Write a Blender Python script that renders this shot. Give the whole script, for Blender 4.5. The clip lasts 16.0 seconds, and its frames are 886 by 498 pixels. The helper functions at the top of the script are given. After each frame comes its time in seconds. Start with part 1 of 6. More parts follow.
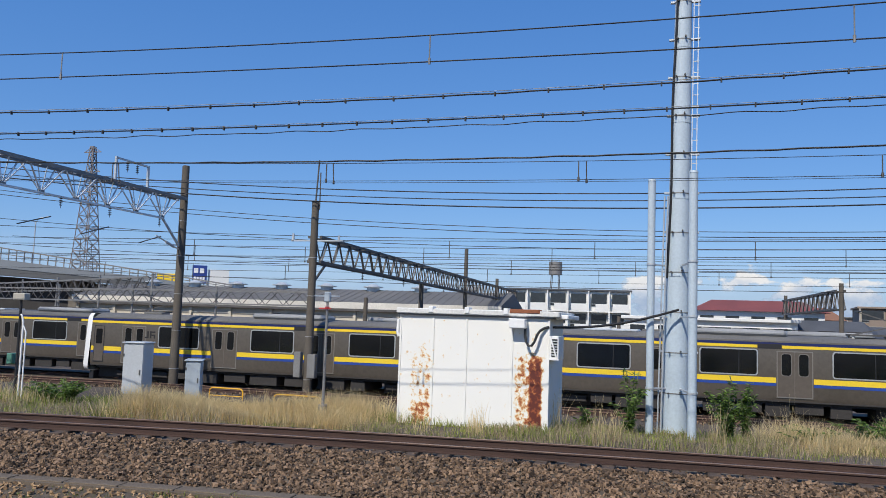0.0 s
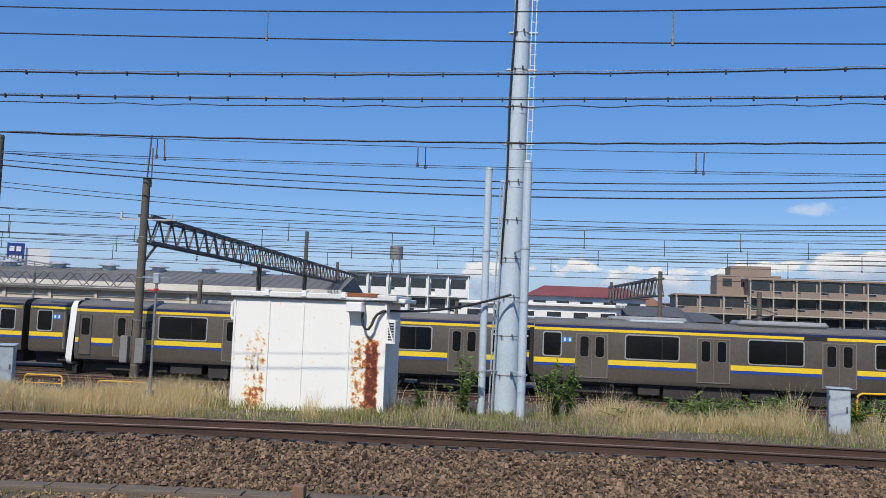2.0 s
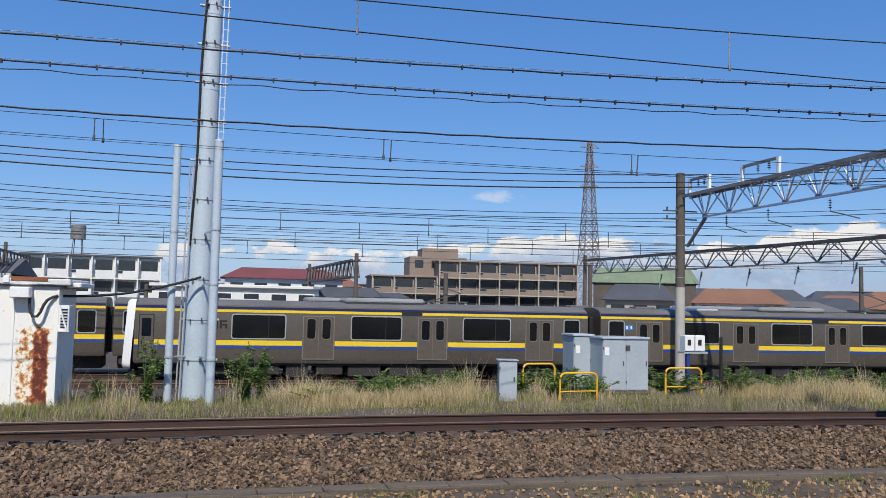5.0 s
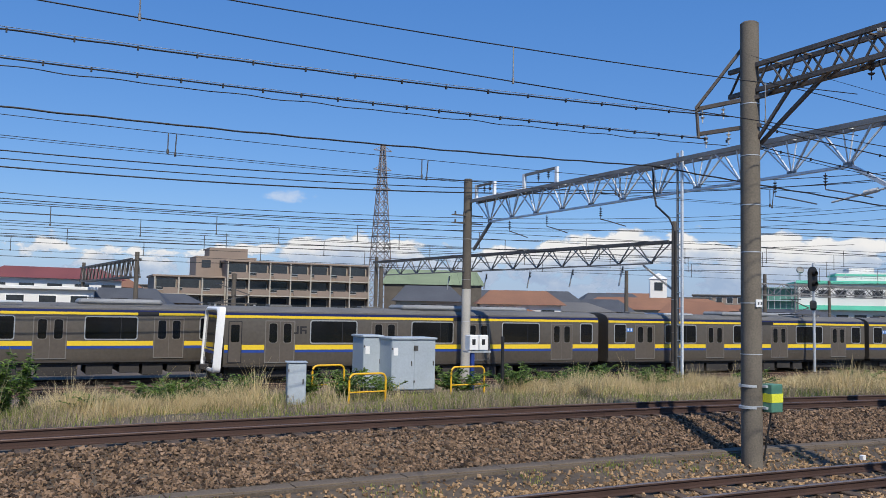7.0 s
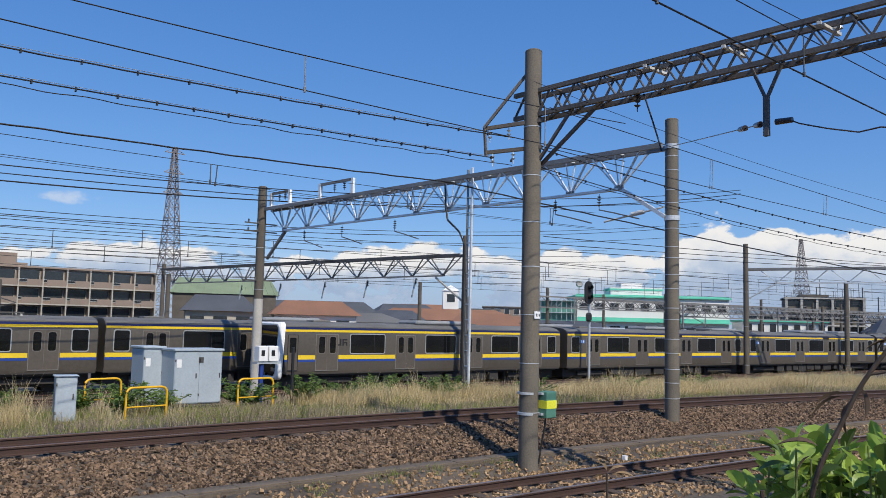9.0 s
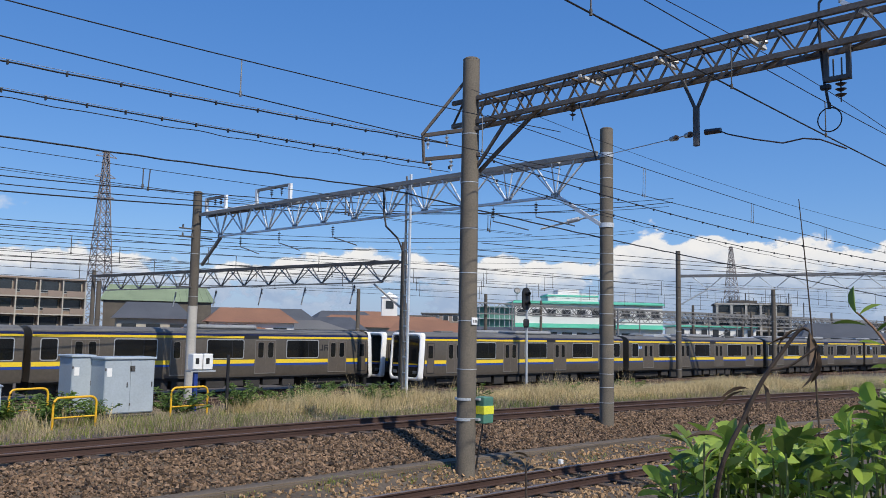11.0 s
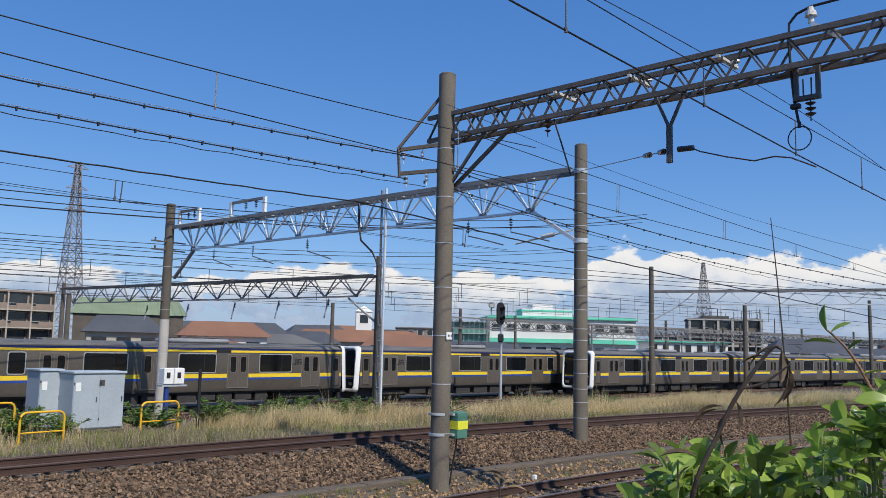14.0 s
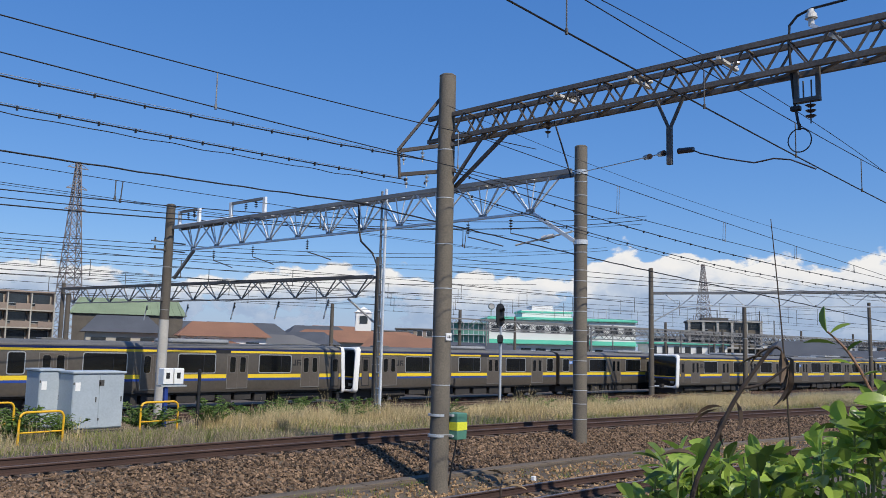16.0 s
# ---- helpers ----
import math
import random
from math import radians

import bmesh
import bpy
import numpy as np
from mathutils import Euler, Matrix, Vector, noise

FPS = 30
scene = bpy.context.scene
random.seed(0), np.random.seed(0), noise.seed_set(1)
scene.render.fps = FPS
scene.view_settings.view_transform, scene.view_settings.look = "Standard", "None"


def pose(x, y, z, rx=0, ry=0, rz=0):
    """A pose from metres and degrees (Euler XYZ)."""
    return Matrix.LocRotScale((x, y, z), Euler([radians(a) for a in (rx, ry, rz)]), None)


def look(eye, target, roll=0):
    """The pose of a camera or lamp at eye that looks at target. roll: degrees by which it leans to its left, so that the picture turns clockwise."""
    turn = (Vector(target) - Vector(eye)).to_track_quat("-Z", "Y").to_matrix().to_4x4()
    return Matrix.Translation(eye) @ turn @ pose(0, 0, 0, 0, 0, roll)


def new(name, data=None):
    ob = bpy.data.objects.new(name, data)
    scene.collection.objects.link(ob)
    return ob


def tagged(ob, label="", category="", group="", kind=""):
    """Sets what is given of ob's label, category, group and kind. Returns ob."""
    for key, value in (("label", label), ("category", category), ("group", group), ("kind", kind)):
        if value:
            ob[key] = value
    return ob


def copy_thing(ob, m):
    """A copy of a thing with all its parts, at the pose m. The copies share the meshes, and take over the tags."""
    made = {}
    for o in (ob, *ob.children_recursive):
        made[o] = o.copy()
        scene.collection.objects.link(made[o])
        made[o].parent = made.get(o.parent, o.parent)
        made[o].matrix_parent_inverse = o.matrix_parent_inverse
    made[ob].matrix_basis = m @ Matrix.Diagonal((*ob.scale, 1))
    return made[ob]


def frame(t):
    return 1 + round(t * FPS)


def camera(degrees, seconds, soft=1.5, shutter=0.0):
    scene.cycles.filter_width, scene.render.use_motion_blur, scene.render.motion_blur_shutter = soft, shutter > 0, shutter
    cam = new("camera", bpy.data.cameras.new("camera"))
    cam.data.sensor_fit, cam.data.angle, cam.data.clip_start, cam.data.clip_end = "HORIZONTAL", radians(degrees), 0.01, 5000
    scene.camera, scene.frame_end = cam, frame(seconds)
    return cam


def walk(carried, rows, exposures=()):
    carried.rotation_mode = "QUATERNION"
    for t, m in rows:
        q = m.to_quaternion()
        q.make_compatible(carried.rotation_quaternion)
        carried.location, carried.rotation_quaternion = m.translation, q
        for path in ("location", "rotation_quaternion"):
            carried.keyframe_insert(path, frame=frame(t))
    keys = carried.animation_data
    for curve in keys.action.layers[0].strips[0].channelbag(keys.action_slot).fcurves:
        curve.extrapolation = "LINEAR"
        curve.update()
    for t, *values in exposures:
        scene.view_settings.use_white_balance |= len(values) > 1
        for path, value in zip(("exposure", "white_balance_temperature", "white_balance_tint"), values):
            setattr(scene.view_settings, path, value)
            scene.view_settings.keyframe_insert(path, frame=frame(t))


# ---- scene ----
cam = camera(55.63, 16.0, 0.8)
PATH = [
    (0, -0.282, 0.029, 2.263, 95.060, -1.933, 16.698),
    (0.5, -0.270, 0.024, 2.275, 94.841, -1.935, 13.994),
    (1, -0.240, 0.013, 2.264, 94.530, -2.223, 10.798),
    (1.5, -0.222, 0.033, 2.261, 94.321, -2.303, 8.508),
    (2, -0.207, 0.044, 2.261, 94.353, -2.189, 5.880),
    (2.5, -0.176, 0.029, 2.264, 94.210, -2.074, 2.487),
    (3, -0.140, 0.053, 2.263, 93.857, -1.515, -0.794),
    (3.5, -0.095, 0.048, 2.260, 93.744, -1.343, -4.727),
    (6, -0.017, -0.001, 2.288, 93.890, -1.182, -20.923),
    (6.5, -0.020, 0.017, 2.287, 94.017, -1.136, -24.842),
    (7, 0.001, 0.001, 2.280, 94.083, -1.119, -28.480),
    (7.5, 0.036, -0.027, 2.280, 94.333, -1.249, -32.467),
    (8, 0.066, -0.050, 2.280, 94.355, -1.475, -36.370),
    (8.5, 0.095, -0.069, 2.286, 94.682, -1.487, -39.630),
    (9, 0.111, -0.081, 2.285, 95.092, -1.320, -42.282),
    (9.5, 0.115, -0.099, 2.276, 95.189, -1.179, -44.086),
    (12, 0.097, -0.120, 2.277, 95.979, -1.257, -47.108),
    (12.5, 0.093, -0.117, 2.285, 96.130, -1.380, -47.512),
    (13, 0.117, -0.111, 2.286, 96.218, -1.250, -47.805),
    (13.5, 0.118, -0.111, 2.283, 96.462, -1.211, -48.049),
    (14, 0.112, -0.115, 2.280, 96.644, -1.197, -48.167),
    (14.5, 0.115, -0.113, 2.286, 96.652, -1.145, -48.161),
    (15, 0.101, -0.115, 2.286, 96.607, -1.124, -48.114),
    (15.5, 0.115, -0.102, 2.281, 96.662, -1.191, -48.076),
    (16, 0.105, -0.117, 2.278, 96.716, -1.361, -48.203),
]
walk(cam, [(r[0], pose(*r[1:])) for r in PATH])

# ---------------------------------------------------------------- light
world = bpy.data.worlds.new("sky")
scene.world = world
world.use_nodes = True
wn = world.node_tree.nodes
sky = wn.new("ShaderNodeTexSky")
sky.sky_type = 'NISHITA'
sky.sun_disc = False
sky.sun_elevation = radians(47)
sky.sun_rotation = radians(192)
sky.air_density, sky.dust_density, sky.ozone_density = 1.0, 0.3, 2.0
deep = wn.new("ShaderNodeHueSaturation")
deep.inputs["Hue"].default_value, deep.inputs["Saturation"].default_value, deep.inputs["Value"].default_value = 0.503, 1.2, 1.28
world.node_tree.links.new(sky.outputs[0], deep.inputs["Color"])
clear = wn.new("ShaderNodeMix")
clear.data_type = 'RGBA'
clear.inputs[0].default_value = 0.50
sky_dir, sky_up, blue = wn.new("ShaderNodeTexCoord"), wn.new("ShaderNodeSeparateXYZ"), wn.new("ShaderNodeValToRGB")
blue.color_ramp.elements[0].position, blue.color_ramp.elements[0].color = 0.05, (0.112, 0.378, 1.0, 1)
blue.color_ramp.elements[1].position, blue.color_ramp.elements[1].color = 0.42, (0.064, 0.276, 0.86, 1)
bright = wn.new("ShaderNodeVectorMath")
bright.operation = 'SCALE'
bright.inputs[3].default_value = 10.2
world.node_tree.links.new(sky_dir.outputs["Generated"], sky_up.inputs[0])
world.node_tree.links.new(sky_up.outputs[2], blue.inputs[0])
world.node_tree.links.new(blue.outputs[0], bright.inputs[0])
world.node_tree.links.new(bright.outputs[0], clear.inputs[7])
world.node_tree.links.new(deep.outputs[0], clear.inputs[6])
world.node_tree.links.new(clear.outputs[2], wn["Background"].inputs[0])
wn["Background"].inputs[1].default_value = 0.085
sun = new("sun", bpy.data.lights.new("sun", 'SUN'))
sun.data.energy, sun.data.angle, sun.data.color = 4.3, radians(0.53), (1.0, 0.93, 0.82)
sun.matrix_world = look((-8, -40, 45), (-8 + 0.208 * 40, -40 + 0.978 * 40, 45 - 40 * math.tan(radians(47))))
scene.view_settings.exposure = 0.0

# ---------------------------------------------------------------- materials
MATS = {}


def mat(name, col, rough=0.6, metal=0.0, var=0.18, scale=6.0, bump=0.15, coarse=0.6, tint=None, island=0.0, random_ob=0.0, spec=0.5):
    """Painted, mineral or metal surface: two scales of colour variation, grain relief, optional second colour in patches."""
    if name in MATS:
        return MATS[name]
    m = bpy.data.materials.new(name)
    m.use_nodes = True
    n, l = m.node_tree.nodes, m.node_tree.links
    b = n["Principled BSDF"]
    tc = n.new("ShaderNodeTexCoord")
    fine, wide = n.new("ShaderNodeTexNoise"), n.new("ShaderNodeTexNoise")
    fine.inputs["Scale"].default_value, fine.inputs["Detail"].default_value = scale * 6, 6
    wide.inputs["Scale"].default_value, wide.inputs["Detail"].default_value = coarse, 5
    for q in (fine, wide):
        l.new(tc.outputs["Object"], q.inputs["Vector"])
    add = n.new("ShaderNodeMath")
    add.operation = 'ADD'
    l.new(fine.outputs[0], add.inputs[0]), l.new(wide.outputs[0], add.inputs[1])
    ramp = n.new("ShaderNodeMapRange")
    ramp.inputs["From Min"].default_value, ramp.inputs["From Max"].default_value = 0.7, 1.3
    l.new(add.outputs[0], ramp.inputs["Value"])
    src = ramp.outputs[0]
    if island or random_ob:
        if island:
            g = n.new("ShaderNodeNewGeometry").outputs["Random Per Island"]
        else:
            g = n.new("ShaderNodeObjectInfo").outputs["Random"]
        mix0 = n.new("ShaderNodeMix")
        mix0.inputs[0].default_value = island or random_ob
        l.new(src, mix0.inputs[2]), l.new(g, mix0.inputs[3])
        src = mix0.outputs[0]
    mix = n.new("ShaderNodeMix")
    mix.data_type = 'RGBA'
    c = Vector(col)
    d = Vector(tint) if tint else c * (1 + var)
    lo = c * (1 - var)
    mix.inputs[6].default_value, mix.inputs[7].default_value = (*lo, 1), (*[min(v, 0.95) for v in d], 1)
    l.new(src, mix.inputs[0]), l.new(mix.outputs[2], b.inputs["Base Color"])
    rr = n.new("ShaderNodeMapRange")
    rr.inputs["To Min"].default_value, rr.inputs["To Max"].default_value = max(rough - 0.1, 0.02), min(rough + 0.1, 1)
    l.new(wide.outputs[0], rr.inputs["Value"]), l.new(rr.outputs[0], b.inputs["Roughness"])
    b.inputs["Metallic"].default_value = metal
    b.inputs["Specular IOR Level"].default_value = spec
    if bump:
        bp = n.new("ShaderNodeBump")
        bp.inputs["Strength"].default_value, bp.inputs["Distance"].default_value = bump, 0.01
        l.new(fine.outputs[0], bp.inputs["Height"]), l.new(bp.outputs[0], b.inputs["Normal"])
    MATS[name] = m
    return m


def leafy(m, share=0.45):
    """Lets light through thin leaves."""
    n, l = m.node_tree.nodes, m.node_tree.links
    b, out = n["Principled BSDF"], n["Material Output"]
    tr, mx = n.new("ShaderNodeBsdfTranslucent"), n.new("ShaderNodeMixShader")
    src = b.inputs["Base Color"].links[0].from_socket
    l.new(src, tr.inputs[0])
    mx.inputs[0].default_value = share
    l.new(b.outputs[0], mx.inputs[1]), l.new(tr.outputs[0], mx.inputs[2]), l.new(mx.outputs[0], out.inputs[0])


def glow(name, col, power):
    m = bpy.data.materials.new(name)
    m.use_nodes = True
    b = m.node_tree.nodes["Principled BSDF"]
    b.inputs["Base Color"].default_value = (*col, 1)
    b.inputs["Emission Color"].default_value, b.inputs["Emission Strength"].default_value = (*col, 1), power
    return m


STEEL = mat("brushed_steel_dull", (0.125, 0.108, 0.088), 0.42, 0.3, 0.14, 1.2, 0.06, 0.35)
STEEL_DOOR = mat("steel_door", (0.13, 0.108, 0.086), 0.42, 0.3, 0.12, 1.2, 0.04, 0.5)
ROOF_GREY = mat("roof_grey", (0.13, 0.127, 0.12), 0.75, 0, 0.25, 2, 0.15, 0.5)
YELLOW = mat("stripe_yellow", (0.78, 0.55, 0.03), 0.4, 0, 0.06, 2, 0)
BLUE = mat("stripe_blue", (0.02, 0.06, 0.28), 0.4, 0, 0.08, 2, 0)
NAVY = mat("stripe_navy", (0.012, 0.02, 0.10), 0.4, 0, 0.08, 2, 0)
GLASS = mat("dark_train_glass", (0.006, 0.007, 0.008), 0.06, 0, 0.3, 1, 0, 0.8, spec=0.6)
FRAME = mat("window_frame_metal", (0.55, 0.55, 0.53), 0.35, 0.6, 0.08, 3, 0)
WHITE = mat("white_paint", (0.80, 0.80, 0.78), 0.35, 0, 0.05, 2, 0.03)
UNDER = mat("underframe_dark", (0.035, 0.032, 0.03), 0.85, 0, 0.4, 4, 0.3)
AC_GREY = mat("roof_unit_grey", (0.27, 0.275, 0.275), 0.5, 0.2, 0.2, 3, 0.1, 0.8)
PANE_RIM = mat("door_rim_metal", (0.24, 0.22, 0.19), 0.4, 0.4, 0.1, 3, 0)
BLACK = mat("black_rubber", (0.015, 0.015, 0.016), 0.6, 0, 0.2, 4, 0.05)
CONCRETE = mat("pole_concrete", (0.148, 0.128, 0.10), 0.85, 0, 0.28, 5, 0.35, 0.9)
CONC_DARK = mat("pole_concrete_dark", (0.105, 0.09, 0.072), 0.85, 0, 0.3, 5, 0.35, 0.9)
CONC_LIGHT = mat("concrete_light", (0.42, 0.40, 0.36), 0.85, 0, 0.2, 5, 0.3, 0.8)
GALV = mat("galvanised_steel", (0.50, 0.53, 0.55), 0.45, 0.35, 0.14, 4, 0.08, 1.2)
# GALV_B also paints sunlit gantry struts, GALV_D their shaded top chords
GALV_B = mat("galvanised_bright_sunlit", (0.66, 0.69, 0.71), 0.42, 0.25, 0.22, 4, 0.08, 1.6)
GALV_W = mat("galvanised_white", (0.78, 0.80, 0.81), 0.5, 0, 0.10, 4, 0.05, 1.2)
GALV_D = mat("galvanised_weathered_shaded", (0.23, 0.225, 0.215), 0.55, 0.3, 0.25, 4, 0.1, 1.2)
DARK_STEEL = mat("dark_truss_steel", (0.10, 0.095, 0.09), 0.6, 0.3, 0.3, 4, 0.12, 1.1)
BROWN_STEEL = mat("weathered_truss_steel", (0.14, 0.118, 0.098), 0.6, 0.25, 0.3, 4, 0.15, 1.5)
PALE_BLUE = mat("pale_blue_paint", (0.44, 0.52, 0.58), 0.5, 0, 0.10, 3, 0.1, 1.0)
CAB_GREY = mat("cabinet_grey_paint", (0.37, 0.42, 0.46), 0.5, 0, 0.10, 3, 0.08, 1.3)
GUARD = mat("guard_yellow", (0.75, 0.42, 0.02), 0.45, 0, 0.12, 5, 0.05)
RUST_RAIL = mat("rail_rust", (0.062, 0.034, 0.025), 0.75, 0.2, 0.25, 6, 0.2, 1.5)
RAIL_HEAD = mat("rail_head_worn", (0.26, 0.20, 0.17), 0.4, 0.6, 0.15, 6, 0.05, 1.5)
RAIL_HEAD_Y = mat("rail_head_brown", (0.13, 0.085, 0.065), 0.5, 0.4, 0.2, 6, 0.1, 1.5)
YARD_HEAD = mat("yard_rail_rust", (0.11, 0.07, 0.05), 0.85, 0, 0.25, 6, 0.15, 1.5)
RUST_LIGHT = mat("rail_rust_bright", (0.20, 0.115, 0.075), 0.7, 0.1, 0.25, 6, 0.15, 1.5)
SLEEPER = mat("sleeper_wood", (0.10, 0.07, 0.05), 0.9, 0, 0.35, 8, 0.4, 1.5)
STONE = mat("ballast_stone", (0.024, 0.015, 0.010), 0.9, 0, 0.5, 3, 0.3, 0.5, tint=(0.315, 0.205, 0.125), island=0.92)
STONE_RUST = mat("ballast_stone_rusty", (0.15, 0.085, 0.042), 0.9, 0, 0.45, 3, 0.3, 0.5, tint=(0.52, 0.34, 0.18), island=0.75)
SOIL = mat("ground_soil", (0.085, 0.066, 0.048), 0.95, 0, 0.4, 1.5, 0.6, 0.3, tint=(0.14, 0.11, 0.08))
CABLE = mat("cable_black", (0.012, 0.012, 0.013), 0.55, 0, 0.2, 4, 0)
WIRE_GREY = mat("wire_grey", (0.02, 0.02, 0.022), 0.5, 0.4, 0.2, 4, 0)
PORCELAIN = mat("insulator_porcelain", (0.62, 0.60, 0.55), 0.2, 0, 0.1, 4, 0)
PORC_BROWN = mat("insulator_dark", (0.05, 0.04, 0.04), 0.25, 0, 0.1, 4, 0)
GRASS = mat("grass_green", (0.055, 0.10, 0.022), 0.8, 0, 0.3, 1, 0, 0.35, tint=(0.50, 0.54, 0.13), island=0.45)
STRAW = mat("grass_straw", (0.62, 0.46, 0.21), 0.85, 0, 0.25, 1, 0, 0.3, tint=(0.95, 0.79, 0.45), island=0.65)
LEAF = mat("leaf_green", (0.022, 0.060, 0.014), 0.28, 0, 0.4, 3, 0.1, 2, tint=(0.50, 0.68, 0.12), island=0.85)
LEAF_D = mat("weed_leaf", (0.035, 0.080, 0.018), 0.6, 0, 0.4, 3, 0.1, 2, tint=(0.26, 0.40, 0.08), island=0.65)
STEM = mat("stem_brown", (0.06, 0.042, 0.03), 0.8, 0, 0.3, 8, 0.3, 3)
BEIGE = mat("wall_beige", (0.40, 0.37, 0.31), 0.85, 0, 0.1, 2, 0.1, 0.2)
BROWN_TILE = mat("wall_brown_tile", (0.25, 0.195, 0.155), 0.8, 0, 0.12, 2, 0.1, 0.2)
WHITE_WALL = mat("wall_white", (0.72, 0.72, 0.69), 0.8, 0, 0.07, 2, 0.05, 0.2)
GREEN_TRIM = mat("trim_green", (0.12, 0.50, 0.36), 0.6, 0, 0.12, 2, 0.05, 0.3)
RED_ROOF = mat("roof_red", (0.19, 0.055, 0.05), 0.75, 0, 0.2, 2, 0.3, 0.3)
ORANGE_ROOF = mat("roof_terracotta", (0.24, 0.12, 0.07), 0.8, 0, 0.2, 2, 0.3, 0.3)
DARK_ROOF = mat("roof_slate", (0.075, 0.08, 0.09), 0.75, 0, 0.25, 2, 0.3, 0.4)
METAL_ROOF = mat("roof_corrugated", (0.135, 0.13, 0.12), 0.75, 0.0, 0.2, 1.5, 0.2, 0.15)
WINDOW_FAR = mat("far_window_glass", (0.03, 0.035, 0.04), 0.12, 0, 0.3, 0.6, 0, 0.4)
BLUE_SIGN = mat("sign_sky_blue", (0.06, 0.22, 0.60), 0.4, 0, 0.1, 2, 0)
RED_PAINT = mat("red_paint", (0.5, 0.03, 0.03), 0.5, 0, 0.1, 3, 0)
SIGN_BLUE = mat("sign_blue", (0.02, 0.05, 0.24), 0.5, 0, 0.1, 2, 0)
GREEN_BOX = mat("box_green", (0.08, 0.21, 0.15), 0.5, 0, 0.12, 4, 0.05)
GREEN_HALL = mat("roof_green", (0.20, 0.25, 0.15), 0.8, 0, 0.2, 2, 0.2, 0.4)


for leaf_mat in (GRASS, STRAW, LEAF, LEAF_D):
    leafy(leaf_mat)


def rusty_white():
    """White sheet-metal paint with two rust-eaten panels."""
    m = bpy.data.materials.new("white_sheet_rusted")
    m.use_nodes = True
    n, l = m.node_tree.nodes, m.node_tree.links
    b = n["Principled BSDF"]
    tc, sep = n.new("ShaderNodeTexCoord"), n.new("ShaderNodeSeparateXYZ")
    l.new(tc.outputs["Object"], sep.inputs[0])

    def window(out, centre, half, soft):
        d = n.new("ShaderNodeMath"); d.operation = 'SUBTRACT'; d.inputs[1].default_value = centre
        a = n.new("ShaderNodeMath"); a.operation = 'ABSOLUTE'
        r = n.new("ShaderNodeMapRange"); r.interpolation_type = 'SMOOTHSTEP'
        r.inputs["From Min"].default_value, r.inputs["From Max"].default_value = half + soft, half - soft
        l.new(out, d.inputs[0]); l.new(d.outputs[0], a.inputs[0]); l.new(a.outputs[0], r.inputs["Value"])
        return r.outputs[0]

    def times(a, c):
        q = n.new("ShaderNodeMath"); q.operation = 'MULTIPLY'
        l.new(a, q.inputs[0])
        if isinstance(c, float):
            q.inputs[1].default_value = c
        else:
            l.new(c, q.inputs[1])
        return q.outputs[0]

    def plus(a, c, op='ADD'):
        q = n.new("ShaderNodeMath"); q.operation = op
        l.new(a, q.inputs[0]); l.new(c, q.inputs[1])
        return q.outputs[0]
    strong = times(window(sep.outputs[0], 3.38, 0.34, 0.08), window(sep.outputs[2], 0.85, 1.05, 0.25))
    core = times(window(sep.outputs[0], 3.55, 0.15, 0.05), window(sep.outputs[2], 0.8, 1.0, 0.15))
    weak = times(window(sep.outputs[0], 0.62, 0.27, 0.12), window(sep.outputs[2], 0.85, 1.1, 0.3))
    low = times(weak, window(sep.outputs[2], 0.28, 0.3, 0.15))
    ns = n.new("ShaderNodeTexNoise")
    ns.inputs["Scale"].default_value, ns.inputs["Detail"].default_value, ns.inputs["Roughness"].default_value = 7.0, 8, 0.65
    l.new(tc.outputs["Object"], ns.inputs["Vector"])
    total = plus(plus(times(strong, 0.17), times(core, 0.19)), plus(times(weak, 0.135), times(low, 0.07)))
    level = plus(ns.outputs[0], total)
    ramp = n.new("ShaderNodeValToRGB")
    e = ramp.color_ramp.elements
    e[0].position, e[0].color = 0.615, (0.80, 0.79, 0.74, 1)
    e[1].position, e[1].color = 0.86, (0.11, 0.022, 0.012, 1)
    for p, c in ((0.665, (0.76, 0.60, 0.36, 1)), (0.73, (0.50, 0.20, 0.06, 1)), (0.79, (0.27, 0.06, 0.02, 1))):
        q = e.new(p); q.color = c
    l.new(level, ramp.inputs[0])
    l.new(ramp.outputs[0], b.inputs["Base Color"])
    b.inputs["Roughness"].default_value = 0.55
    bp = n.new("ShaderNodeBump"); bp.inputs["Strength"].default_value, bp.inputs["Distance"].default_value = 0.3, 0.01
    l.new(level, bp.inputs["Height"]); l.new(bp.outputs[0], b.inputs["Normal"])
    return m


SHED_WHITE = rusty_white()

# ---------------------------------------------------------------- mesh helpers


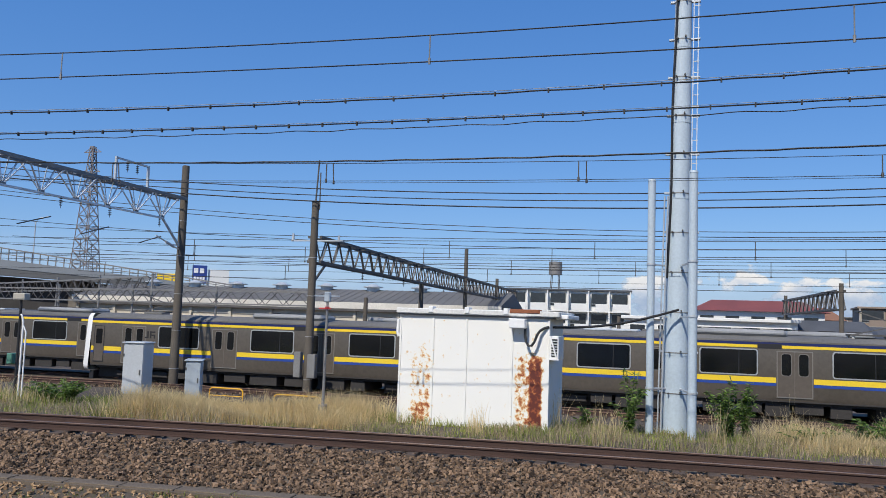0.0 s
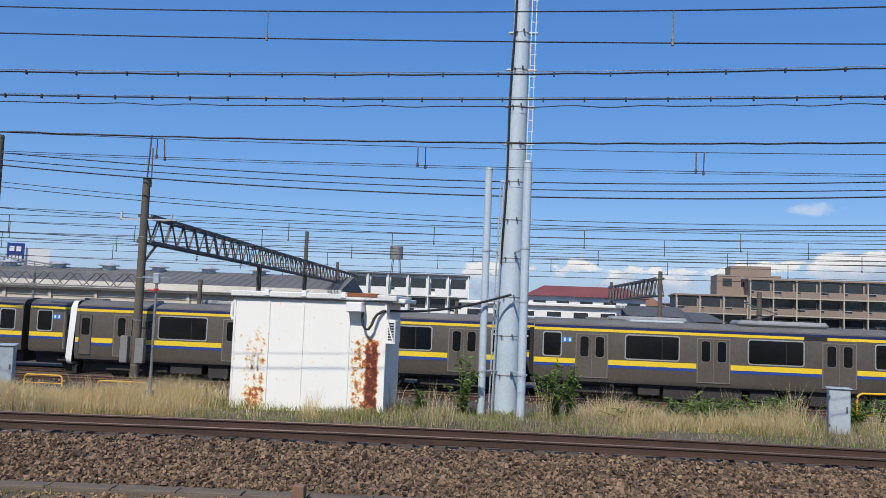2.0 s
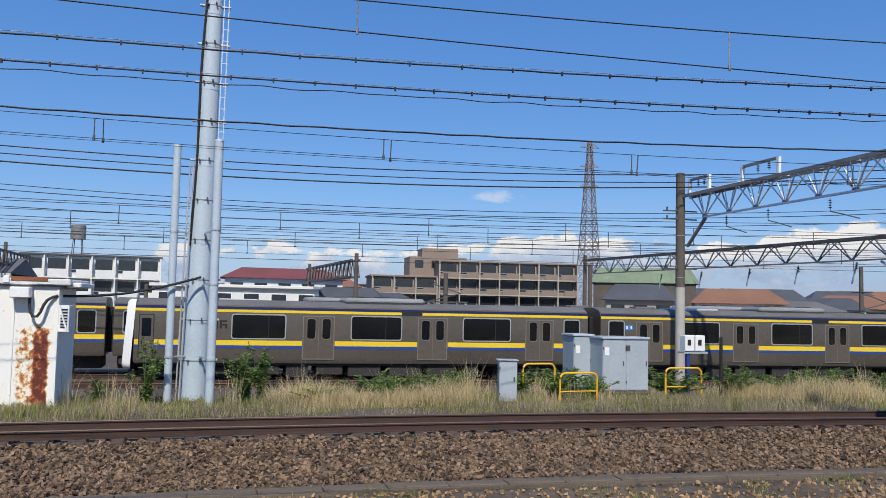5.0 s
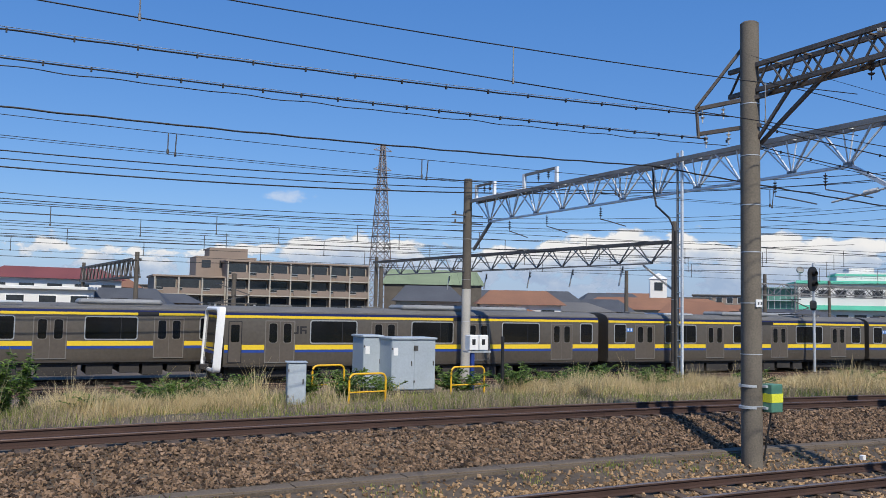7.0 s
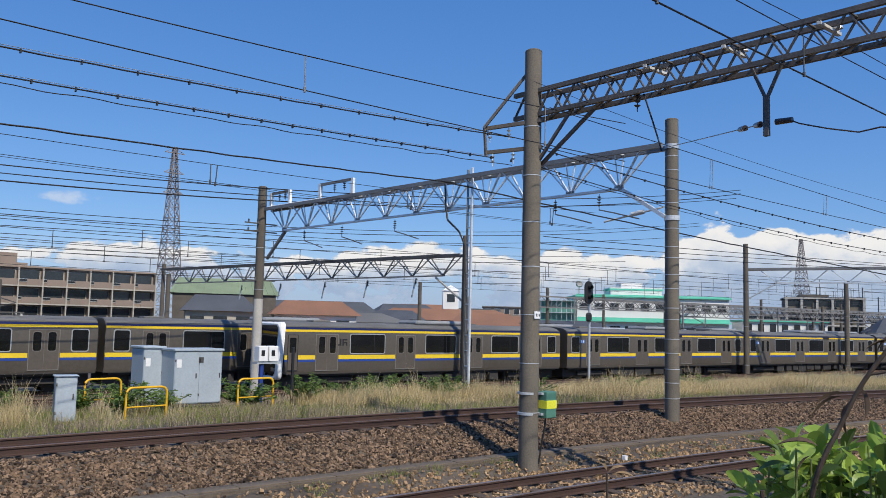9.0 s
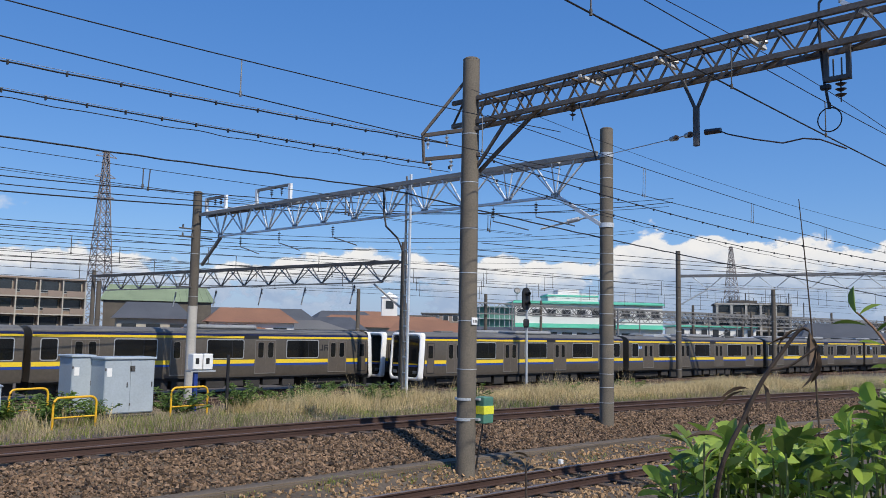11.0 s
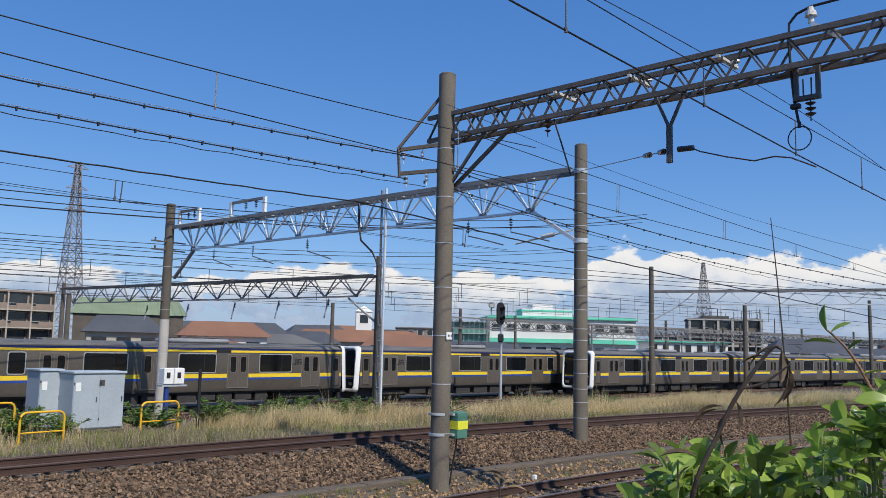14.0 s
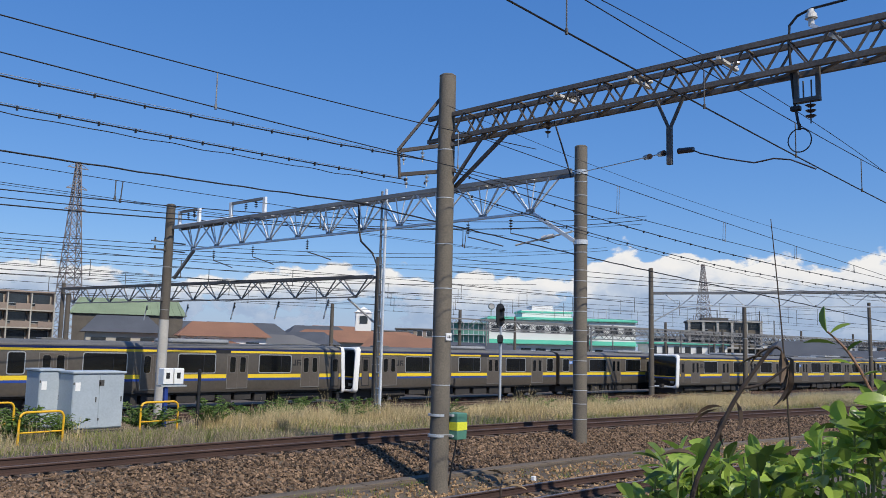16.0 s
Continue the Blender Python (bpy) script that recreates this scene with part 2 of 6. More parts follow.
class Geo:
    """Vertices and faces collected from simple solids."""

    def __init__(self):
        self.v, self.f = [], []

    def add(self, vs, fs):
        k = len(self.v)
        self.v += [tuple(p) for p in vs]
        self.f += [tuple(i + k for i in q) for q in fs]
        return self

    def box(self, x0, y0, z0, x1, y1, z1, b=0.0):
        if b <= 0:
            vs = [(x, y, z) for x in (x0, x1) for y in (y0, y1) for z in (z0, z1)]
            return self.add(vs, [(0, 1, 3, 2), (4, 6, 7, 5), (0, 4, 5, 1), (2, 3, 7, 6), (0, 2, 6, 4), (1, 5, 7, 3)])
        lo, hi = (x0, y0, z0), (x1, y1, z1)
        vs, at = [], {}
        for sx in (0, 1):
            for sy in (0, 1):
                for sz in (0, 1):
                    s = (sx, sy, sz)
                    for ax in range(3):
                        p = [(lo[i] + b if not s[i] else hi[i] - b) if i != ax else (lo[i] if not s[i] else hi[i]) for i in range(3)]
                        at[(s, ax)] = len(vs)
                        vs.append(p)
        fs = []
        for ax in range(3):
            o = [i for i in range(3) if i != ax]
            for d in (0, 1):
                ring = []
                for a, c in ((0, 0), (1, 0), (1, 1), (0, 1)):
                    s = [0, 0, 0]; s[ax] = d; s[o[0]] = a; s[o[1]] = c
                    ring.append(at[(tuple(s), ax)])
                fs.append(tuple(ring))
            for a in (0, 1):
                for c in (0, 1):
                    s0, s1 = [0, 0, 0], [0, 0, 0]
                    s0[o[0]] = s1[o[0]] = a; s0[o[1]] = s1[o[1]] = c; s1[ax] = 1
                    s0, s1 = tuple(s0), tuple(s1)
                    fs.append((at[(s0, o[0])], at[(s1, o[0])], at[(s1, o[1])], at[(s0, o[1])]))
        for s in {k[0] for k in at}:
            fs.append(tuple(at[(s, ax)] for ax in range(3)))
        return self.add(vs, fs)

    def cyl(self, p, q, r0, r1=None, n=12, caps=True):
        r1 = r0 if r1 is None else r1
        p, q = Vector(p), Vector(q)
        d = (q - p).normalized()
        u = d.cross(Vector((0, 0, 1)) if abs(d.z) < 0.9 else Vector((1, 0, 0))).normalized()
        w = d.cross(u)
        ring = [(math.cos(2 * math.pi * i / n), math.sin(2 * math.pi * i / n)) for i in range(n)]
        vs = [p + (u * c + w * s) * r0 for c, s in ring] + [q + (u * c + w * s) * r1 for c, s in ring]
        fs = [(i, (i + 1) % n, n + (i + 1) % n, n + i) for i in range(n)]
        if caps:
            fs += [tuple(range(n - 1, -1, -1)), tuple(range(n, 2 * n))]
        return self.add(vs, fs)

    def tube(self, pts, r, n=6):
        pts = [Vector(p) for p in pts]
        vs, fs = [], []
        for i, p in enumerate(pts):
            d = (pts[min(i + 1, len(pts) - 1)] - pts[max(i - 1, 0)]).normalized()
            u = d.cross(Vector((0, 0, 1)) if abs(d.z) < 0.95 else Vector((1, 0, 0))).normalized()
            w = d.cross(u)
            vs += [p + (u * math.cos(2 * math.pi * k / n) + w * math.sin(2 * math.pi * k / n)) * r for k in range(n)]
            if i:
                a, c = (i - 1) * n, i * n
                fs += [(a + k, a + (k + 1) % n, c + (k + 1) % n, c + k) for k in range(n)]
        fs += [tuple(range(n - 1, -1, -1)), tuple(range((len(pts) - 1) * n, len(pts) * n))]
        return self.add(vs, fs)

    def beam(self, p, q, w, h=None):
        """A bar of section w by h from p to q."""
        h = h or w
        p, q = Vector(p), Vector(q)
        d = (q - p).normalized()
        u = d.cross(Vector((0, 0, 1)) if abs(d.z) < 0.99 else Vector((1, 0, 0))).normalized()
        v = u.cross(d)
        vs = [c + u * (a * w / 2) + v * (e * h / 2) for c in (p, q) for a, e in ((-1, -1), (1, -1), (1, 1), (-1, 1))]
        return self.add(vs, [(0, 1, 2, 3), (7, 6, 5, 4), (0, 4, 5, 1), (1, 5, 6, 2), (2, 6, 7, 3), (3, 7, 4, 0)])

    def sweep(self, profile, path, close=True):
        """profile: (across, up) points; path: (place, across-direction) pairs."""
        m = len(profile)
        vs = [Vector(p) + Vector(a) * s + Vector((0, 0, u)) for p, a in path for s, u in profile]
        fs = []
        for i in range(len(path) - 1):
            fs += [(i * m + k, i * m + (k + 1) % m, (i + 1) * m + (k + 1) % m, (i + 1) * m + k) for k in range(m if close else m - 1)]
        if close:
            fs += [tuple(range(m - 1, -1, -1)), tuple(range((len(path) - 1) * m, len(path) * m))]
        return self.add(vs, fs)

    def mesh(self, name, material, smooth=False):
        me = bpy.data.meshes.new(name)
        me.from_pydata(self.v, [], self.f)
        me.materials.append(material)
        bm = bmesh.new()
        bm.from_mesh(me)
        bmesh.ops.recalc_face_normals(bm, faces=bm.faces)
        bm.to_mesh(me)
        bm.free()
        if smooth:
            me.polygons.foreach_set("use_smooth", [True] * len(me.polygons))
            me.set_sharp_from_angle(angle=radians(40))
        return me


def part(name, geo, material, parent, label="", smooth=False):
    ob = new(name, geo.mesh(name, material, smooth))
    ob.parent = parent
    return tagged(ob, label)


def thing(name, label, category, at=(0, 0, 0), rz=0, group="", kind=""):
    ob = new(name)
    ob.matrix_world = pose(*at, 0, 0, rz)
    return tagged(ob, label, category, group, kind)


def solo(name, geo, material, label, category, at=(0, 0, 0), rz=0, group="", kind="", smooth=False):
    ob = new(name, geo.mesh(name, material, smooth))
    ob.matrix_world = pose(*at, 0, 0, rz)
    return tagged(ob, label, category, group, kind)


# ---------------------------------------------------------------- lie of the land


def bend_near(x):
    """How far the two near tracks swing towards the viewer at x."""
    c = np.clip(x, -30, 30)
    return 0.05 * c - 0.003875 * c * c + np.where(x > 30, -0.1825 * (x - 30), np.where(x < -30, 0.2825 * (x + 30), 0))


def bend_yard(x):
    c = np.clip(x, -75, 75)
    return -0.00075 * c * c - 0.1125 * (np.abs(x) - np.abs(c))


def plan_y(x, u):
    w = np.clip((30 - u) / 10, 0, 1)
    far = np.clip((u - 60) / 60, 0, 1)
    return u + bend_near(x) * w + bend_yard(x) * (1 - w) * (1 - far)


PROFILE_U = [-3000, -40, -6, -2, 2.5, 4.8, 7.5, 9.0, 11.7, 12.2, 12.7, 13.6, 15.05, 15.2, 17.4, 17.9, 20, 22.5, 24.5, 28.5, 31, 33.6, 36.6, 38, 60, 120, 400, 3500]
PROFILE_Z = [-3, 0.4, 0.6, 0.65, 0.6, -0.8, -0.86, -0.80, -0.80, -0.86, -0.70, -0.62, -0.235, -0.215, -0.215, -0.25, -0.25, -0.34, -0.75, -1.3, -1.3, -1.22, -1.24, -1.62, -1.65, -1.8, -2.2, -6]


def ground_z(u):
    return np.interp(u, PROFILE_U, PROFILE_Z)

# ---------------------------------------------------------------- ground and tracks


def build_ground():
    xs = np.concatenate([[-3000, -900, -300, -150], np.arange(-90, 141, 3.0), [170, 220, 320, 900, 3000]])
    us = np.array(sorted(set(PROFILE_U + list(np.arange(-1, 32, 1.0)) + [38, 44, 50])))
    X, U = np.meshgrid(xs, us, indexing="ij")
    Yv = plan_y(X, U)
    Z = ground_z(U)
    near = (U > 17.6) & (U < 31)
    Z = Z + near * 0.05 * np.sin(X * 1.7 + U * 2.1) * np.sin(X * 0.6 - U)
    n, m = X.shape
    verts = np.stack([X, Yv, Z], -1).reshape(-1, 3)
    faces = [(i * m + j, (i + 1) * m + j, (i + 1) * m + j + 1, i * m + j + 1) for i in range(n - 1) for j in range(m - 1)]
    g = Geo()
    g.v, g.f = [tuple(p) for p in verts], faces
    solo("ground", g, SOIL, "bare brown railway soil with grit and dust", "ground", kind="structure", smooth=True)


def track(name, u0, z, yard, x0, x1, head, label, sleeper_box):
    """A track on its curve: two rails with base, web and head, and its sleepers."""
    t = thing(name, label, "railway track", kind="structure")
    xs = np.arange(x0, x1 + 0.1, 2.0)

    def place(x, off):
        if yard:
            return Vector((x, float(u0 + off + bend_yard(np.float64(x))), z))
        return Vector((x, float(u0 + off + bend_near(np.float64(x))), z))
    body = [(-0.062, -0.153), (0.062, -0.153), (0.062, -0.141), (0.012, -0.122), (0.010, -0.05), (0.032, -0.036), (0.032, -0.012), (-0.032, -0.012), (-0.032, -0.036), (-0.010, -0.05), (-0.012, -0.122), (-0.062, -0.141)]
    top = [(-0.032, -0.0119), (0.032, -0.0119), (0.028, -0.001), (0.02, 0), (-0.02, 0), (-0.028, -0.001)]
    for side in (-0.566, 0.566):
        path = [(place(x, side), (0, 1, 0)) for x in xs]
        rail = part("rail", Geo().sweep(body, path), RUST_RAIL, t)
        part("rail_head", Geo().sweep(top, path), head, rail)
    xa, xb, step = sleeper_box
    k, me = 0, None
    for x in np.arange(xa, xb, step):
        if me is None:
            me = Geo().box(-0.11, -1.0, -0.30, 0.11, 1.0, -0.155, 0.012).mesh("sleeper", SLEEPER)
        s = new("sleeper", me)
        p, q = place(x, 0), place(x + 0.5, 0)
        s.matrix_world = pose(*p, 0, 0, math.degrees(math.atan2(q.y - p.y, 0.5)) + random.uniform(-1, 1))
        s.parent = t
        k += 1
    return t


def stones(name, material, label, areas, count, size):
    """Angular broken stones strewn on the bed: joined, too many to count."""
    rng = np.random.default_rng(len(name))
    cube = np.array([(x, y, z) for x in (-1, 1) for y in (-1, 1) for z in (-1, 1)], float) * 0.68
    quad = np.array([(0, 1, 3, 2), (4, 6, 7, 5), (0, 4, 5, 1), (2, 3, 7, 6), (0, 2, 6, 4), (1, 5, 7, 3)])
    out = []
    total = sum(a[4] for a in areas)
    for x0, x1, u0, u1, share in areas:
        k = int(count * share / total)
        x, u = rng.uniform(x0, x1, k), rng.uniform(u0, u1, k)
        y, z = plan_y(x, u), ground_z(u)
        r = size * rng.uniform(0.5, 1.35, k)
        base = cube[None] * rng.uniform(0.35, 1.3, (k, 8, 1)) * np.stack([np.ones(k), rng.uniform(0.6, 1, k), rng.uniform(0.5, 0.9, k)], -1)[:, None]
        a, b = rng.uniform(0, 6.28, k), rng.normal(0, 0.7, k)
        ca, sa, cb, sb = np.cos(a), np.sin(a), np.cos(b), np.sin(b)
        px = base[..., 0] * cb[:, None] + base[..., 2] * sb[:, None]
        pz = -base[..., 0] * sb[:, None] + base[..., 2] * cb[:, None]
        py = base[..., 1]
        qx, qy = px * ca[:, None] - py * sa[:, None], px * sa[:, None] + py * ca[:, None]
        P = np.stack([qx, qy, pz], -1) * r[:, None, None] + np.stack([x, y, z + r * rng.uniform(-0.1, 0.9, k)], -1)[:, None]
        out.append(P.reshape(-1, 3))
    verts = np.concatenate(out)
    k = len(verts) // 8
    idx = (np.arange(k)[:, None] * 8 + quad.ravel()).ravel()
    me = bpy.data.meshes.new(name)
    me.vertices.add(len(verts))
    me.vertices.foreach_set("co", verts.astype(np.float32).ravel())
    me.loops.add(len(idx))
    me.loops.foreach_set("vertex_index", idx.astype(np.int32))
    me.polygons.add(k * 6)
    me.polygons.foreach_set("loop_start", np.arange(0, k * 24, 4, dtype=np.int32))
    me.materials.append(material)
    me.update(calc_edges=True)
    me.shade_flat()
    ob = new(name, me)
    return tagged(ob, label, "ballast", kind="stuff")


def grass(name, material, label, areas, count, height, width, lean, clump=0.0, seed=3):
    rng = np.random.default_rng(seed)
    out = []
    total = sum(a[4] for a in areas)
    for x0, x1, u0, u1, share in areas:
        k = int(count * share / total)
        x, u = rng.uniform(x0, x1, k), rng.uniform(u0, u1, k)
        if clump:
            c = max(int(k / 45), 1)
            cx, cu = rng.uniform(x0, x1, c), rng.uniform(u0, u1, c)
            w = rng.integers(0, c, k)
            x, u = cx[w] + rng.normal(0, clump, k), np.clip(cu[w] + rng.normal(0, clump, k), u0, u1)
        y, z = plan_y(x, u), ground_z(u) - 0.02
        tall = 0.75 + 0.45 * np.sin(x * 0.9 + 1.3 * np.sin(u * 1.7)) * np.sin(x * 0.37 + u)
        h = height * rng.uniform(0.35, 1.25, k) * tall
        a = rng.uniform(0, 6.28, k)
        dx, dy = np.cos(a), np.sin(a)
        b = rng.uniform(0, 6.28, k)
        le = rng.uniform(0.1, 1, k) * lean * h
        lx, ly = np.cos(b) * le, np.sin(b) * le
        w = width * rng.uniform(0.6, 1.3, k)
        p0 = np.stack([x - dx * w, y - dy * w, z], -1)
        p1 = np.stack([x + dx * w, y + dy * w, z], -1)
        m0 = np.stack([x - dx * w * 0.8 + lx * 0.35, y - dy * w * 0.8 + ly * 0.35, z + h * 0.6], -1)
        m1 = np.stack([x + dx * w * 0.8 + lx * 0.35, y + dy * w * 0.8 + ly * 0.35, z + h * 0.6], -1)
        t = np.stack([x + lx, y + ly, z + h], -1)
        out.append(np.stack([p0, p1, m1, p0, m1, m0, m0, m1, t], 1).reshape(-1, 3))
    verts = np.concatenate(out)
    me = bpy.data.meshes.new(name)
    # three triangles a blade, welded so that each blade is one island
    blades = verts.reshape(-1, 9, 3)[:, [0, 1, 2, 5, 8]].reshape(-1, 3)
    k = len(blades) // 5
    me.vertices.add(len(blades))
    me.vertices.foreach_set("co", blades.astype(np.float32).ravel())
    idx = (np.arange(k)[:, None] * 5 + np.array([0, 1, 2, 0, 2, 3, 3, 2, 4])).ravel()
    me.loops.add(len(idx))
    me.loops.foreach_set("vertex_index", idx.astype(np.int32))
    me.polygons.add(k * 3)
    me.polygons.foreach_set("loop_start", np.arange(0, k * 9, 3, dtype=np.int32))
    me.materials.append(material)
    me.update(calc_edges=True)
    return tagged(new(name, me), label, "grass", kind="stuff")


build_ground()
track("near_track", 16.24, 0.0, False, -60, 90, RAIL_HEAD_Y, "rust-brown railway track on a raised ballast bed", (-30, 60, 0.6))
track("nearest_track", 10.40, -0.6, False, -40, 90, RAIL_HEAD, "railway track with worn shiny rails on rusty stones", (2, 50, 0.6))
track("yard_track_front", 35.0, -1.05, True, -70, 140, RUST_LIGHT, "rusty siding track at the edge of the yard", (-36, 60, 0.65))
track("yard_track_middle", 39.2, -1.43, True, -70, 220, YARD_HEAD, "yard track that the leaving train runs on", (-36, 60, 0.65))
track("yard_track_rear", 43.5, -1.43, True, -70, 220, YARD_HEAD, "yard track with parked commuter trains", (-20, 60, 0.8))

TROUGH = mat("trough_concrete", (0.135, 0.105, 0.075), 0.95, 0, 0.35, 5, 0.4, 0.8)
# concrete cable trough along the foot of the ballast
trough = thing("cable_trough", "grey concrete cable trough with lids along the ballast foot", "cable trough", kind="structure")
lid = Geo().box(-0.49, -0.17, 0, 0.49, 0.17, 0.05, 0.008).mesh("lid", TROUGH)
wall = Geo()
for side in (-0.2, 0.2):
    wall.sweep([(-0.035, -0.3), (0.035, -0.3), (0.035, 0), (-0.035, 0)], [(Vector((x, 13.15 + side + float(bend_near(np.float64(x))), -0.63)), (0, 1, 0)) for x in np.arange(-40, 62, 2.0)])
part("side_wall", wall, TROUGH, trough)
for i in range(86):
    x = -26 + i
    o = new("lid", lid)
    dy = float(bend_near(np.float64(x + 0.5)) - bend_near(np.float64(x - 0.5)))
    o.matrix_world = pose(x, 13.15 + float(bend_near(np.float64(x))), -0.655 + random.uniform(-0.006, 0.006), 0, 0, math.degrees(math.atan2(dy, 1)))
    o.parent = trough

# ---------------------------------------------------------------- poles, gantries and wires


def concrete_pole(name, x, y, z0, z1, r0, r1, material, label, bands=6, group=""):
    t = thing(name, label, "pole", (x, y, z0), group=group)
    h = z1 - z0
    part("shaft", Geo().cyl((0, 0, -0.3), (0, 0, h), r0, r1, 24), material, t, smooth=True)
    part("cap", Geo().cyl((0, 0, h - 0.02), (0, 0, h + 0.03), r1 * 1.02, r1 * 0.8, 24), CONC_DARK, t)
    for i in range(bands):
        q = h * (0.12 + 0.8 * i / max(bands, 1)) + random.uniform(-0.1, 0.1)
        r = r0 + (r1 - r0) * q / h
        part("strap", Geo().cyl((0, 0, q), (0, 0, q + 0.018), r + 0.006, r + 0.006, 20), GALV, t)
    return t


def insulator(p, n=3, r=0.06, down=True, material=PORC_BROWN):
    g = Geo()
    x, y, z = p
    s = -1 if down else 1
    g.cyl((x, y, z), (x, y, z + s * (0.09 * n + 0.12)), 0.012, n=6)
    for i in range(n):
        q = z + s * (0.08 + 0.09 * i)
        g.cyl((x, y, q), (x, y, q + s * 0.035), r, r * 0.45, 10)
    return g


def truss(parent, p, q, w, h, bay, chord_mat, brace_mat, size=0.07, brace=0.045, single=True):
    """Four-chord lattice girder from p to q (top chord level); each bar a part, or joined where it stays far off."""
    p, q = Vector(p), Vector(q)
    d = q - p
    L = d.length
    d.normalize()
    a = d.cross(Vector((0, 0, 1))).normalized() * (w / 2)
    down = Vector((0, 0, -h))
    for s in (-1, 1):
        for lv in (Vector(), down):
            part("chord", Geo().beam(p + a * s + lv, q + a * s + lv, size, size * 1.1), chord_mat, parent)
    n = max(int(round(L / bay)), 1)
    joined = Geo()

    def bar(u, v, sz):
        g = joined if not single else Geo()
        g.beam(u, v, sz, sz * 0.55)
        if single:
            part("brace", g, brace_mat, parent)
    for i in range(n):
        s0, s1 = L * i / n, L * (i + 1) / n
        mid = (s0 + s1) / 2
        for s in (-1, 1):
            o = p + a * s
            bar(o + d * s0 + down, o + d * mid, brace)
            bar(o + d * mid, o + d * s1 + down, brace)
        bar(p - a + d * mid, p + a + d * mid, brace)
        bar(p - a + d * s0 + down, p + a + d * s1 + down, brace)
    if not single:
        part("lattice", joined, brace_mat, parent)


def tri_truss(parent, p, q, w, h, bay, chord_mat, brace_mat, size=0.09, brace=0.05, inset=1.2, single=True):
    """Girder of two top chords and one bottom chord, with pairs of struts meeting at the bottom nodes and raked ends."""
    p, q = Vector(p), Vector(q)
    L = (q - p).length
    d = (q - p).normalized()
    a = d.cross(Vector((0, 0, 1))).normalized() * (w / 2)
    down = Vector((0, 0, -h))
    for k in (-1, 1):
        part("chord", Geo().beam(p + a * k, q + a * k, size, size * 1.5), chord_mat, parent)
    part("bottom_chord", Geo().beam(p + d * inset + down, q - d * inset + down, size * 1.2, size * 0.8), brace_mat, parent)
    n = max(int(round((L - 2 * inset) / bay)), 1)
    step = (L - 2 * inset) / n
    joined = Geo()

    def bar(u, v, sz):
        if single:
            part("strut", Geo().beam(u, v, sz, sz * 0.7), brace_mat, parent)
        else:
            joined.beam(u, v, sz, sz * 0.7)
    for i in range(n + 1):
        s0 = inset + step * i
        node = p + d * s0 + down
        for k in (-1, 1):
            bar(node, p + d * max(s0 - step * 0.5, 0) + a * k, brace)
            bar(node, p + d * min(s0 + step * 0.5, L) + a * k, brace)
            if single:
                bar(node, p + d * s0 + a * k, brace * 0.6)
        bar(p + d * s0 - a, p + d * s0 + a, brace)
        part("gusset", Geo().box(-0.14, -0.05, -0.03, 0.14, 0.05, 0.12), chord_mat, parent).matrix_world = Matrix.Translation(node) @ d.to_track_quat('X', 'Z').to_matrix().to_4x4()
    if not single:
        part("lattice", joined, brace_mat, parent)


# pole N and its girder across the nearest tracks
pole_n = concrete_pole("concrete_pole", 14.0, 12.35, -0.8, 8.47, 0.215, 0.19, CONCRETE, "tall weathered concrete catenary pole carrying a steel girder", 7)
part("number_plate", Geo().box(-0.1, -0.225, 3.24, 0.08, -0.20, 3.4, 0.004), WHITE, pole_n, "small white plate")
for i in range(3):
    part("plate_mark", Geo().box(-0.06 + i * 0.05, -0.2275, 3.29, -0.035 + i * 0.05, -0.2245, 3.35), BLACK, pole_n)
pole_h = concrete_pole("concrete_pole", 21.80, 13.75, -0.8, 8.55, 0.215, 0.195, CONCRETE, "tall weathered concrete catenary pole with wire bands", 17)
girder_n = thing("steel_girder", "weathered brown steel lattice girder on a concrete pole over the tracks", "gantry", (0, 0, 0))
truss(girder_n, (14.2, 12.9, 7.53), (14.2, -3.4, 7.62), 0.42, 0.54, 0.72, BROWN_STEEL, BROWN_STEEL, 0.085, 0.05)
part("knee_brace", Geo().beam((14.2, 12.25, 5.9), (14.2, 10.6, 7.05), 0.07), BROWN_STEEL, girder_n)
part("knee_brace", Geo().beam((14.05, 12.25, 5.9), (14.05, 11.2, 7.05), 0.06), BROWN_STEEL, girder_n)
part("stay", Geo().beam((14.0, 12.4, 8.1), (13.4, 13.3, 6.75), 0.06), BROWN_STEEL, girder_n)
part("cross_arm", Geo().beam((14.05, 12.0, 6.85), (13.45, 13.35, 6.75), 0.08), BROWN_STEEL, girder_n)
part("cross_arm", Geo().beam((14.05, 12.1, 6.25), (13.5, 13.3, 6.2), 0.08), BROWN_STEEL, girder_n)
part("post", Geo().beam((13.42, 13.3, 6.78), (13.46, 13.28, 6.1), 0.05), BROWN_STEEL, girder_n)
for q in ((13.5, 13.2, 6.72), (13.7, 12.8, 6.76), (13.55, 13.15, 6.17), (13.75, 12.7, 6.2)):
    part("insulator", insulator(q, 2, 0.05, True, PORCELAIN), PORCELAIN, girder_n)
part("end_post", Geo().box(13.99, -3.6, -0.8, 14.41, -3.3, 8.2, 0.02), CONCRETE, girder_n)
for y in (9.35, 7.65, 5.9):
    part("line_insulator", Geo().box(13.92, y - 0.04, 7.44, 14.75, y + 0.04, 7.50, 0.006).cyl((14.68, y, 7.50), (14.68, y, 7.56), 0.05, 0.04, 10).cyl((14.68, y, 7.56), (14.68, y, 7.63), 0.09, 0.07, 12), PORCELAIN, girder_n)
part("cable_bracket", Geo().beam((14.2, 3.95, 7.44), (14.2, 4.39, 7.78), 0.09, 0.07), GALV_B, girder_n)
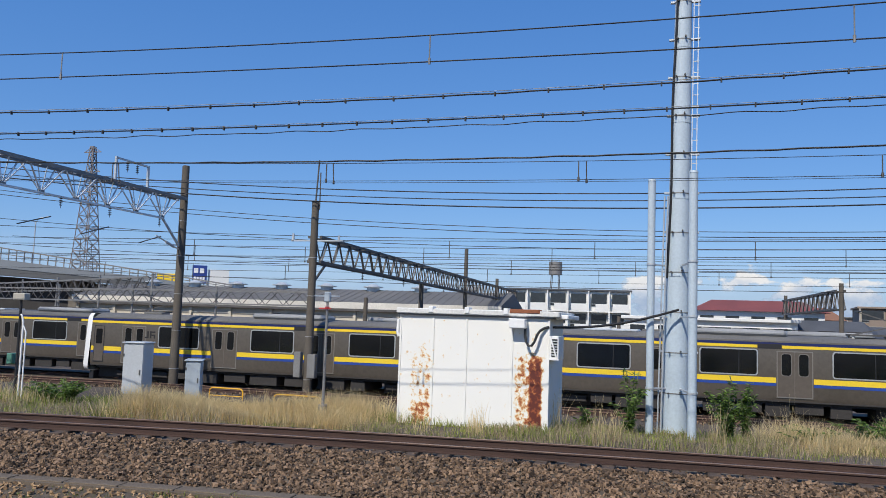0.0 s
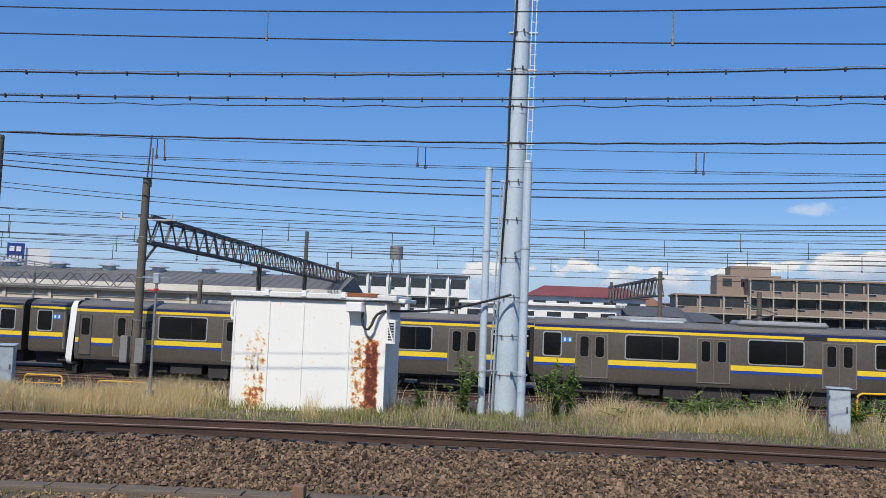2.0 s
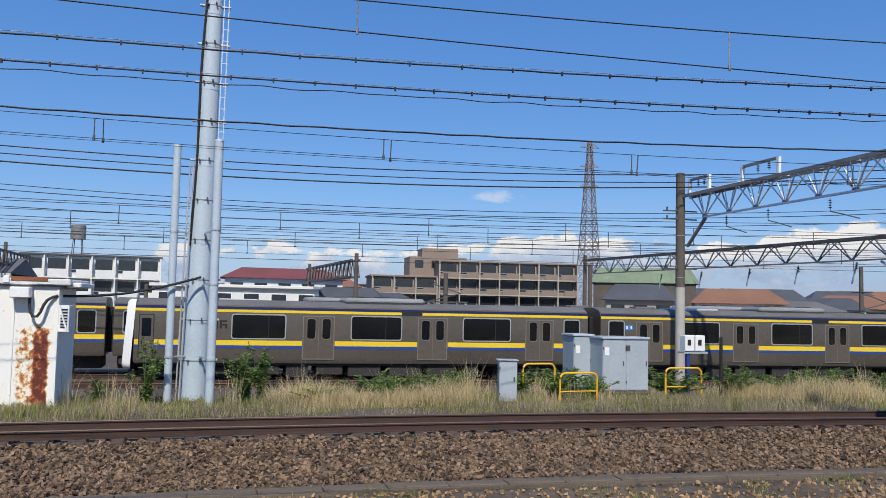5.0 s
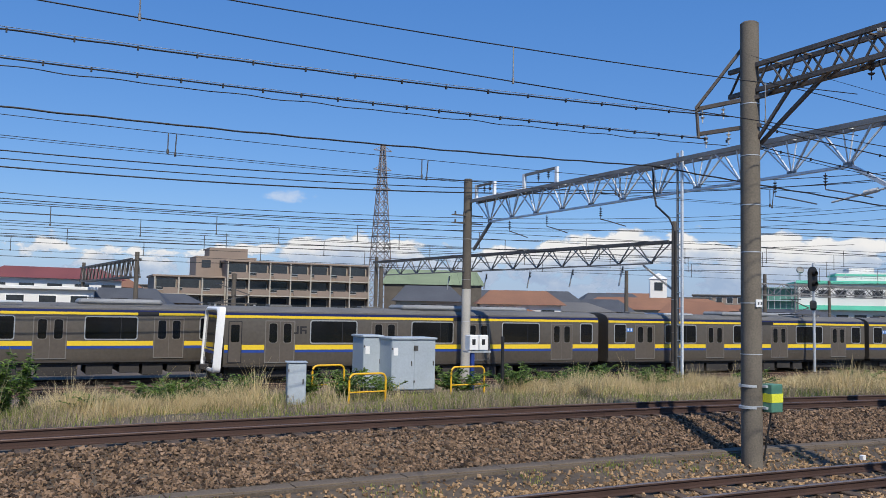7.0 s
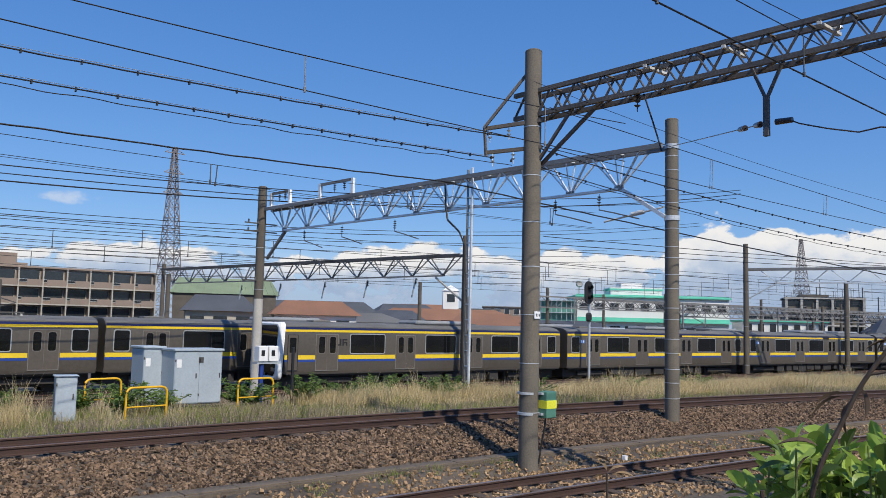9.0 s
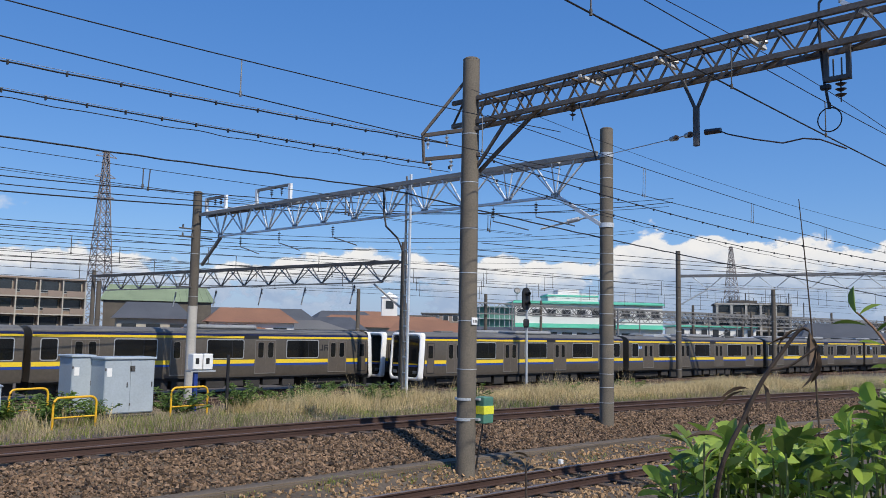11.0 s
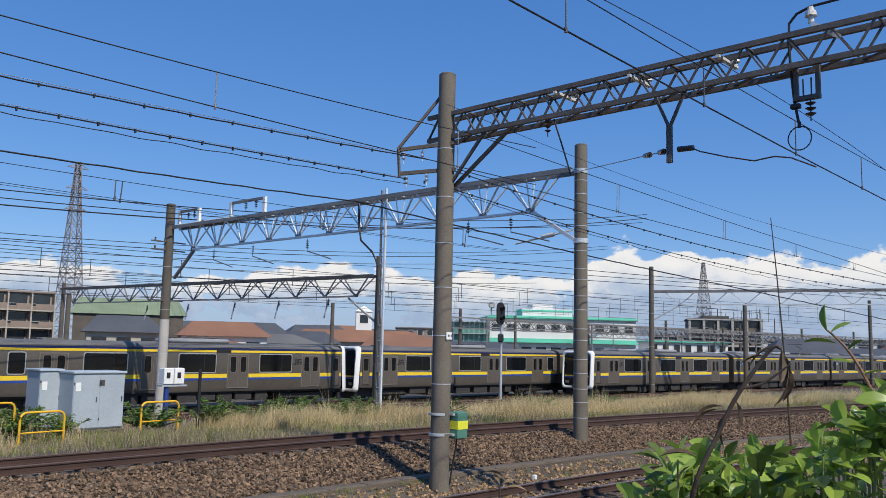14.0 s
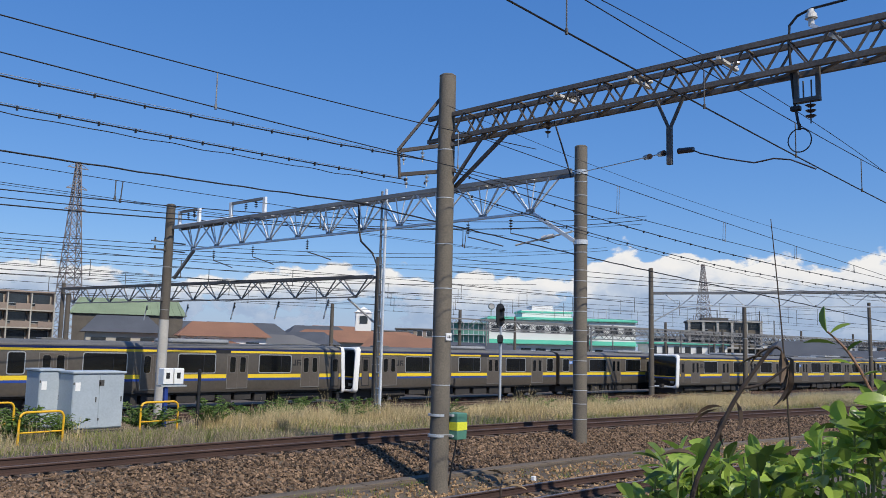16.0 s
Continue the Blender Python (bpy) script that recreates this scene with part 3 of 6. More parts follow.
part("post_insulator", Geo().cyl((14.2, 4.39, 7.78), (14.2, 4.39, 7.90), 0.05, n=10).cyl((14.2, 4.39, 7.90), (14.2, 4.39, 7.98), 0.10, 0.085, 14).cyl((14.2, 4.39, 7.98), (14.2, 4.39, 8.06), 0.07, 0.05, 14), PORCELAIN, girder_n)
part("hanger", Geo().beam((14.2, 7.25, 7.05), (14.2, 6.97, 6.4), 0.05).beam((14.2, 6.65, 7.05), (14.2, 6.97, 6.4), 0.05).box(14.16, 6.92, 5.74, 14.24, 7.02, 6.45, 0.005), DARK_STEEL, girder_n)
part("hanger", Geo().beam((14.2, 4.66, 7.05), (14.2, 4.66, 6.5), 0.07).beam((14.2, 4.31, 7.05), (14.2, 4.31, 6.5), 0.07).box(14.14, 4.28, 6.48, 14.26, 4.7, 6.55).cyl((14.2, 4.55, 6.52), (14.2, 4.55, 6.85), 0.014, n=6).cyl((14.2, 4.42, 6.52), (14.2, 4.42, 6.85), 0.014, n=6), DARK_STEEL, girder_n)
part("insulator", insulator((14.2, 4.44, 6.50), 3, 0.09), PORC_BROWN, girder_n)
part("insulator", insulator((14.2, 9.7, 7.05), 3, 0.07), PORC_BROWN, girder_n)
part("tension_insulator", Geo().cyl((14.2, 6.97, 5.98), (21.6, 13.6, 7.7), 0.012, n=6).cyl((15.3, 7.96, 6.236), (15.6, 8.23, 6.305), 0.06, 0.05, 10).cyl((14.5, 7.24, 6.05), (14.75, 7.46, 6.108), 0.06, 0.05, 10).cyl((14.2, 6.8, 5.97), (14.2, 6.5, 5.96), 0.055, 0.05, 10).tube([(14.2, 6.5, 5.94), (14.2, 6.37, 5.87), (14.2, 5.9, 5.71), (14.2, 5.4, 5.57), (14.2, 5.06, 5.6), (14.2, 4.78, 5.54), (14.2, 4.38, 5.33)], 0.014, 6), PORC_BROWN, girder_n)
loop_pts = [(14.2, 3.2, 8.14), (14.2, 3.9, 8.08), (14.2, 4.39, 8.07), (14.2, 4.62, 8.0), (14.2, 4.75, 7.86), (14.2, 4.77, 7.6), (14.2, 4.74, 7.0), (14.2, 4.70, 6.5), (14.2, 4.64, 6.12)]
part("jumper_cable", Geo().tube(loop_pts, 0.024, 8), CABLE, girder_n)
part("jumper_clamp", Geo().box(14.15, 4.6, 6.36, 14.25, 4.76, 6.44, 0.01).cyl((14.2, 4.63, 6.13), (14.2, 4.63, 6.03), 0.03, n=8), BLACK, girder_n)
part("jumper_loop", Geo().tube([(14.2, 4.63 + 0.19 * math.sin(a), 5.85 + 0.2 * math.cos(a)) for a in [2 * math.pi * i / 20 for i in range(21)]], 0.011, 8), CABLE, girder_n)
part("jumper_cable", Geo().tube([(14.2, 9.55, 7.0), (14.25, 9.4, 6.5), (14.4, 9.35, 6.1), (14.3, 9.2, 5.8)], 0.018, 8), CABLE, girder_n)

# signal box on pole N
sbox = thing("relay_box", "green steel trackside box with a yellow band strapped to a pole", "relay box", (14.28, 12.11, 0))
part("body", Geo().box(-0.13, -0.14, 0.3, 0.2, 0.14, 0.87, 0.015), GREEN_BOX, sbox)
part("band", Geo().box(-0.133, -0.144, 0.5, 0.203, 0.144, 0.68, 0.004), mat("band_yellow", (0.72, 0.72, 0.05), 0.5), sbox, "yellow band")
part("conduit", Geo().tube([(0, 0, 0.3), (0, 0.02, 0.1), (-0.05, 0.05, -0.2), (-0.1, 0.1, -0.7)], 0.02, 8), BLACK, sbox)
for z in (0.36, 0.8):
    part("strap", Geo().cyl((-0.31, 0.26, z), (-0.31, 0.26, z + 0.05), 0.222, n=20).box(-0.2, -0.05, z, 0.12, 0.15, z + 0.05), GALV, sbox)

# gantry D-H across the main tracks
pole_d = concrete_pole("concrete_pole", 21.17, 36.6, -1.7, 8.85, 0.235, 0.21, CONC_DARK, "dark concrete pole with a pale lower part beside the yard", 4)
part("sleeve", Geo().cyl((0, 0, 0), (0, 0, 5.0), 0.24, 0.228, 20), CONC_LIGHT, pole_d, "pale grey lower sleeve", smooth=True)
girder_d = thing("steel_girder", "galvanised steel lattice gantry spanning the main tracks between concrete poles", "gantry")
# sunlit struts and shaded chords are painted as two steel tones
tri_truss(girder_d, (21.45, 36.6, 7.72), (21.6, 13.8, 7.72), 0.5, 1.12, 1.85, GALV_D, GALV_B, 0.10, 0.06, 1.7)
for y in (36.3, 34.6, 32.0, 29.5):
    part("stanchion", Geo().beam((21.5, y, 7.7), (21.5, y, 8.55), 0.16, 0.12), GALV_W, girder_d, "white painted stanchion")
for ya, yb in ((36.3, 34.6), (32.0, 29.5)):
    part("rail_bar", Geo().beam((21.5, ya, 8.5), (21.5, yb, 8.5), 0.11), GALV_D, girder_d)
    for k in (0.45, 0.75):
        part("insulator", insulator((21.5, ya + (yb - ya) * k, 8.46), 3, 0.08), PORC_BROWN, girder_d)
part("top_plank", Geo().box(21.3, 32.0, 7.79, 21.7, 36.3, 7.86, 0.01), GALV_W, girder_d, "white walkway plank")
part("mast", Geo().box(21.36, 21.86, -0.3, 21.44, 21.95, 8.05, 0.01), GALV_B, girder_d, "galvanised support mast")
part("mast", Geo().box(21.38, 22.10, -0.3, 21.45, 22.17, 8.0, 0.01), GALV_D, girder_d, "galvanised support mast")
part("mast_conduit", Geo().tube([(21.34, 22.2, 0.2), (21.34, 22.2, 5.2), (21.36, 22.5, 5.7), (21.4, 23.2, 6.2), (21.42, 23.35, 6.7), (21.42, 23.4, 7.6)], 0.04, 8), CABLE, girder_d, "black cable")
for i in range(14):
    part("mast_tie", Geo().box(21.37, 21.93, 0.2 + i * 0.56, 21.43, 22.12, 0.24 + i * 0.56), GALV, girder_d)
part("knee_brace", Geo().beam((21.5, 36.5, 5.3), (21.5, 34.9, 6.55), 0.12), GALV_D, girder_d)
part("knee_brace", Geo().beam((21.6, 13.85, 5.6), (21.6, 15.45, 6.62), 0.11), GALV_B, girder_d)
part("pole_collar", Geo().cyl((21.8, 13.75, 5.5), (21.8, 13.75, 5.64), 0.225, n=20), GALV_B, girder_d)
part("pole_collar", Geo().cyl((21.8, 13.75, 7.66), (21.8, 13.75, 7.8), 0.212, n=20), GALV, girder_d)
for y in (33.2, 30.2, 26.5, 18.0, 16.2):
    part("insulator", insulator((21.5, y, 6.5), 4, 0.07), PORC_BROWN, girder_d)
    part("steady_arm", Geo().tube([(21.5, y, 6.0), (21.5, y - 0.6, 5.85), (21.5, y - 1.5, 5.6)], 0.022, 6), DARK_STEEL, girder_d)
part("registration_tube", Geo().cyl((21.6, 13.9, 5.9), (21.5, 16.0, 5.6), 0.03, n=8).cyl((21.6, 14.6, 5.82), (21.55, 15.0, 5.76), 0.07, 0.07, 10), PORCELAIN, girder_d)
for k, z in enumerate((7.0, 6.6, 4.2)):
    part("arm", Geo().beam((20.2, 36.5, z), (22.0, 36.5, z), 0.06).cyl((20.4, 36.5, z), (20.4, 36.5, z + 0.18), 0.05, 0.04, 8).cyl((20.9, 36.5, z), (20.9, 36.5, z + 0.18), 0.05, 0.04, 8), DARK_STEEL, pole_d)
for ch in pole_d.children:
    if ch.name.startswith("arm"):
        ch.location = (-21.17, -36.6, 1.7)

# gantry A on the other side, towards the viewer
pole_a = concrete_pole("concrete_pole", -25.03, 36.4, -1.7, 9.73, 0.23, 0.18, CONC_DARK, "dark concrete catenary pole beside the yard", 5)
girder_a = thing("steel_girder", "galvanised steel lattice gantry ending at a dark pole", "gantry")
tri_truss(girder_a, (-25.1, 36.4, 8.05), (-25.6, 12.0, 8.05), 0.5, 1.15, 1.85, GALV_D, GALV_B, 0.10, 0.06, 1.6)
part("end_post", Geo().cyl((-25.6, 11.7, -0.8), (-25.6, 11.7, 8.6), 0.2, 0.17, 20), CONCRETE, girder_a, smooth=True)
part("knee_brace", Geo().beam((-25.05, 36.3, 5.6), (-25.1, 34.8, 6.9), 0.09), GALV, girder_a)
for y in (33.5, 31.2):
    part("stanchion", Geo().beam((-25.1, y, 8.05), (-25.1, y, 9.2), 0.1), GALV, girder_a)
part("rail_bar", Geo().beam((-25.1, 33.5, 9.15), (-25.1, 31.2, 9.15), 0.08), GALV, girder_a)
for y, z in ((32.7, 9.1), (32.0, 9.1), (34.6, 6.9), (31.0, 6.9), (28.0, 6.9)):
    part("insulator", insulator((-25.1, y, z), 4, 0.08), PORC_BROWN, girder_a)
for y in (34.8, 31.0, 27.5):
    part("steady_arm", Geo().tube([(-25.1, y, 6.0), (-25.1, y - 0.7, 5.8), (-25.1, y - 1.7, 5.5)], 0.025, 6), DARK_STEEL, girder_a)
part("registration_tube", Geo().cyl((-25.05, 36.2, 5.5), (-25.1, 34.4, 6.0), 0.035, n=8).cyl((-25.06, 35.8, 5.6), (-25.08, 35.2, 5.77), 0.07, 0.07, 10), PORCELAIN, girder_a)

# gantry B going away across the rear yard
pole_b = concrete_pole("concrete_pole", -17.85, 36.6, -1.7, 7.9, 0.21, 0.17, CONC_DARK, "concrete pole with switch boxes at its foot", 4)
part("top_rod", Geo().cyl((0, 0, 9.5), (0.1, 0, 11.6), 0.04, n=8).cyl((0.22, 0, 9.2), (0.2, 0, 11.0), 0.03, n=8), DARK_STEEL, pole_b)
part("cross_arm", Geo().beam((-1.2, 0, 7.7), (1.5, 0, 7.7), 0.07).cyl((-1.1, 0, 7.7), (-1.1, 0, 8.05), 0.08, 0.05, 10).cyl((1.3, 0, 7.7), (1.3, 0, 7.95), 0.06, 0.05, 10), GALV, pole_b)
part("switch_box", Geo().box(-0.55, -0.45, 1.2, -0.2, -0.15, 2.4, 0.02), GALV_D, pole_b, "grey switch box")
part("switch_box", Geo().box(0.15, -0.45, 1.2, 0.55, -0.15, 2.3, 0.02), GALV_D, pole_b, "grey switch box")
girder_b = thing("steel_girder", "dark steel lattice gantry running back over the yard tracks", "gantry")
truss(girder_b, (-17.9, 36.8, 6.2), (-20.5, 96, 6.2), 0.6, 1.2, 1.6, DARK_STEEL, DARK_STEEL, 0.11, 0.07, single=False)
part("knee_brace", Geo().beam((-17.9, 36.7, 3.9), (-18.0, 38.4, 5.0), 0.09), DARK_STEEL, girder_b)
for y, top in ((56, 5.0), (70, 8.75), (84.7, 7.05), (96, 6.4)):
    x = -17.9 - 2.6 * (y - 36.8) / 59.2
    part("post", Geo().cyl((x, y, -1.7), (x, y, top), 0.2, 0.16, 14), CONC_DARK, girder_b, smooth=True)
for y in (44, 51, 60, 66):
    part("insulator", insulator((-18.3, y, 5.0), 4, 0.09), PORC_BROWN, girder_b)

# gantry G over the rear yard
pole_g = concrete_pole("concrete_pole", 34.6, 36.0, -1.7, 7.54, 0.21, 0.17, CONC_DARK, "dark concrete pole at the yard edge", 4)
girder_g = thing("steel_girder", "dark steel lattice gantry across the rear yard", "gantry")
tri_truss(girder_g, (34.6, 36.2, 6.4), (31.0, 70, 6.4), 0.6, 1.2, 2.5, DARK_STEEL, GALV_D, 0.11, 0.075, 1.6, single=False)
part("post", Geo().cyl((31.0, 70, -1.7), (31.0, 70, 6.9), 0.2, 0.16, 14), CONC_DARK, girder_g, smooth=True)
part("knee_brace", Geo().beam((34.6, 36.1, 3.6), (34.4, 38.4, 5.1), 0.1), CONC_LIGHT, girder_g)
for y in (40, 45, 50, 56, 62):
    part("insulator", insulator((34.2, y, 5.1), 4, 0.1), PORC_BROWN, girder_g)
    part("steady_arm", Geo().beam((34.2, y, 5.1), (34.2, y + 0.4, 3.9), 0.07), GALV, girder_g)
# signal mast with two heads
sig = thing("railway_signal", "black railway signal with hood on a slim pale mast", "signal", (45.6, 35.3, -1.7))
part("mast", Geo().cyl((0, 0, 0), (0, 0, 7.3), 0.09, 0.08, 12), GALV, sig, smooth=True)
head = Geo()
ring = [(0.42 * math.cos(a), 0.42 * math.sin(a) + (0.35 if math.sin(a) > 0 else -0.35)) for a in [2 * math.pi * i / 24 for i in range(24)]]
head.add([(-0.3 + px, -0.2, 6.3 + pz) for px, pz in ring] + [(-0.3 + px, -0.12, 6.3 + pz) for px, pz in ring],
         [tuple(range(24)), tuple(range(47, 23, -1))] + [(i, (i + 1) % 24, 24 + (i + 1) % 24, 24 + i) for i in range(24)])
part("signal_head", head, BLACK, sig)
for z in (6.0, 6.65):
    part("lens_hood", Geo().cyl((-0.3, -0.2, z), (-0.3, -0.45, z), 0.14, 0.15, 12, caps=False), BLACK, sig)
part("lower_head", Geo().box(-0.62, -0.3, 4.35, -0.02, -0.1, 4.95, 0.12), BLACK, sig)

for x, y, top, lab in ((64.0, 33.8, 9.3, "tall concrete pole carrying a far gantry"), (79.5, 32.2, 6.9, "concrete pole in the far yard"), (108.5, 28.9, 8.8, "concrete pole at the end of a far gantry")):
    concrete_pole("concrete_pole", x, y, -1.7, top, 0.24, 0.19, CONC_DARK, lab, 3)
girder_i = thing("steel_girder", "pale steel lattice gantry across the far tracks", "gantry")
tri_truss(girder_i, (64.3, 33.8, 7.25), (72.0, 10.0, 7.25), 0.5, 1.1, 2.6, GALV_D, GALV_B, 0.13, 0.08, 2.2, single=False)
part("knee_brace", Geo().beam((64.1, 33.6, 4.9), (64.9, 31.6, 6.15), 0.12), GALV, girder_i)
part("post", Geo().cyl((72.0, 9.7, -0.8), (72.0, 9.7, 8.6), 0.22, 0.18, 12), CONC_DARK, girder_i)
girder_j = thing("steel_girder", "low grey steel gantry in the far distance", "gantry")
truss(girder_j, (70, 62, 5.6), (190, 44, 5.6), 0.8, 1.2, 3.0, GALV_D, GALV_D, 0.10, 0.07, single=False)
for i in range(7):
    part("post", Geo().cyl((72 + i * 19, 61.7 - i * 2.85, -1.7), (72 + i * 19, 61.7 - i * 2.85, 6.6), 0.22, 0.18, 10), CONC_DARK, girder_j)
for gx, gy, hx, hy, gz in ((92, 74, 205, 60, 6.2), (110, 88, 240, 72, 6.8), (84, 52, 150, 40, 4.8), (-92, 92, -48, 66, 5.6), (-70, 70, -30, 62, 4.4)):
    gg = thing("steel_girder", "thin dark gantry among the far tracks", "gantry", group="far gantries")
    truss(gg, (gx, gy, gz), (hx, hy, gz), 0.8, 1.1, 2.6, GALV_D, DARK_STEEL, 0.10, 0.07, single=False)
    for k in range(5):
        part("post", Geo().cyl((gx + (hx - gx) * k / 4, gy + (hy - gy) * k / 4, -1.8), (gx + (hx - gx) * k / 4, gy + (hy - gy) * k / 4, gz + 0.4), 0.12, 0.10, 10), GALV_D, gg)
girder_k = thing("steel_girder", "small dark gantry far behind the yard", "gantry")
truss(girder_k, (11.0, 75, 6.0), (9.2, 100, 6.0), 0.7, 1.5, 2.0, DARK_STEEL, DARK_STEEL, 0.14, 0.09, single=False)
part("post", Geo().cyl((11.05, 75, -1.7), (11.05, 75, 6.6), 0.22, 0.18, 12), CONC_DARK, girder_k)
part("post", Geo().cyl((9.2, 100, -1.7), (9.2, 100, 6.6), 0.22, 0.18, 12), CONC_DARK, girder_k)
for x, y, h in ((15.5, 60, 4.5), (27.0, 60, 5.5), (50, 58, 6.0), (58, 60, 5.0), (88, 66, 6.5), (96, 60, 5.8), (120, 52, 6.0), (135, 60, 7.0), (-24.5, 60, 4.0), (-7, 78, 3.4)):
    concrete_pole("concrete_pole", x, y, -1.7, h, 0.2, 0.16, CONC_DARK, "thin dark pole in the far yard", 2, group="far yard poles")


def wire(name, u, curve, coef, x0, x1, r, material, label, wave=0.0, clamps=0.0):
    """A line at height coef[0] x^2 + coef[1] x + coef[2], along the tracks."""
    def at(x):
        return Vector((x, u + float(curve(np.float64(x))), coef[0] * x * x + coef[1] * x + coef[2] + wave * math.sin(x * 5.3) * math.sin(x * 0.9 + 1)))
    xs = np.arange(x0, x1 + 0.01, 0.2 if wave else 1.0)
    t = thing(name, label, "overhead wire", group="overhead wires")
    part("strand", Geo().tube([at(x) for x in xs], r, 6), material, t)
    if clamps:
        k = 0
        for x in np.arange(x0, x1, clamps):
            p = at(x)
            part("clamp", Geo().box(p.x - 0.012, p.y - 0.02, p.z - 0.04, p.x + 0.012, p.y + 0.02, p.z + 0.022), BLACK, t)
    return t, at


def droppers(t, a, b, xs, r=0.009, material=GALV_D):
    for x in xs:
        p, q = a(x), b(x)
        part("dropper", Geo().cyl(p, q, r, n=6).cyl((q.x, q.y, q.z - 0.03), (q.x, q.y, q.z + 0.05), r * 2, n=8), material, t)


w1, f1 = wire("messenger_wire", 10.0, bend_yard, (0.00192, 0.0067, 5.935), -24, 14.3, 0.0085, CABLE, "dark messenger wire over a rail track")
w2, f2 = wire("contact_wire", 10.0, bend_yard, (0.00075, -0.0055, 5.558), -24, 14.3, 0.0085, CABLE, "dark contact wire hung below a messenger wire")
droppers(w1, f1, f2, (-20.0, -14.6, -9.24, -3.57, 1.38, 6.48, 11.6))
w3, f3 = wire("feeder_cable", 12.7, bend_yard, (0.00139, 0.0179, 5.956), -28, 13.6, 0.0135, CABLE, "thick black feeder cable with clamps", 0.006, 0.85)
wire("feeder_cable", 12.72, bend_yard, (0.00139, 0.0179, 6.0), -28, 13.6, 0.005, GALV_D, "thin bright wire beside a feeder cable")
wire("feeder_cable", 12.68, bend_yard, (0.00101, 0.0138, 5.585), -28, 13.6, 0.004, GALV_D, "thin bright wire beside a feeder cable")
wire("feeder_cable", 12.7, bend_yard, (0.00101, 0.0138, 5.56), -28, 13.6, 0.012, CABLE, "black feeder cable with clamps", 0.0, 0.62)
wire("feeder_cable", 12.74, bend_yard, (0.00101, 0.0138, 5.46), -28, 13.6, 0.008, CABLE, "wavy black cable bound to a feeder", 0.016)
wire("messenger_wire", 15.0, bend_yard, (0.00124, 0.0097, 5.363), -30, 14.0, 0.0165, CABLE, "twisted dark messenger wire", 0.008)
w6, f6 = wire("contact_wire", 16.3, bend_yard, (0.00067, -0.0033, 5.135), -30, 21.5, 0.0065, WIRE_GREY, "contact wire over the raised track")
w6b, f6b = wire("contact_wire", 16.36, bend_yard, (0.00067, -0.0033, 5.105), -30, 21.5, 0.005, WIRE_GREY, "second contact wire over the raised track")
w6m, f6m = wire("messenger_wire", 16.3, bend_yard, (0.0009, -0.0033, 5.50), -30, 21.5, 0.007, WIRE_GREY, "thin messenger wire over the raised track")
droppers(w6, f6m, f6, np.arange(-29.3, 21, 5.36), 0.012, DARK_STEEL)
droppers(w6b, f6m, f6b, np.arange(-29.15, 21, 5.36), 0.012, DARK_STEEL)
for u, co, r in ((36, (0.00138, 0.0022, 8.0), 0.02), (36.4, (0.0013, 0.001, 7.75), 0.018), (36, (0.00147, 0.0019, 7.37), 0.025), (39.6, (0.00126, -0.0094, 6.55), 0.016), (39.7, (0.00126, -0.0094, 6.8), 0.014), (40.5, (0.0010, 0.002, 6.05), 0.014), (47, (0.0006, 0.0043, 5.6), 0.016), (49, (0.0004, 0.0043, 7.4), 0.016), (51, (0.0005, 0.004, 6.6), 0.016), (55, (0.0003, 0.004, 6.0), 0.018), (58, (0.0003, 0.004, 5.0), 0.018)):
    wire("feeder_wire", u, bend_yard, co, -48, 62, r * 1.25, WIRE_GREY, "thin overhead line above the yard")
yard = []
for u, z in ((39.2, 4.85), (43.5, 4.9), (47.5, 4.6), (52, 4.4)):
    a, fa = wire("contact_wire", u, bend_yard, (0.0, 0.0039, z - 0.55 + 1.2), -48, 120, 0.014, WIRE_GREY, "contact wire above a yard track")
    b, fb = wire("messenger_wire", u, bend_yard, (0.0001, 0.0039, z + 1.45), -48, 120, 0.016, WIRE_GREY, "messenger wire above a yard track")
    droppers(b, fb, fa, np.arange(-44 + u % 7, 115, 7.0), 0.02, DARK_STEEL)
wc1, fc1 = wire("contact_wire", 6.2, bend_yard, (0.0, -0.0223, 6.86), -6, 60, 0.014, CABLE, "dark contact wire passing overhead")
wc2, fc2 = wire("messenger_wire", 7.6, bend_yard, (-0.00364, 0.1275, 7.5), -2, 36, 0.009, CABLE, "thin messenger wire passing overhead")
wc3, fc3 = wire("messenger_wire", 6.2, bend_yard, (0.0004, -0.0223, 7.45), -6, 60, 0.009, CABLE, "thin messenger wire above a contact wire")
droppers(wc1, fc3, fc1, np.arange(5.3, 50, 4.2), 0.012, DARK_STEEL)
# the lines that run on past the concrete poles, along the curve of the near tracks
wire("messenger_wire", 10.5, bend_near, (0.00132, -0.11268, 8.147), 12.0, 60, 0.005, CABLE, "thin messenger wire running on from a concrete pole")
wr2, fr2 = wire("messenger_wire", 11.0, bend_near, (-0.00113, -0.01722, 7.159), 13.0, 36, 0.0085, CABLE, "messenger wire running on from a concrete pole")
wr3, fr3 = wire("contact_wire", 11.02, bend_near, (-0.00056, -0.00956, 6.125), 12.8, 36, 0.0085, CABLE, "contact wire running on along the curve")
droppers(wr2, fr2, fr3, (18.55, 23.6, 27.7, 31.5), 0.007)
droppers(wr2, fr2, fr3, (18.64, 23.72, 27.8, 31.6), 0.007)
wire("feeder_cable", 12.7, bend_near, (0.00117, -0.11242, 7.754), 14.3, 46, 0.013, CABLE, "black feeder cable with clamps past the pole", 0.0, 0.8)
wire("feeder_cable", 12.7, bend_near, (0.00202, -0.1498, 7.685), 14.3, 38, 0.011, CABLE, "black feeder cable with clamps past the pole", 0.0, 0.9)
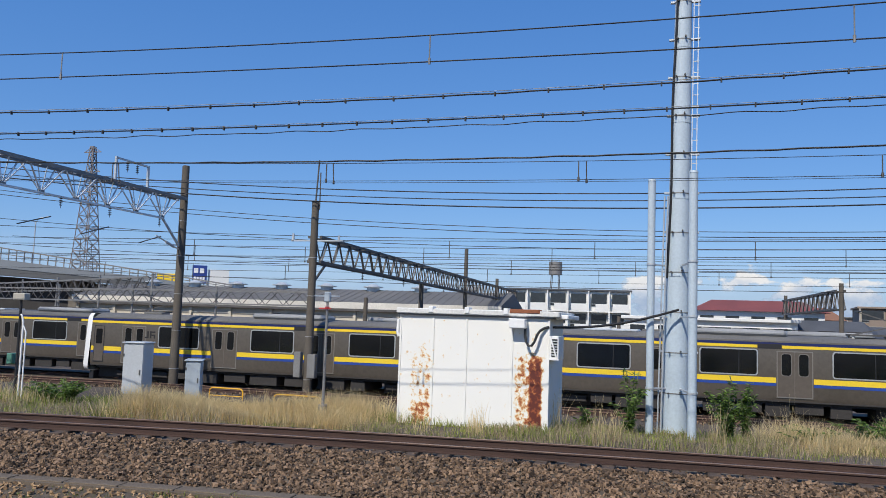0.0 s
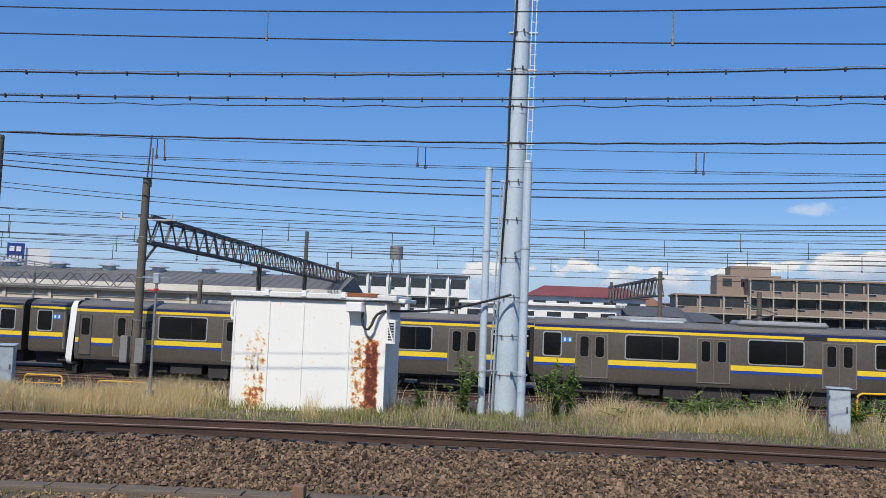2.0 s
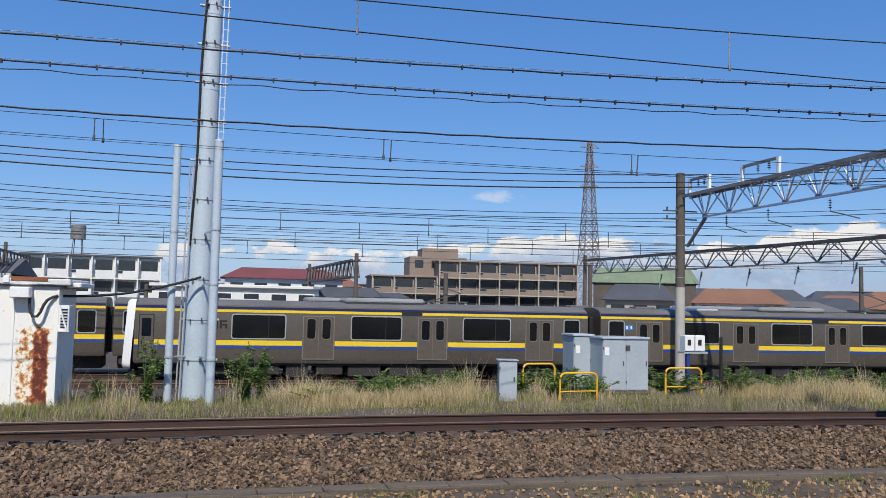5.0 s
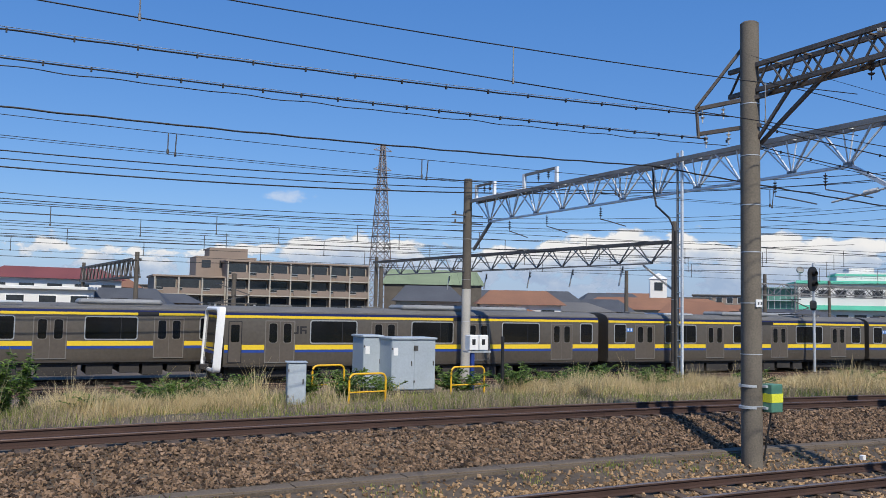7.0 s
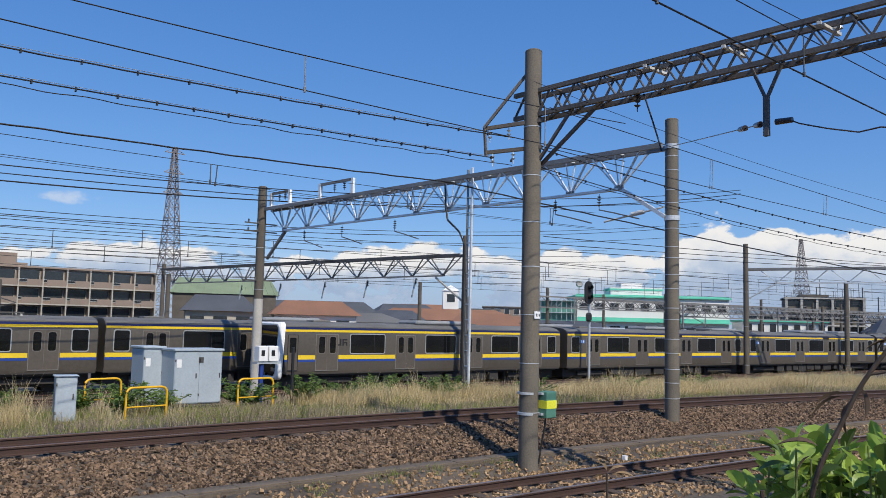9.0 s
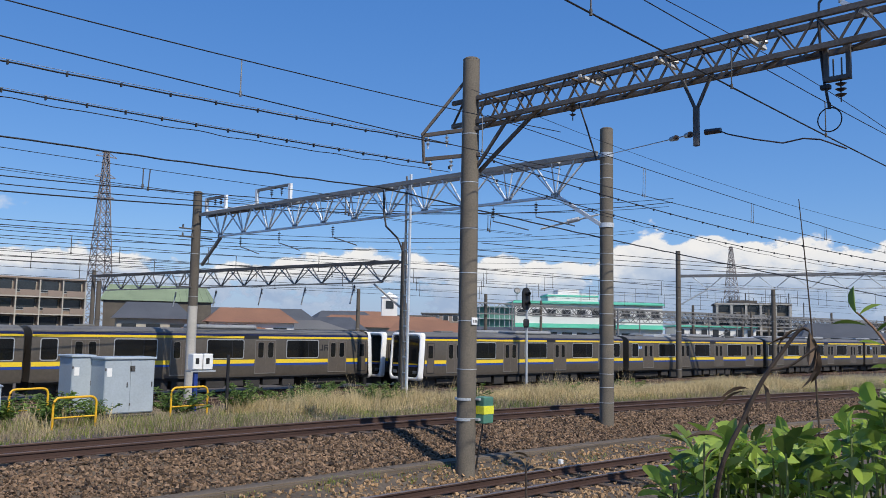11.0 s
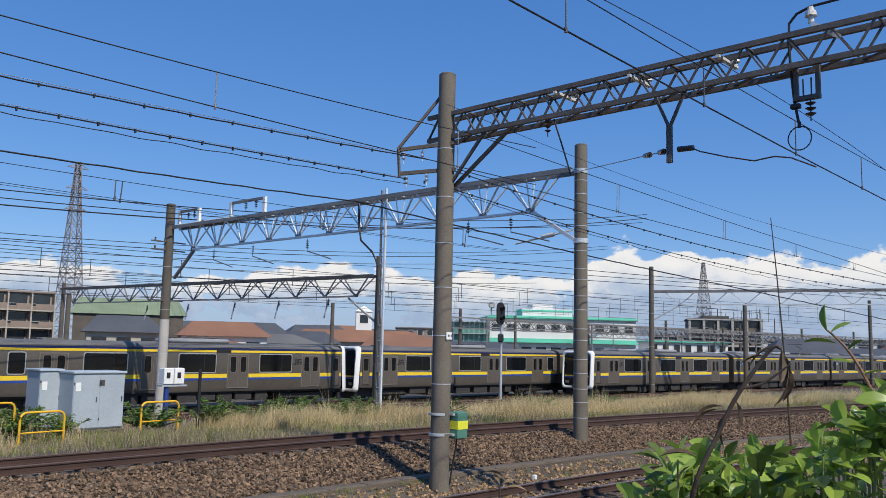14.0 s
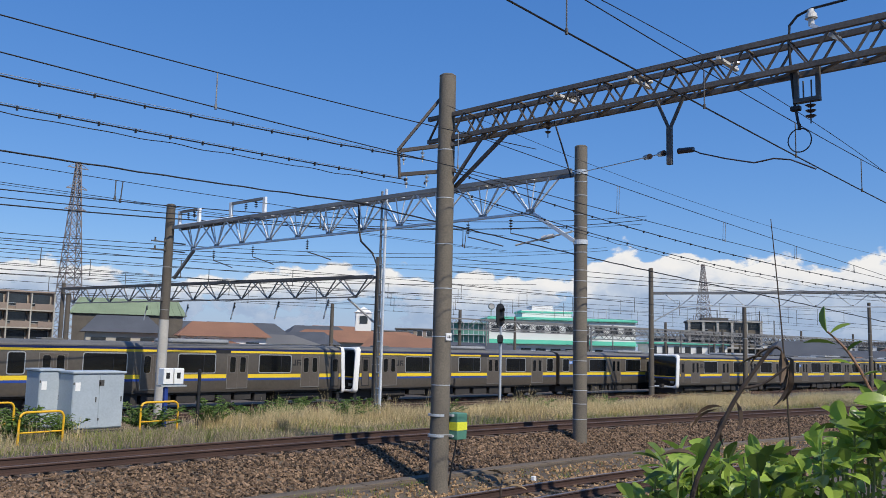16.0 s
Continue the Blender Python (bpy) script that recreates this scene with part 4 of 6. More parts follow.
wire("feeder_cable", 12.75, bend_near, (0.00199, -0.15292, 7.695), 14.3, 38, 0.007, CABLE, "wavy black cable bound to a feeder past the pole", 0.02)
wire("messenger_wire", 15.0, bend_near, (-0.00026, -0.04652, 6.431), 13.6, 48, 0.019, CABLE, "twisted dark messenger wire running on", 0.008)
for u, sl, z in ((16.3, 0.01484, 4.60), (16.4, 0.02169, 4.27), (17.0, 0.02277, 4.126), (18.0, -0.01012, 4.487)):
    wire("contact_wire", u, bend_near, (0.0, sl, z), 18.5, 60, 0.011, WIRE_GREY, "contact wire over the raised track beyond the gantry")

# ---------------------------------------------------------------- steel pole with pipes
mono = thing("steel_monopole", "tall pale blue steel pole banded with bolts and a cable ladder", "pole", (-0.8, 22.4, -0.3))
for i in range(7):
    z0, z1 = i * 2.0, (i + 1) * 2.0
    part("section", Geo().cyl((0, 0, z0), (0, 0, z1 - 0.02), 0.335 - 0.011 * z0, 0.335 - 0.011 * z1, 28), PALE_BLUE, mono, smooth=True)
    part("flange", Geo().cyl((0, 0, z1 - 0.05), (0, 0, z1), 0.345 - 0.011 * z1, 0.345 - 0.011 * z1, 28), PALE_BLUE, mono)
for i in range(12):
    z = 1.0 + i * 1.02
    r = 0.335 - 0.011 * z
    part("step_bolt", Geo().cyl((-r * 0.5, -r * 0.85, z), (-r * 0.5 - 0.02, -r * 0.85 - 0.1, z), 0.022, n=8), DARK_STEEL, mono)
    part("step_bolt", Geo().cyl((r * 0.35, -r * 0.9, z + 0.04), (r * 0.35, -r * 0.9 - 0.12, z + 0.04), 0.022, n=8), DARK_STEEL, mono)
    part("strap_band", Geo().cyl((0, 0, z - 0.012), (0, 0, z + 0.012), r + 0.008, n=24), GALV_D, mono)
    part("bracket", Geo().box(-r - 0.12, -0.05, z, r + 0.22, 0.05, z + 0.05, 0.006), GALV, mono)
part("cable", Geo().tube([(-0.30 + 0.02 * math.sin(z * 1.3) + 0.012 * z, -0.2, z) for z in np.arange(3.9, 14, 0.4)], 0.03, 8), CABLE, mono, "black cable")
for s in (0.30, 0.42):
    part("ladder_rail", Geo().beam((s, -0.05, 0.8), (s - 0.04, -0.05, 14.0), 0.025), GALV, mono)
for i in range(44):
    z = 0.9 + i * 0.3
    part("rung", Geo().beam((0.29, -0.05, z), (0.43, -0.05, z), 0.02), GALV, mono)
for s in (-0.36, -0.28):
    part("conduit", Geo().cyl((s - 0.06, -0.3, 0), (s, -0.3, 6.0), 0.02, n=8), GALV, mono)
pl = solo("steel_pipe_post", Geo().cyl((0, 0, 0), (0, 0, 6.35), 0.095, n=20).cyl((0, 0, 6.35), (0, 0, 6.4), 0.105, 0.09, 20), PALE_BLUE, "pale blue steel pipe post beside the big pole", "post", (-1.38, 21.82, -0.3), smooth=True)
pr = solo("steel_pipe_post", Geo().cyl((0, 0, 0), (0, 0, 6.35), 0.105, n=20).cyl((0, 0, 6.35), (0, 0, 6.4), 0.115, 0.1, 20), PALE_BLUE, "pale blue steel pipe post in front of the big pole", "post", (-0.36, 20.75, -0.3), smooth=True)
for z in (1.1, 2.9, 4.2):
    part("clamp", Geo().cyl((0, 0, z), (0, 0, z + 0.05), 0.11, n=16).beam((0, 0, z + 0.02), (0.5, 0.5, z + 0.02), 0.04), GALV, pl)
    part("clamp", Geo().cyl((0, 0, z), (0, 0, z + 0.05), 0.12, n=16).beam((0, 0, z + 0.02), (-0.3, 1.4, z + 0.02), 0.04), GALV, pr)

mono.matrix_world = pose(-0.78, 22.4, -0.3, 0, 0.65, 0)
# ---------------------------------------------------------------- the relay shed
shed = thing("equipment_shed", "white sheet-metal equipment shed with rust-eaten front panels", "shed", (-7.52, 20.38, -0.3), -2.5)
part("wall_panel", Geo().box(0, 0, 0, 3.86, 1.75, 2.75, 0.01), SHED_WHITE, shed)
for x in (0.9, 1.78, 2.95):
    part("seam", Geo().box(x - 0.03, -0.022, 0.02, x + 0.03, 0.0, 2.72, 0.006), SHED_WHITE, shed)
for x in (-0.01, 3.83):
    part("corner_trim", Geo().box(x, -0.02, 0, x + 0.05, 0.04, 2.75, 0.006), SHED_WHITE, shed)
part("roof_slab", Geo().box(-0.08, -0.12, 2.79, 4.12, 1.9, 2.93, 0.02), mat("roof_slab_white", (0.66, 0.66, 0.63), 0.6, 0, 0.15, 3, 0.1), shed)
# dark strip under the slab paints the shade of the overhang
part("roof_lip", Geo().box(-0.04, -0.07, 2.75, 4.0, 1.85, 2.79), mat("lip_shade", (0.14, 0.14, 0.14), 0.7), shed)
for x in (0.8, 1.75, 2.75):
    part("roof_clip", Geo().box(x, -0.15, 2.83, x + 0.12, 0.1, 2.98, 0.01), WHITE, shed)
part("rusty_flashing", Geo().box(2.9, -0.14, 2.87, 3.65, 0.1, 2.965, 0.01), mat("rust_plate", (0.26, 0.09, 0.04), 0.85, 0, 0.4, 5, 0.4), shed, "rusted metal flashing")
part("junction_box", Geo().box(2.93, -0.32, 2.5, 3.33, -0.024, 2.74, 0.02), WHITE, shed, "white junction box")
part("roof_end", Geo().box(3.9, 0.1, 2.75, 4.3, 1.6, 2.86, 0.02), WHITE, shed)
part("drain_pipe", Geo().tube([(-0.02, 0.15, 2.72), (-0.09, 0.1, 2.62), (-0.1, 0.08, 2.3), (-0.06, 0.08, 2.2)], 0.045, 10), WHITE, shed)
part("conduit", Geo().tube([(3.3, -0.12, 2.52), (3.31, -0.16, 2.35), (3.34, -0.19, 2.2), (3.4, -0.2, 2.1), (3.48, -0.2, 2.1), (3.55, -0.19, 2.2), (3.6, -0.17, 2.35), (3.66, -0.12, 2.46), (3.76, -0.06, 2.53), (3.86, -0.02, 2.56)], 0.032, 10), BLACK, shed)
ac = part("wall_vent", Geo().box(3.875, -0.02, 1.78, 4.1, 0.62, 2.35, 0.015), WHITE, shed, "white louvred wall vent")
for i in range(7):
    part("louvre", Geo().box(3.93, -0.035, 1.85 + i * 0.065, 4.07, -0.024, 1.885 + i * 0.065), BLACK, ac)
part("vent_brace", Geo().beam((3.9, -0.06, 2.35), (4.08, -0.06, 1.78), 0.05, 0.03).beam((3.88, -0.06, 1.79), (4.12, -0.06, 1.79), 0.05, 0.03), WHITE, shed)
part("service_cable", Geo().tube([(3.6 + (i / 14) * 3.15, 0.3 + (i / 14) * 1.5, 2.55 + 0.55 * (i / 14) - 0.16 * math.sin(math.pi * i / 14)) for i in range(15)], 0.03, 8), CABLE, shed, "thick black cable")
for x in (0.3, 1.6, 3.0):
    part("footing", Geo().box(x, 0.1, -0.25, x + 0.4, 1.6, 0.0, 0.01), CONCRETE, shed)

# ---------------------------------------------------------------- cabinets and guards


def cabinet(name, x, y, rz, w, d, h, z, label, doors=1, roof=0.05, base=0.12, material=CAB_GREY):
    t = thing(name, label, "cabinet", (x, y, z), rz)
    part("plinth", Geo().box(0.03, 0.03, -0.2, w - 0.03, d - 0.03, base, 0.01), CONCRETE, t)
    part("body", Geo().box(0, 0, base, w, d, h - roof, 0.012), material, t)
    part("roof", Geo().box(-0.04, -0.05, h - roof, w + 0.04, d + 0.05, h, 0.015), material, t)
    for i in range(doors):
        x0, x1 = w * i / doors + 0.015, w * (i + 1) / doors - 0.015
        dr = part("door", Geo().box(x0, -0.016, base + 0.03, x1, -0.001, h - roof - 0.03, 0.004), material, t)
        part("handle", Geo().box(x1 - 0.08, -0.04, h * 0.5, x1 - 0.05, -0.014, h * 0.5 + 0.14, 0.004), DARK_STEEL, dr)
        for k in (0.2, 0.78):
            part("hinge", Geo().box(x0 - 0.012, -0.03, h * k, x0 + 0.02, -0.012, h * k + 0.07), DARK_STEEL, dr)
    return t


cb = cabinet("equipment_cabinet", 10.58, 22.62, 0, 1.46, 0.9, 1.68, -0.27, "wide grey-blue steel equipment cabinet with a flat roof", 2, 0.07)
part("vent", Geo().box(0.72, -0.03, 1.28, 0.86, -0.017, 1.44), DARK_STEEL, cb)
part("side_rail", Geo().box(-0.05, -0.03, 0.0, 1.5, 0.0, 0.06), BLACK, cb)
cb2 = cabinet("equipment_cabinet", 10.05, 23.5, 0, 0.62, 0.85, 1.72, -0.27, "narrow grey-blue steel cabinet beside a wide one", 1, 0.07)
for q in (cb, cb2):
    part("notice", Geo().box(0.06, -0.022, 1.15, 0.2, -0.018, 1.38), WHITE, q, "white paper notice")
cabinet("trackside_cabinet", 6.83, 20.8, -12, 0.47, 0.4, 1.14, -0.28, "small grey-blue steel trackside cabinet", 1, 0.03, 0.05)
tc = cabinet("trackside_cabinet", -15.05, 19.4, 16, 0.55, 0.75, 1.75, -0.27, "tall pale grey steel cabinet with a stepped base", 1, 0.04, 0.35, mat("cabinet_pale", (0.45, 0.475, 0.49), 0.5, 0, 0.08, 3, 0.06))
part("base_step", Geo().box(-0.06, -0.08, 0.3, 0.62, 0.95, 0.36, 0.01), CONCRETE, tc)
cabinet("trackside_cabinet", -13.9, 20.6, 28, 0.42, 0.8, 1.28, -0.27, "grey-blue trackside cabinet among tall grass", 1, 0.04, 0.05)


def guard(x0, y0, x1, y1, z0, h):
    t = thing("guard_rail", "yellow painted steel hoop guard rail", "guard rail", (x0, y0, z0), math.degrees(math.atan2(y1 - y0, x1 - x0)), group="yellow guard rails")
    L = math.hypot(x1 - x0, y1 - y0)
    r = 0.16
    pts = [(0, 0, -0.1), (0, 0, h - r)] + [(r - r * math.cos(a), 0, h - r + r * math.sin(a)) for a in (0.4, 0.8, 1.2, 1.57)]
    pts += [(L - r + r * math.sin(a), 0, h - r + r * math.cos(a)) for a in (0, 0.4, 0.8, 1.2, 1.57)] + [(L, 0, -0.1)]
    part("hoop", Geo().tube(pts, 0.03, 10), GUARD, t, smooth=True)
    part("crossbar", Geo().cyl((0, 0, h * 0.36), (L, 0, h * 0.36), 0.02, n=10), GUARD, t)


guard(8.62, 21.05, 9.74, 21.17, -0.27, 0.76)
guard(8.28, 23.0, 9.3, 23.13, -0.27, 0.86)
guard(12.23, 21.95, 13.44, 22.05, -0.27, 0.83)
guard(12.15, 23.4, 12.3, 24.1, -0.27, 0.8)
guard(-20.2, 32.0, -18.6, 32.0, -1.3, 0.5)
guard(-16.6, 31.0, -14.6, 31.0, -1.32, 0.5)

mb = thing("meter_boxes", "two white meter boxes on short dark posts", "meter box", (14.02, 23.4, -0.3))
part("post", Geo().box(-0.25, 0, 0, -0.13, 0.12, 1.5, 0.01), SIGN_BLUE, mb)
part("post", Geo().box(0.34, -0.9, 0, 0.42, -0.82, 1.75, 0.01), BLACK, mb)
part("shelf", Geo().box(-0.4, -0.05, 1.2, 0.45, 0.3, 1.25), GALV, mb)
for x in (-0.36, 0.0):
    bx = part("meter_case", Geo().box(x, -0.08, 1.27, x + 0.33, 0.25, 1.76, 0.02), WHITE, mb)
    part("meter_window", Geo().box(x + 0.08, -0.092, 1.45, x + 0.2, -0.078, 1.63, 0.004), BLACK, bx)

slim = thing("slim_signal_post", "slim galvanised post with a red band and small heads", "post", (-8.85, 18.78, -0.27))
part("post", Geo().cyl((0, 0, 0), (0, 0, 3.1), 0.036, 0.03, 12), GALV_D, slim, smooth=True)
part("band", Geo().cyl((0, 0, 2.78), (0, 0, 2.84), 0.06, n=12).beam((-0.2, 0, 2.8), (0.1, 0, 2.8), 0.03), RED_PAINT, slim, "red band")
part("head", Geo().box(-0.07, -0.06, 2.95, 0.07, 0.06, 3.2, 0.02), CAB_GREY, slim)
part("arm", Geo().beam((-0.35, 0, 3.1), (0.3, 0, 3.1), 0.03), GALV, slim)
part("foot_box", Geo().box(-0.08, -0.09, 0.15, 0.08, 0.09, 0.5, 0.02), GALV_D, slim)
lp = thing("speaker_post", "thin double post with a pale loudspeaker box on top", "post", (-18.38, 19.2, -0.27))
part("post", Geo().cyl((0, 0, 0), (0, 0, 2.8), 0.035, n=10), BLACK, lp)
part("pipe", Geo().tube([(0.12, 0, 0), (0.12, 0, 2.2), (0.06, 0, 2.35), (0, 0, 2.4)], 0.025, 8), WHITE, lp)
part("pipe", Geo().tube([(0.24, 0, 0), (0.24, 0, 1.9), (0.12, 0, 2.1)], 0.02, 8), WHITE, lp)
part("box", Geo().box(-0.2, -0.12, 2.78, 0.2, 0.12, 2.98, 0.02), BEIGE, lp)
part("small_box", Geo().box(-0.28, -0.1, 1.0, -0.1, 0.1, 1.3, 0.02), GREEN_BOX, lp)
solo("marker_post", Geo().box(-0.09, -0.09, 0, 0.09, 0.09, 0.62, 0.012), RUST_LIGHT, "short weathered concrete marker post with a red top", "marker post", (-3.55, 12.55, -1.0))
solo("marker_post", Geo().box(-0.05, -0.05, 0, 0.05, 0.05, 0.24, 0.01), WHITE, "small white marker peg beside the track", "marker post", (16.9, 11.9, -0.95))

# ---------------------------------------------------------------- trains
CAR, BODY = 21.0, 20.6
SECTION = [(-1.40, 0.95), (-1.475, 1.15), (-1.475, 3.1), (-1.45, 3.28), (-1.36, 3.42), (-1.15, 3.54), (-0.7, 3.63), (0, 3.66), (0.7, 3.63), (1.15, 3.54), (1.36, 3.42), (1.45, 3.28), (1.475, 3.1), (1.475, 1.15), (1.40, 0.95)]


def shell(x0, x1, lo, hi, name, material, parent, grow=0.0):
    pts = SECTION[lo:hi + 1]
    g = Geo()
    m = len(pts)
    vs = [(x, y * (1 + grow), z) for x in (x0, x1) for y, z in pts]
    fs = [(k, k + 1, m + k + 1, m + k) for k in range(m - 1)] + [tuple(range(m)), tuple(range(2 * m - 1, m - 1, -1))]
    if hi - lo == len(SECTION) - 1:
        fs.append((m - 1, 0, m, 2 * m - 1))
    g.add(vs, fs)
    return part(name, g, material, parent, smooth=True)


def rounded(x0, x1, z0, z1, y0, y1, r=0.09):
    """A plate with rounded corners in the side of a car."""
    g = Geo()
    ring = []
    for cx, cz, a0 in ((x1 - r, z1 - r, 0), (x0 + r, z1 - r, 90), (x0 + r, z0 + r, 180), (x1 - r, z0 + r, 270)):
        ring += [(cx + r * math.cos(radians(a0 + a)), cz + r * math.sin(radians(a0 + a))) for a in (0, 30, 60, 90)]
    n = len(ring)
    vs = [(x, y0, z) for x, z in ring] + [(x, y1, z) for x, z in ring]
    return g.add(vs, [tuple(range(n)), tuple(range(2 * n - 1, n - 1, -1))] + [(i, (i + 1) % n, n + (i + 1) % n, n + i) for i in range(n)])


def window(car, xc, w, z0=2.02, z1=3.02, split=True):
    for s in (-1, 1):
        f = part("window_frame", rounded(xc - w / 2 - 0.05, xc + w / 2 + 0.05, z0 - 0.05, z1 + 0.05, s * 1.470, s * 1.482, 0.12), FRAME, car)
        part("pane", rounded(xc - w / 2, xc + w / 2, z0, z1, s * 1.4825, s * 1.4855, 0.09), GLASS, f)
        if split and w > 1.5:
            part("mullion", Geo().box(xc + w * 0.18, s * 1.484 - 0.003, z0, xc + w * 0.18 + 0.03, s * 1.484 + 0.003, z1), BLACK, f)


def door(car, xc):
    for s in (-1, 1):
        d = part("door", Geo().box(xc - 0.70, s * 1.472 - 0.007, 1.10, xc + 0.70, s * 1.472 + 0.007, 3.03), PANE_RIM, car)
        for k in (-1, 1):
            a, b = sorted((xc + k * 0.008, xc + k * 0.66))
            part("leaf", Geo().box(a, s * 1.480 - 0.004, 1.15, b, s * 1.480 + 0.004, 2.99), STEEL_DOOR, d)
            part("pane_frame", rounded(a + 0.13, b - 0.11, 1.99, 2.93, s * 1.4842, s * 1.4855, 0.12), PANE_RIM, d)
            part("pane", rounded(a + 0.155, b - 0.135, 2.02, 2.90, s * 1.4858, s * 1.4875, 0.10), GLASS, d)


def bogie(car, xc):
    b = part("bogie_frame", Geo().box(xc - 1.5, -1.1, 0.42, xc + 1.5, -0.95, 0.72, 0.03).box(xc - 1.5, 0.95, 0.42, xc + 1.5, 1.1, 0.72, 0.03).box(xc - 0.4, -1.0, 0.5, xc + 0.4, 1.0, 0.85, 0.03), UNDER, car)
    for dx in (-1.05, 1.05):
        for s in (-1, 1):
            part("wheel", Geo().cyl((xc + dx, s * 0.53, 0.43), (xc + dx, s * 0.63, 0.43), 0.43, n=20), UNDER, b)


def stripes(car, doors, x0, x1, cab):
    """Waist bands between the doors and the thin band under the roof."""
    edges = [x0] + [e for d in doors for e in (d - 0.72, d + 0.72)] + [x1]
    for a, b in zip(edges[::2], edges[1::2]):
        if b - a < 0.15:
            continue
        for s in (-1, 1):
            part("yellow_band", Geo().box(a, s * 1.477 - 0.003, 1.70, b, s * 1.477 + 0.003, 1.92), YELLOW, car)
            part("blue_band", Geo().box(a, s * 1.477 - 0.003, 1.575, b, s * 1.477 + 0.003, 1.697), BLUE, car)
    for s in (-1, 1):
        part("upper_yellow_band", Geo().box(x0, s * 1.479 - 0.004, 3.13, x1, s * 1.479 + 0.004, 3.25), YELLOW, car)
        part("upper_navy_band", Geo().box(x0, s * 1.468 - 0.012, 3.252, x1, s * 1.468 + 0.012, 3.36), NAVY, car)


def rail_car(label, cab=0, roof_gear=0):
    """cab: -1 driver's end at the start, 1 at the end, 0 none."""
    car = thing("train_car", label, "train car", group="commuter train cars")
    shell(0, BODY, 0, len(SECTION) - 1, "body_shell", STEEL, car)
    part("roof_skin", Geo().sweep([(y * 0.985, z + 0.012) for y, z in SECTION[4:11]], [((0.05, 0, 0), (0, 1, 0)), ((BODY - 0.05, 0, 0), (0, 1, 0))]), ROOF_GREY, car, "grey roof", smooth=True)
    doors = [2.55, 7.75, 12.95, 18.15]
    x0, x1 = 0.02, BODY - 0.02
    for d in doors:
        door(car, d)
    for xc in (5.15, 10.35, 15.55):
        window(car, xc, 2.25)
    if cab != -1:
        window(car, 0.82, 0.75)
    if cab != 1:
        window(car, BODY - 0.82, 0.75)
    stripes(car, doors, x0, x1, cab)
    for s in (-1, 1):
        part("line_display", Geo().box(11.5, s * 1.48 - 0.004, 3.1, 12.45, s * 1.48 + 0.006, 3.3), BLACK, car)
        part("gutter", Geo().box(0.05, s * 1.462 - 0.012, 3.385, BODY - 0.05, s * 1.44 + 0.012, 3.41), ROOF_GREY, car)
        part("sill", Geo().box(0.05, s * 1.44 - 0.02, 0.93, BODY - 0.05, s * 1.44 + 0.02, 0.98), UNDER, car)
    rnd = random.Random(7 + cab + roof_gear)
    x = 4.6
    while x < 14.6:
        w = rnd.uniform(0.7, 1.7)
        part("equipment_box", Geo().box(x, -1.28, rnd.uniform(0.3, 0.45), min(x + w, 15.2), 1.28, 0.95, 0.02), UNDER, car)
        x += w + rnd.uniform(0.1, 0.5)
    # dark blocks added to shut out sunlit ground under the car ends
    for xa, xb in ((0.15, 4.55), (BODY - 4.55, BODY - 0.15)):
        part("draw_gear", Geo().box(xa, -0.9, 0.3, xb, 0.9, 0.95, 0.03), UNDER, car)
    part("floor_frame", Geo().box(0.3, -1.3, 0.82, BODY - 0.3, 1.3, 1.0), UNDER, car)
    bogie(car, 2.9), bogie(car, BODY - 2.9)
    ac = part("air_conditioner", Geo().box(8.9, -0.95, 3.58, 12.7, 0.95, 3.88, 0.12), AC_GREY, car)
    for i in range(3):
        part("fan_grille", Geo().cyl((9.6 + i * 1.2, 0, 3.9), (9.6 + i * 1.2, 0, 3.93), 0.4, n=18), UNDER, ac)
    part("roof_vent", Geo().box(2.3, -0.4, 3.6, 3.4, 0.4, 3.76, 0.04), ROOF_GREY, car)
    if roof_gear:
        pg = part("pantograph", Geo().box(15.2, -0.7, 3.75, 17.4, 0.7, 3.82), DARK_STEEL, car)
        part("arm", Geo().beam((15.4, 0, 3.8), (17.2, 0, 4.25), 0.05).beam((17.2, 0, 4.25), (15.6, 0, 4.75), 0.05).beam((15.6, -0.8, 4.78), (15.6, 0.8, 4.78), 0.05), DARK_STEEL, pg)
        for qx in (15.3, 17.3):
            for s in (-0.6, 0.6):
                part("insulator", Geo().cyl((qx, s, 3.58), (qx, s, 3.78), 0.07, 0.05, 10), PORCELAIN, pg)
        part("duct", Geo().box(4.2, -0.9, 3.58, 6.6, 0.9, 3.72, 0.05), GALV, car)
    for s in (-1, 1):
        if cab == 0:
            for k in (0, 1):
                sg = part("seat_sign", Geo().box(1.26 + k * 0.22, s * 1.479 - 0.003, 2.62, 1.46 + k * 0.22, s * 1.479 + 0.003, 2.84), BLUE_SIGN, car, "small blue sign")
                part("sign_mark", Geo().box(1.33 + k * 0.22, s * 1.479 - 0.005, 2.66, 1.40 + k * 0.22, s * 1.479 + 0.005, 2.81), WHITE, sg)
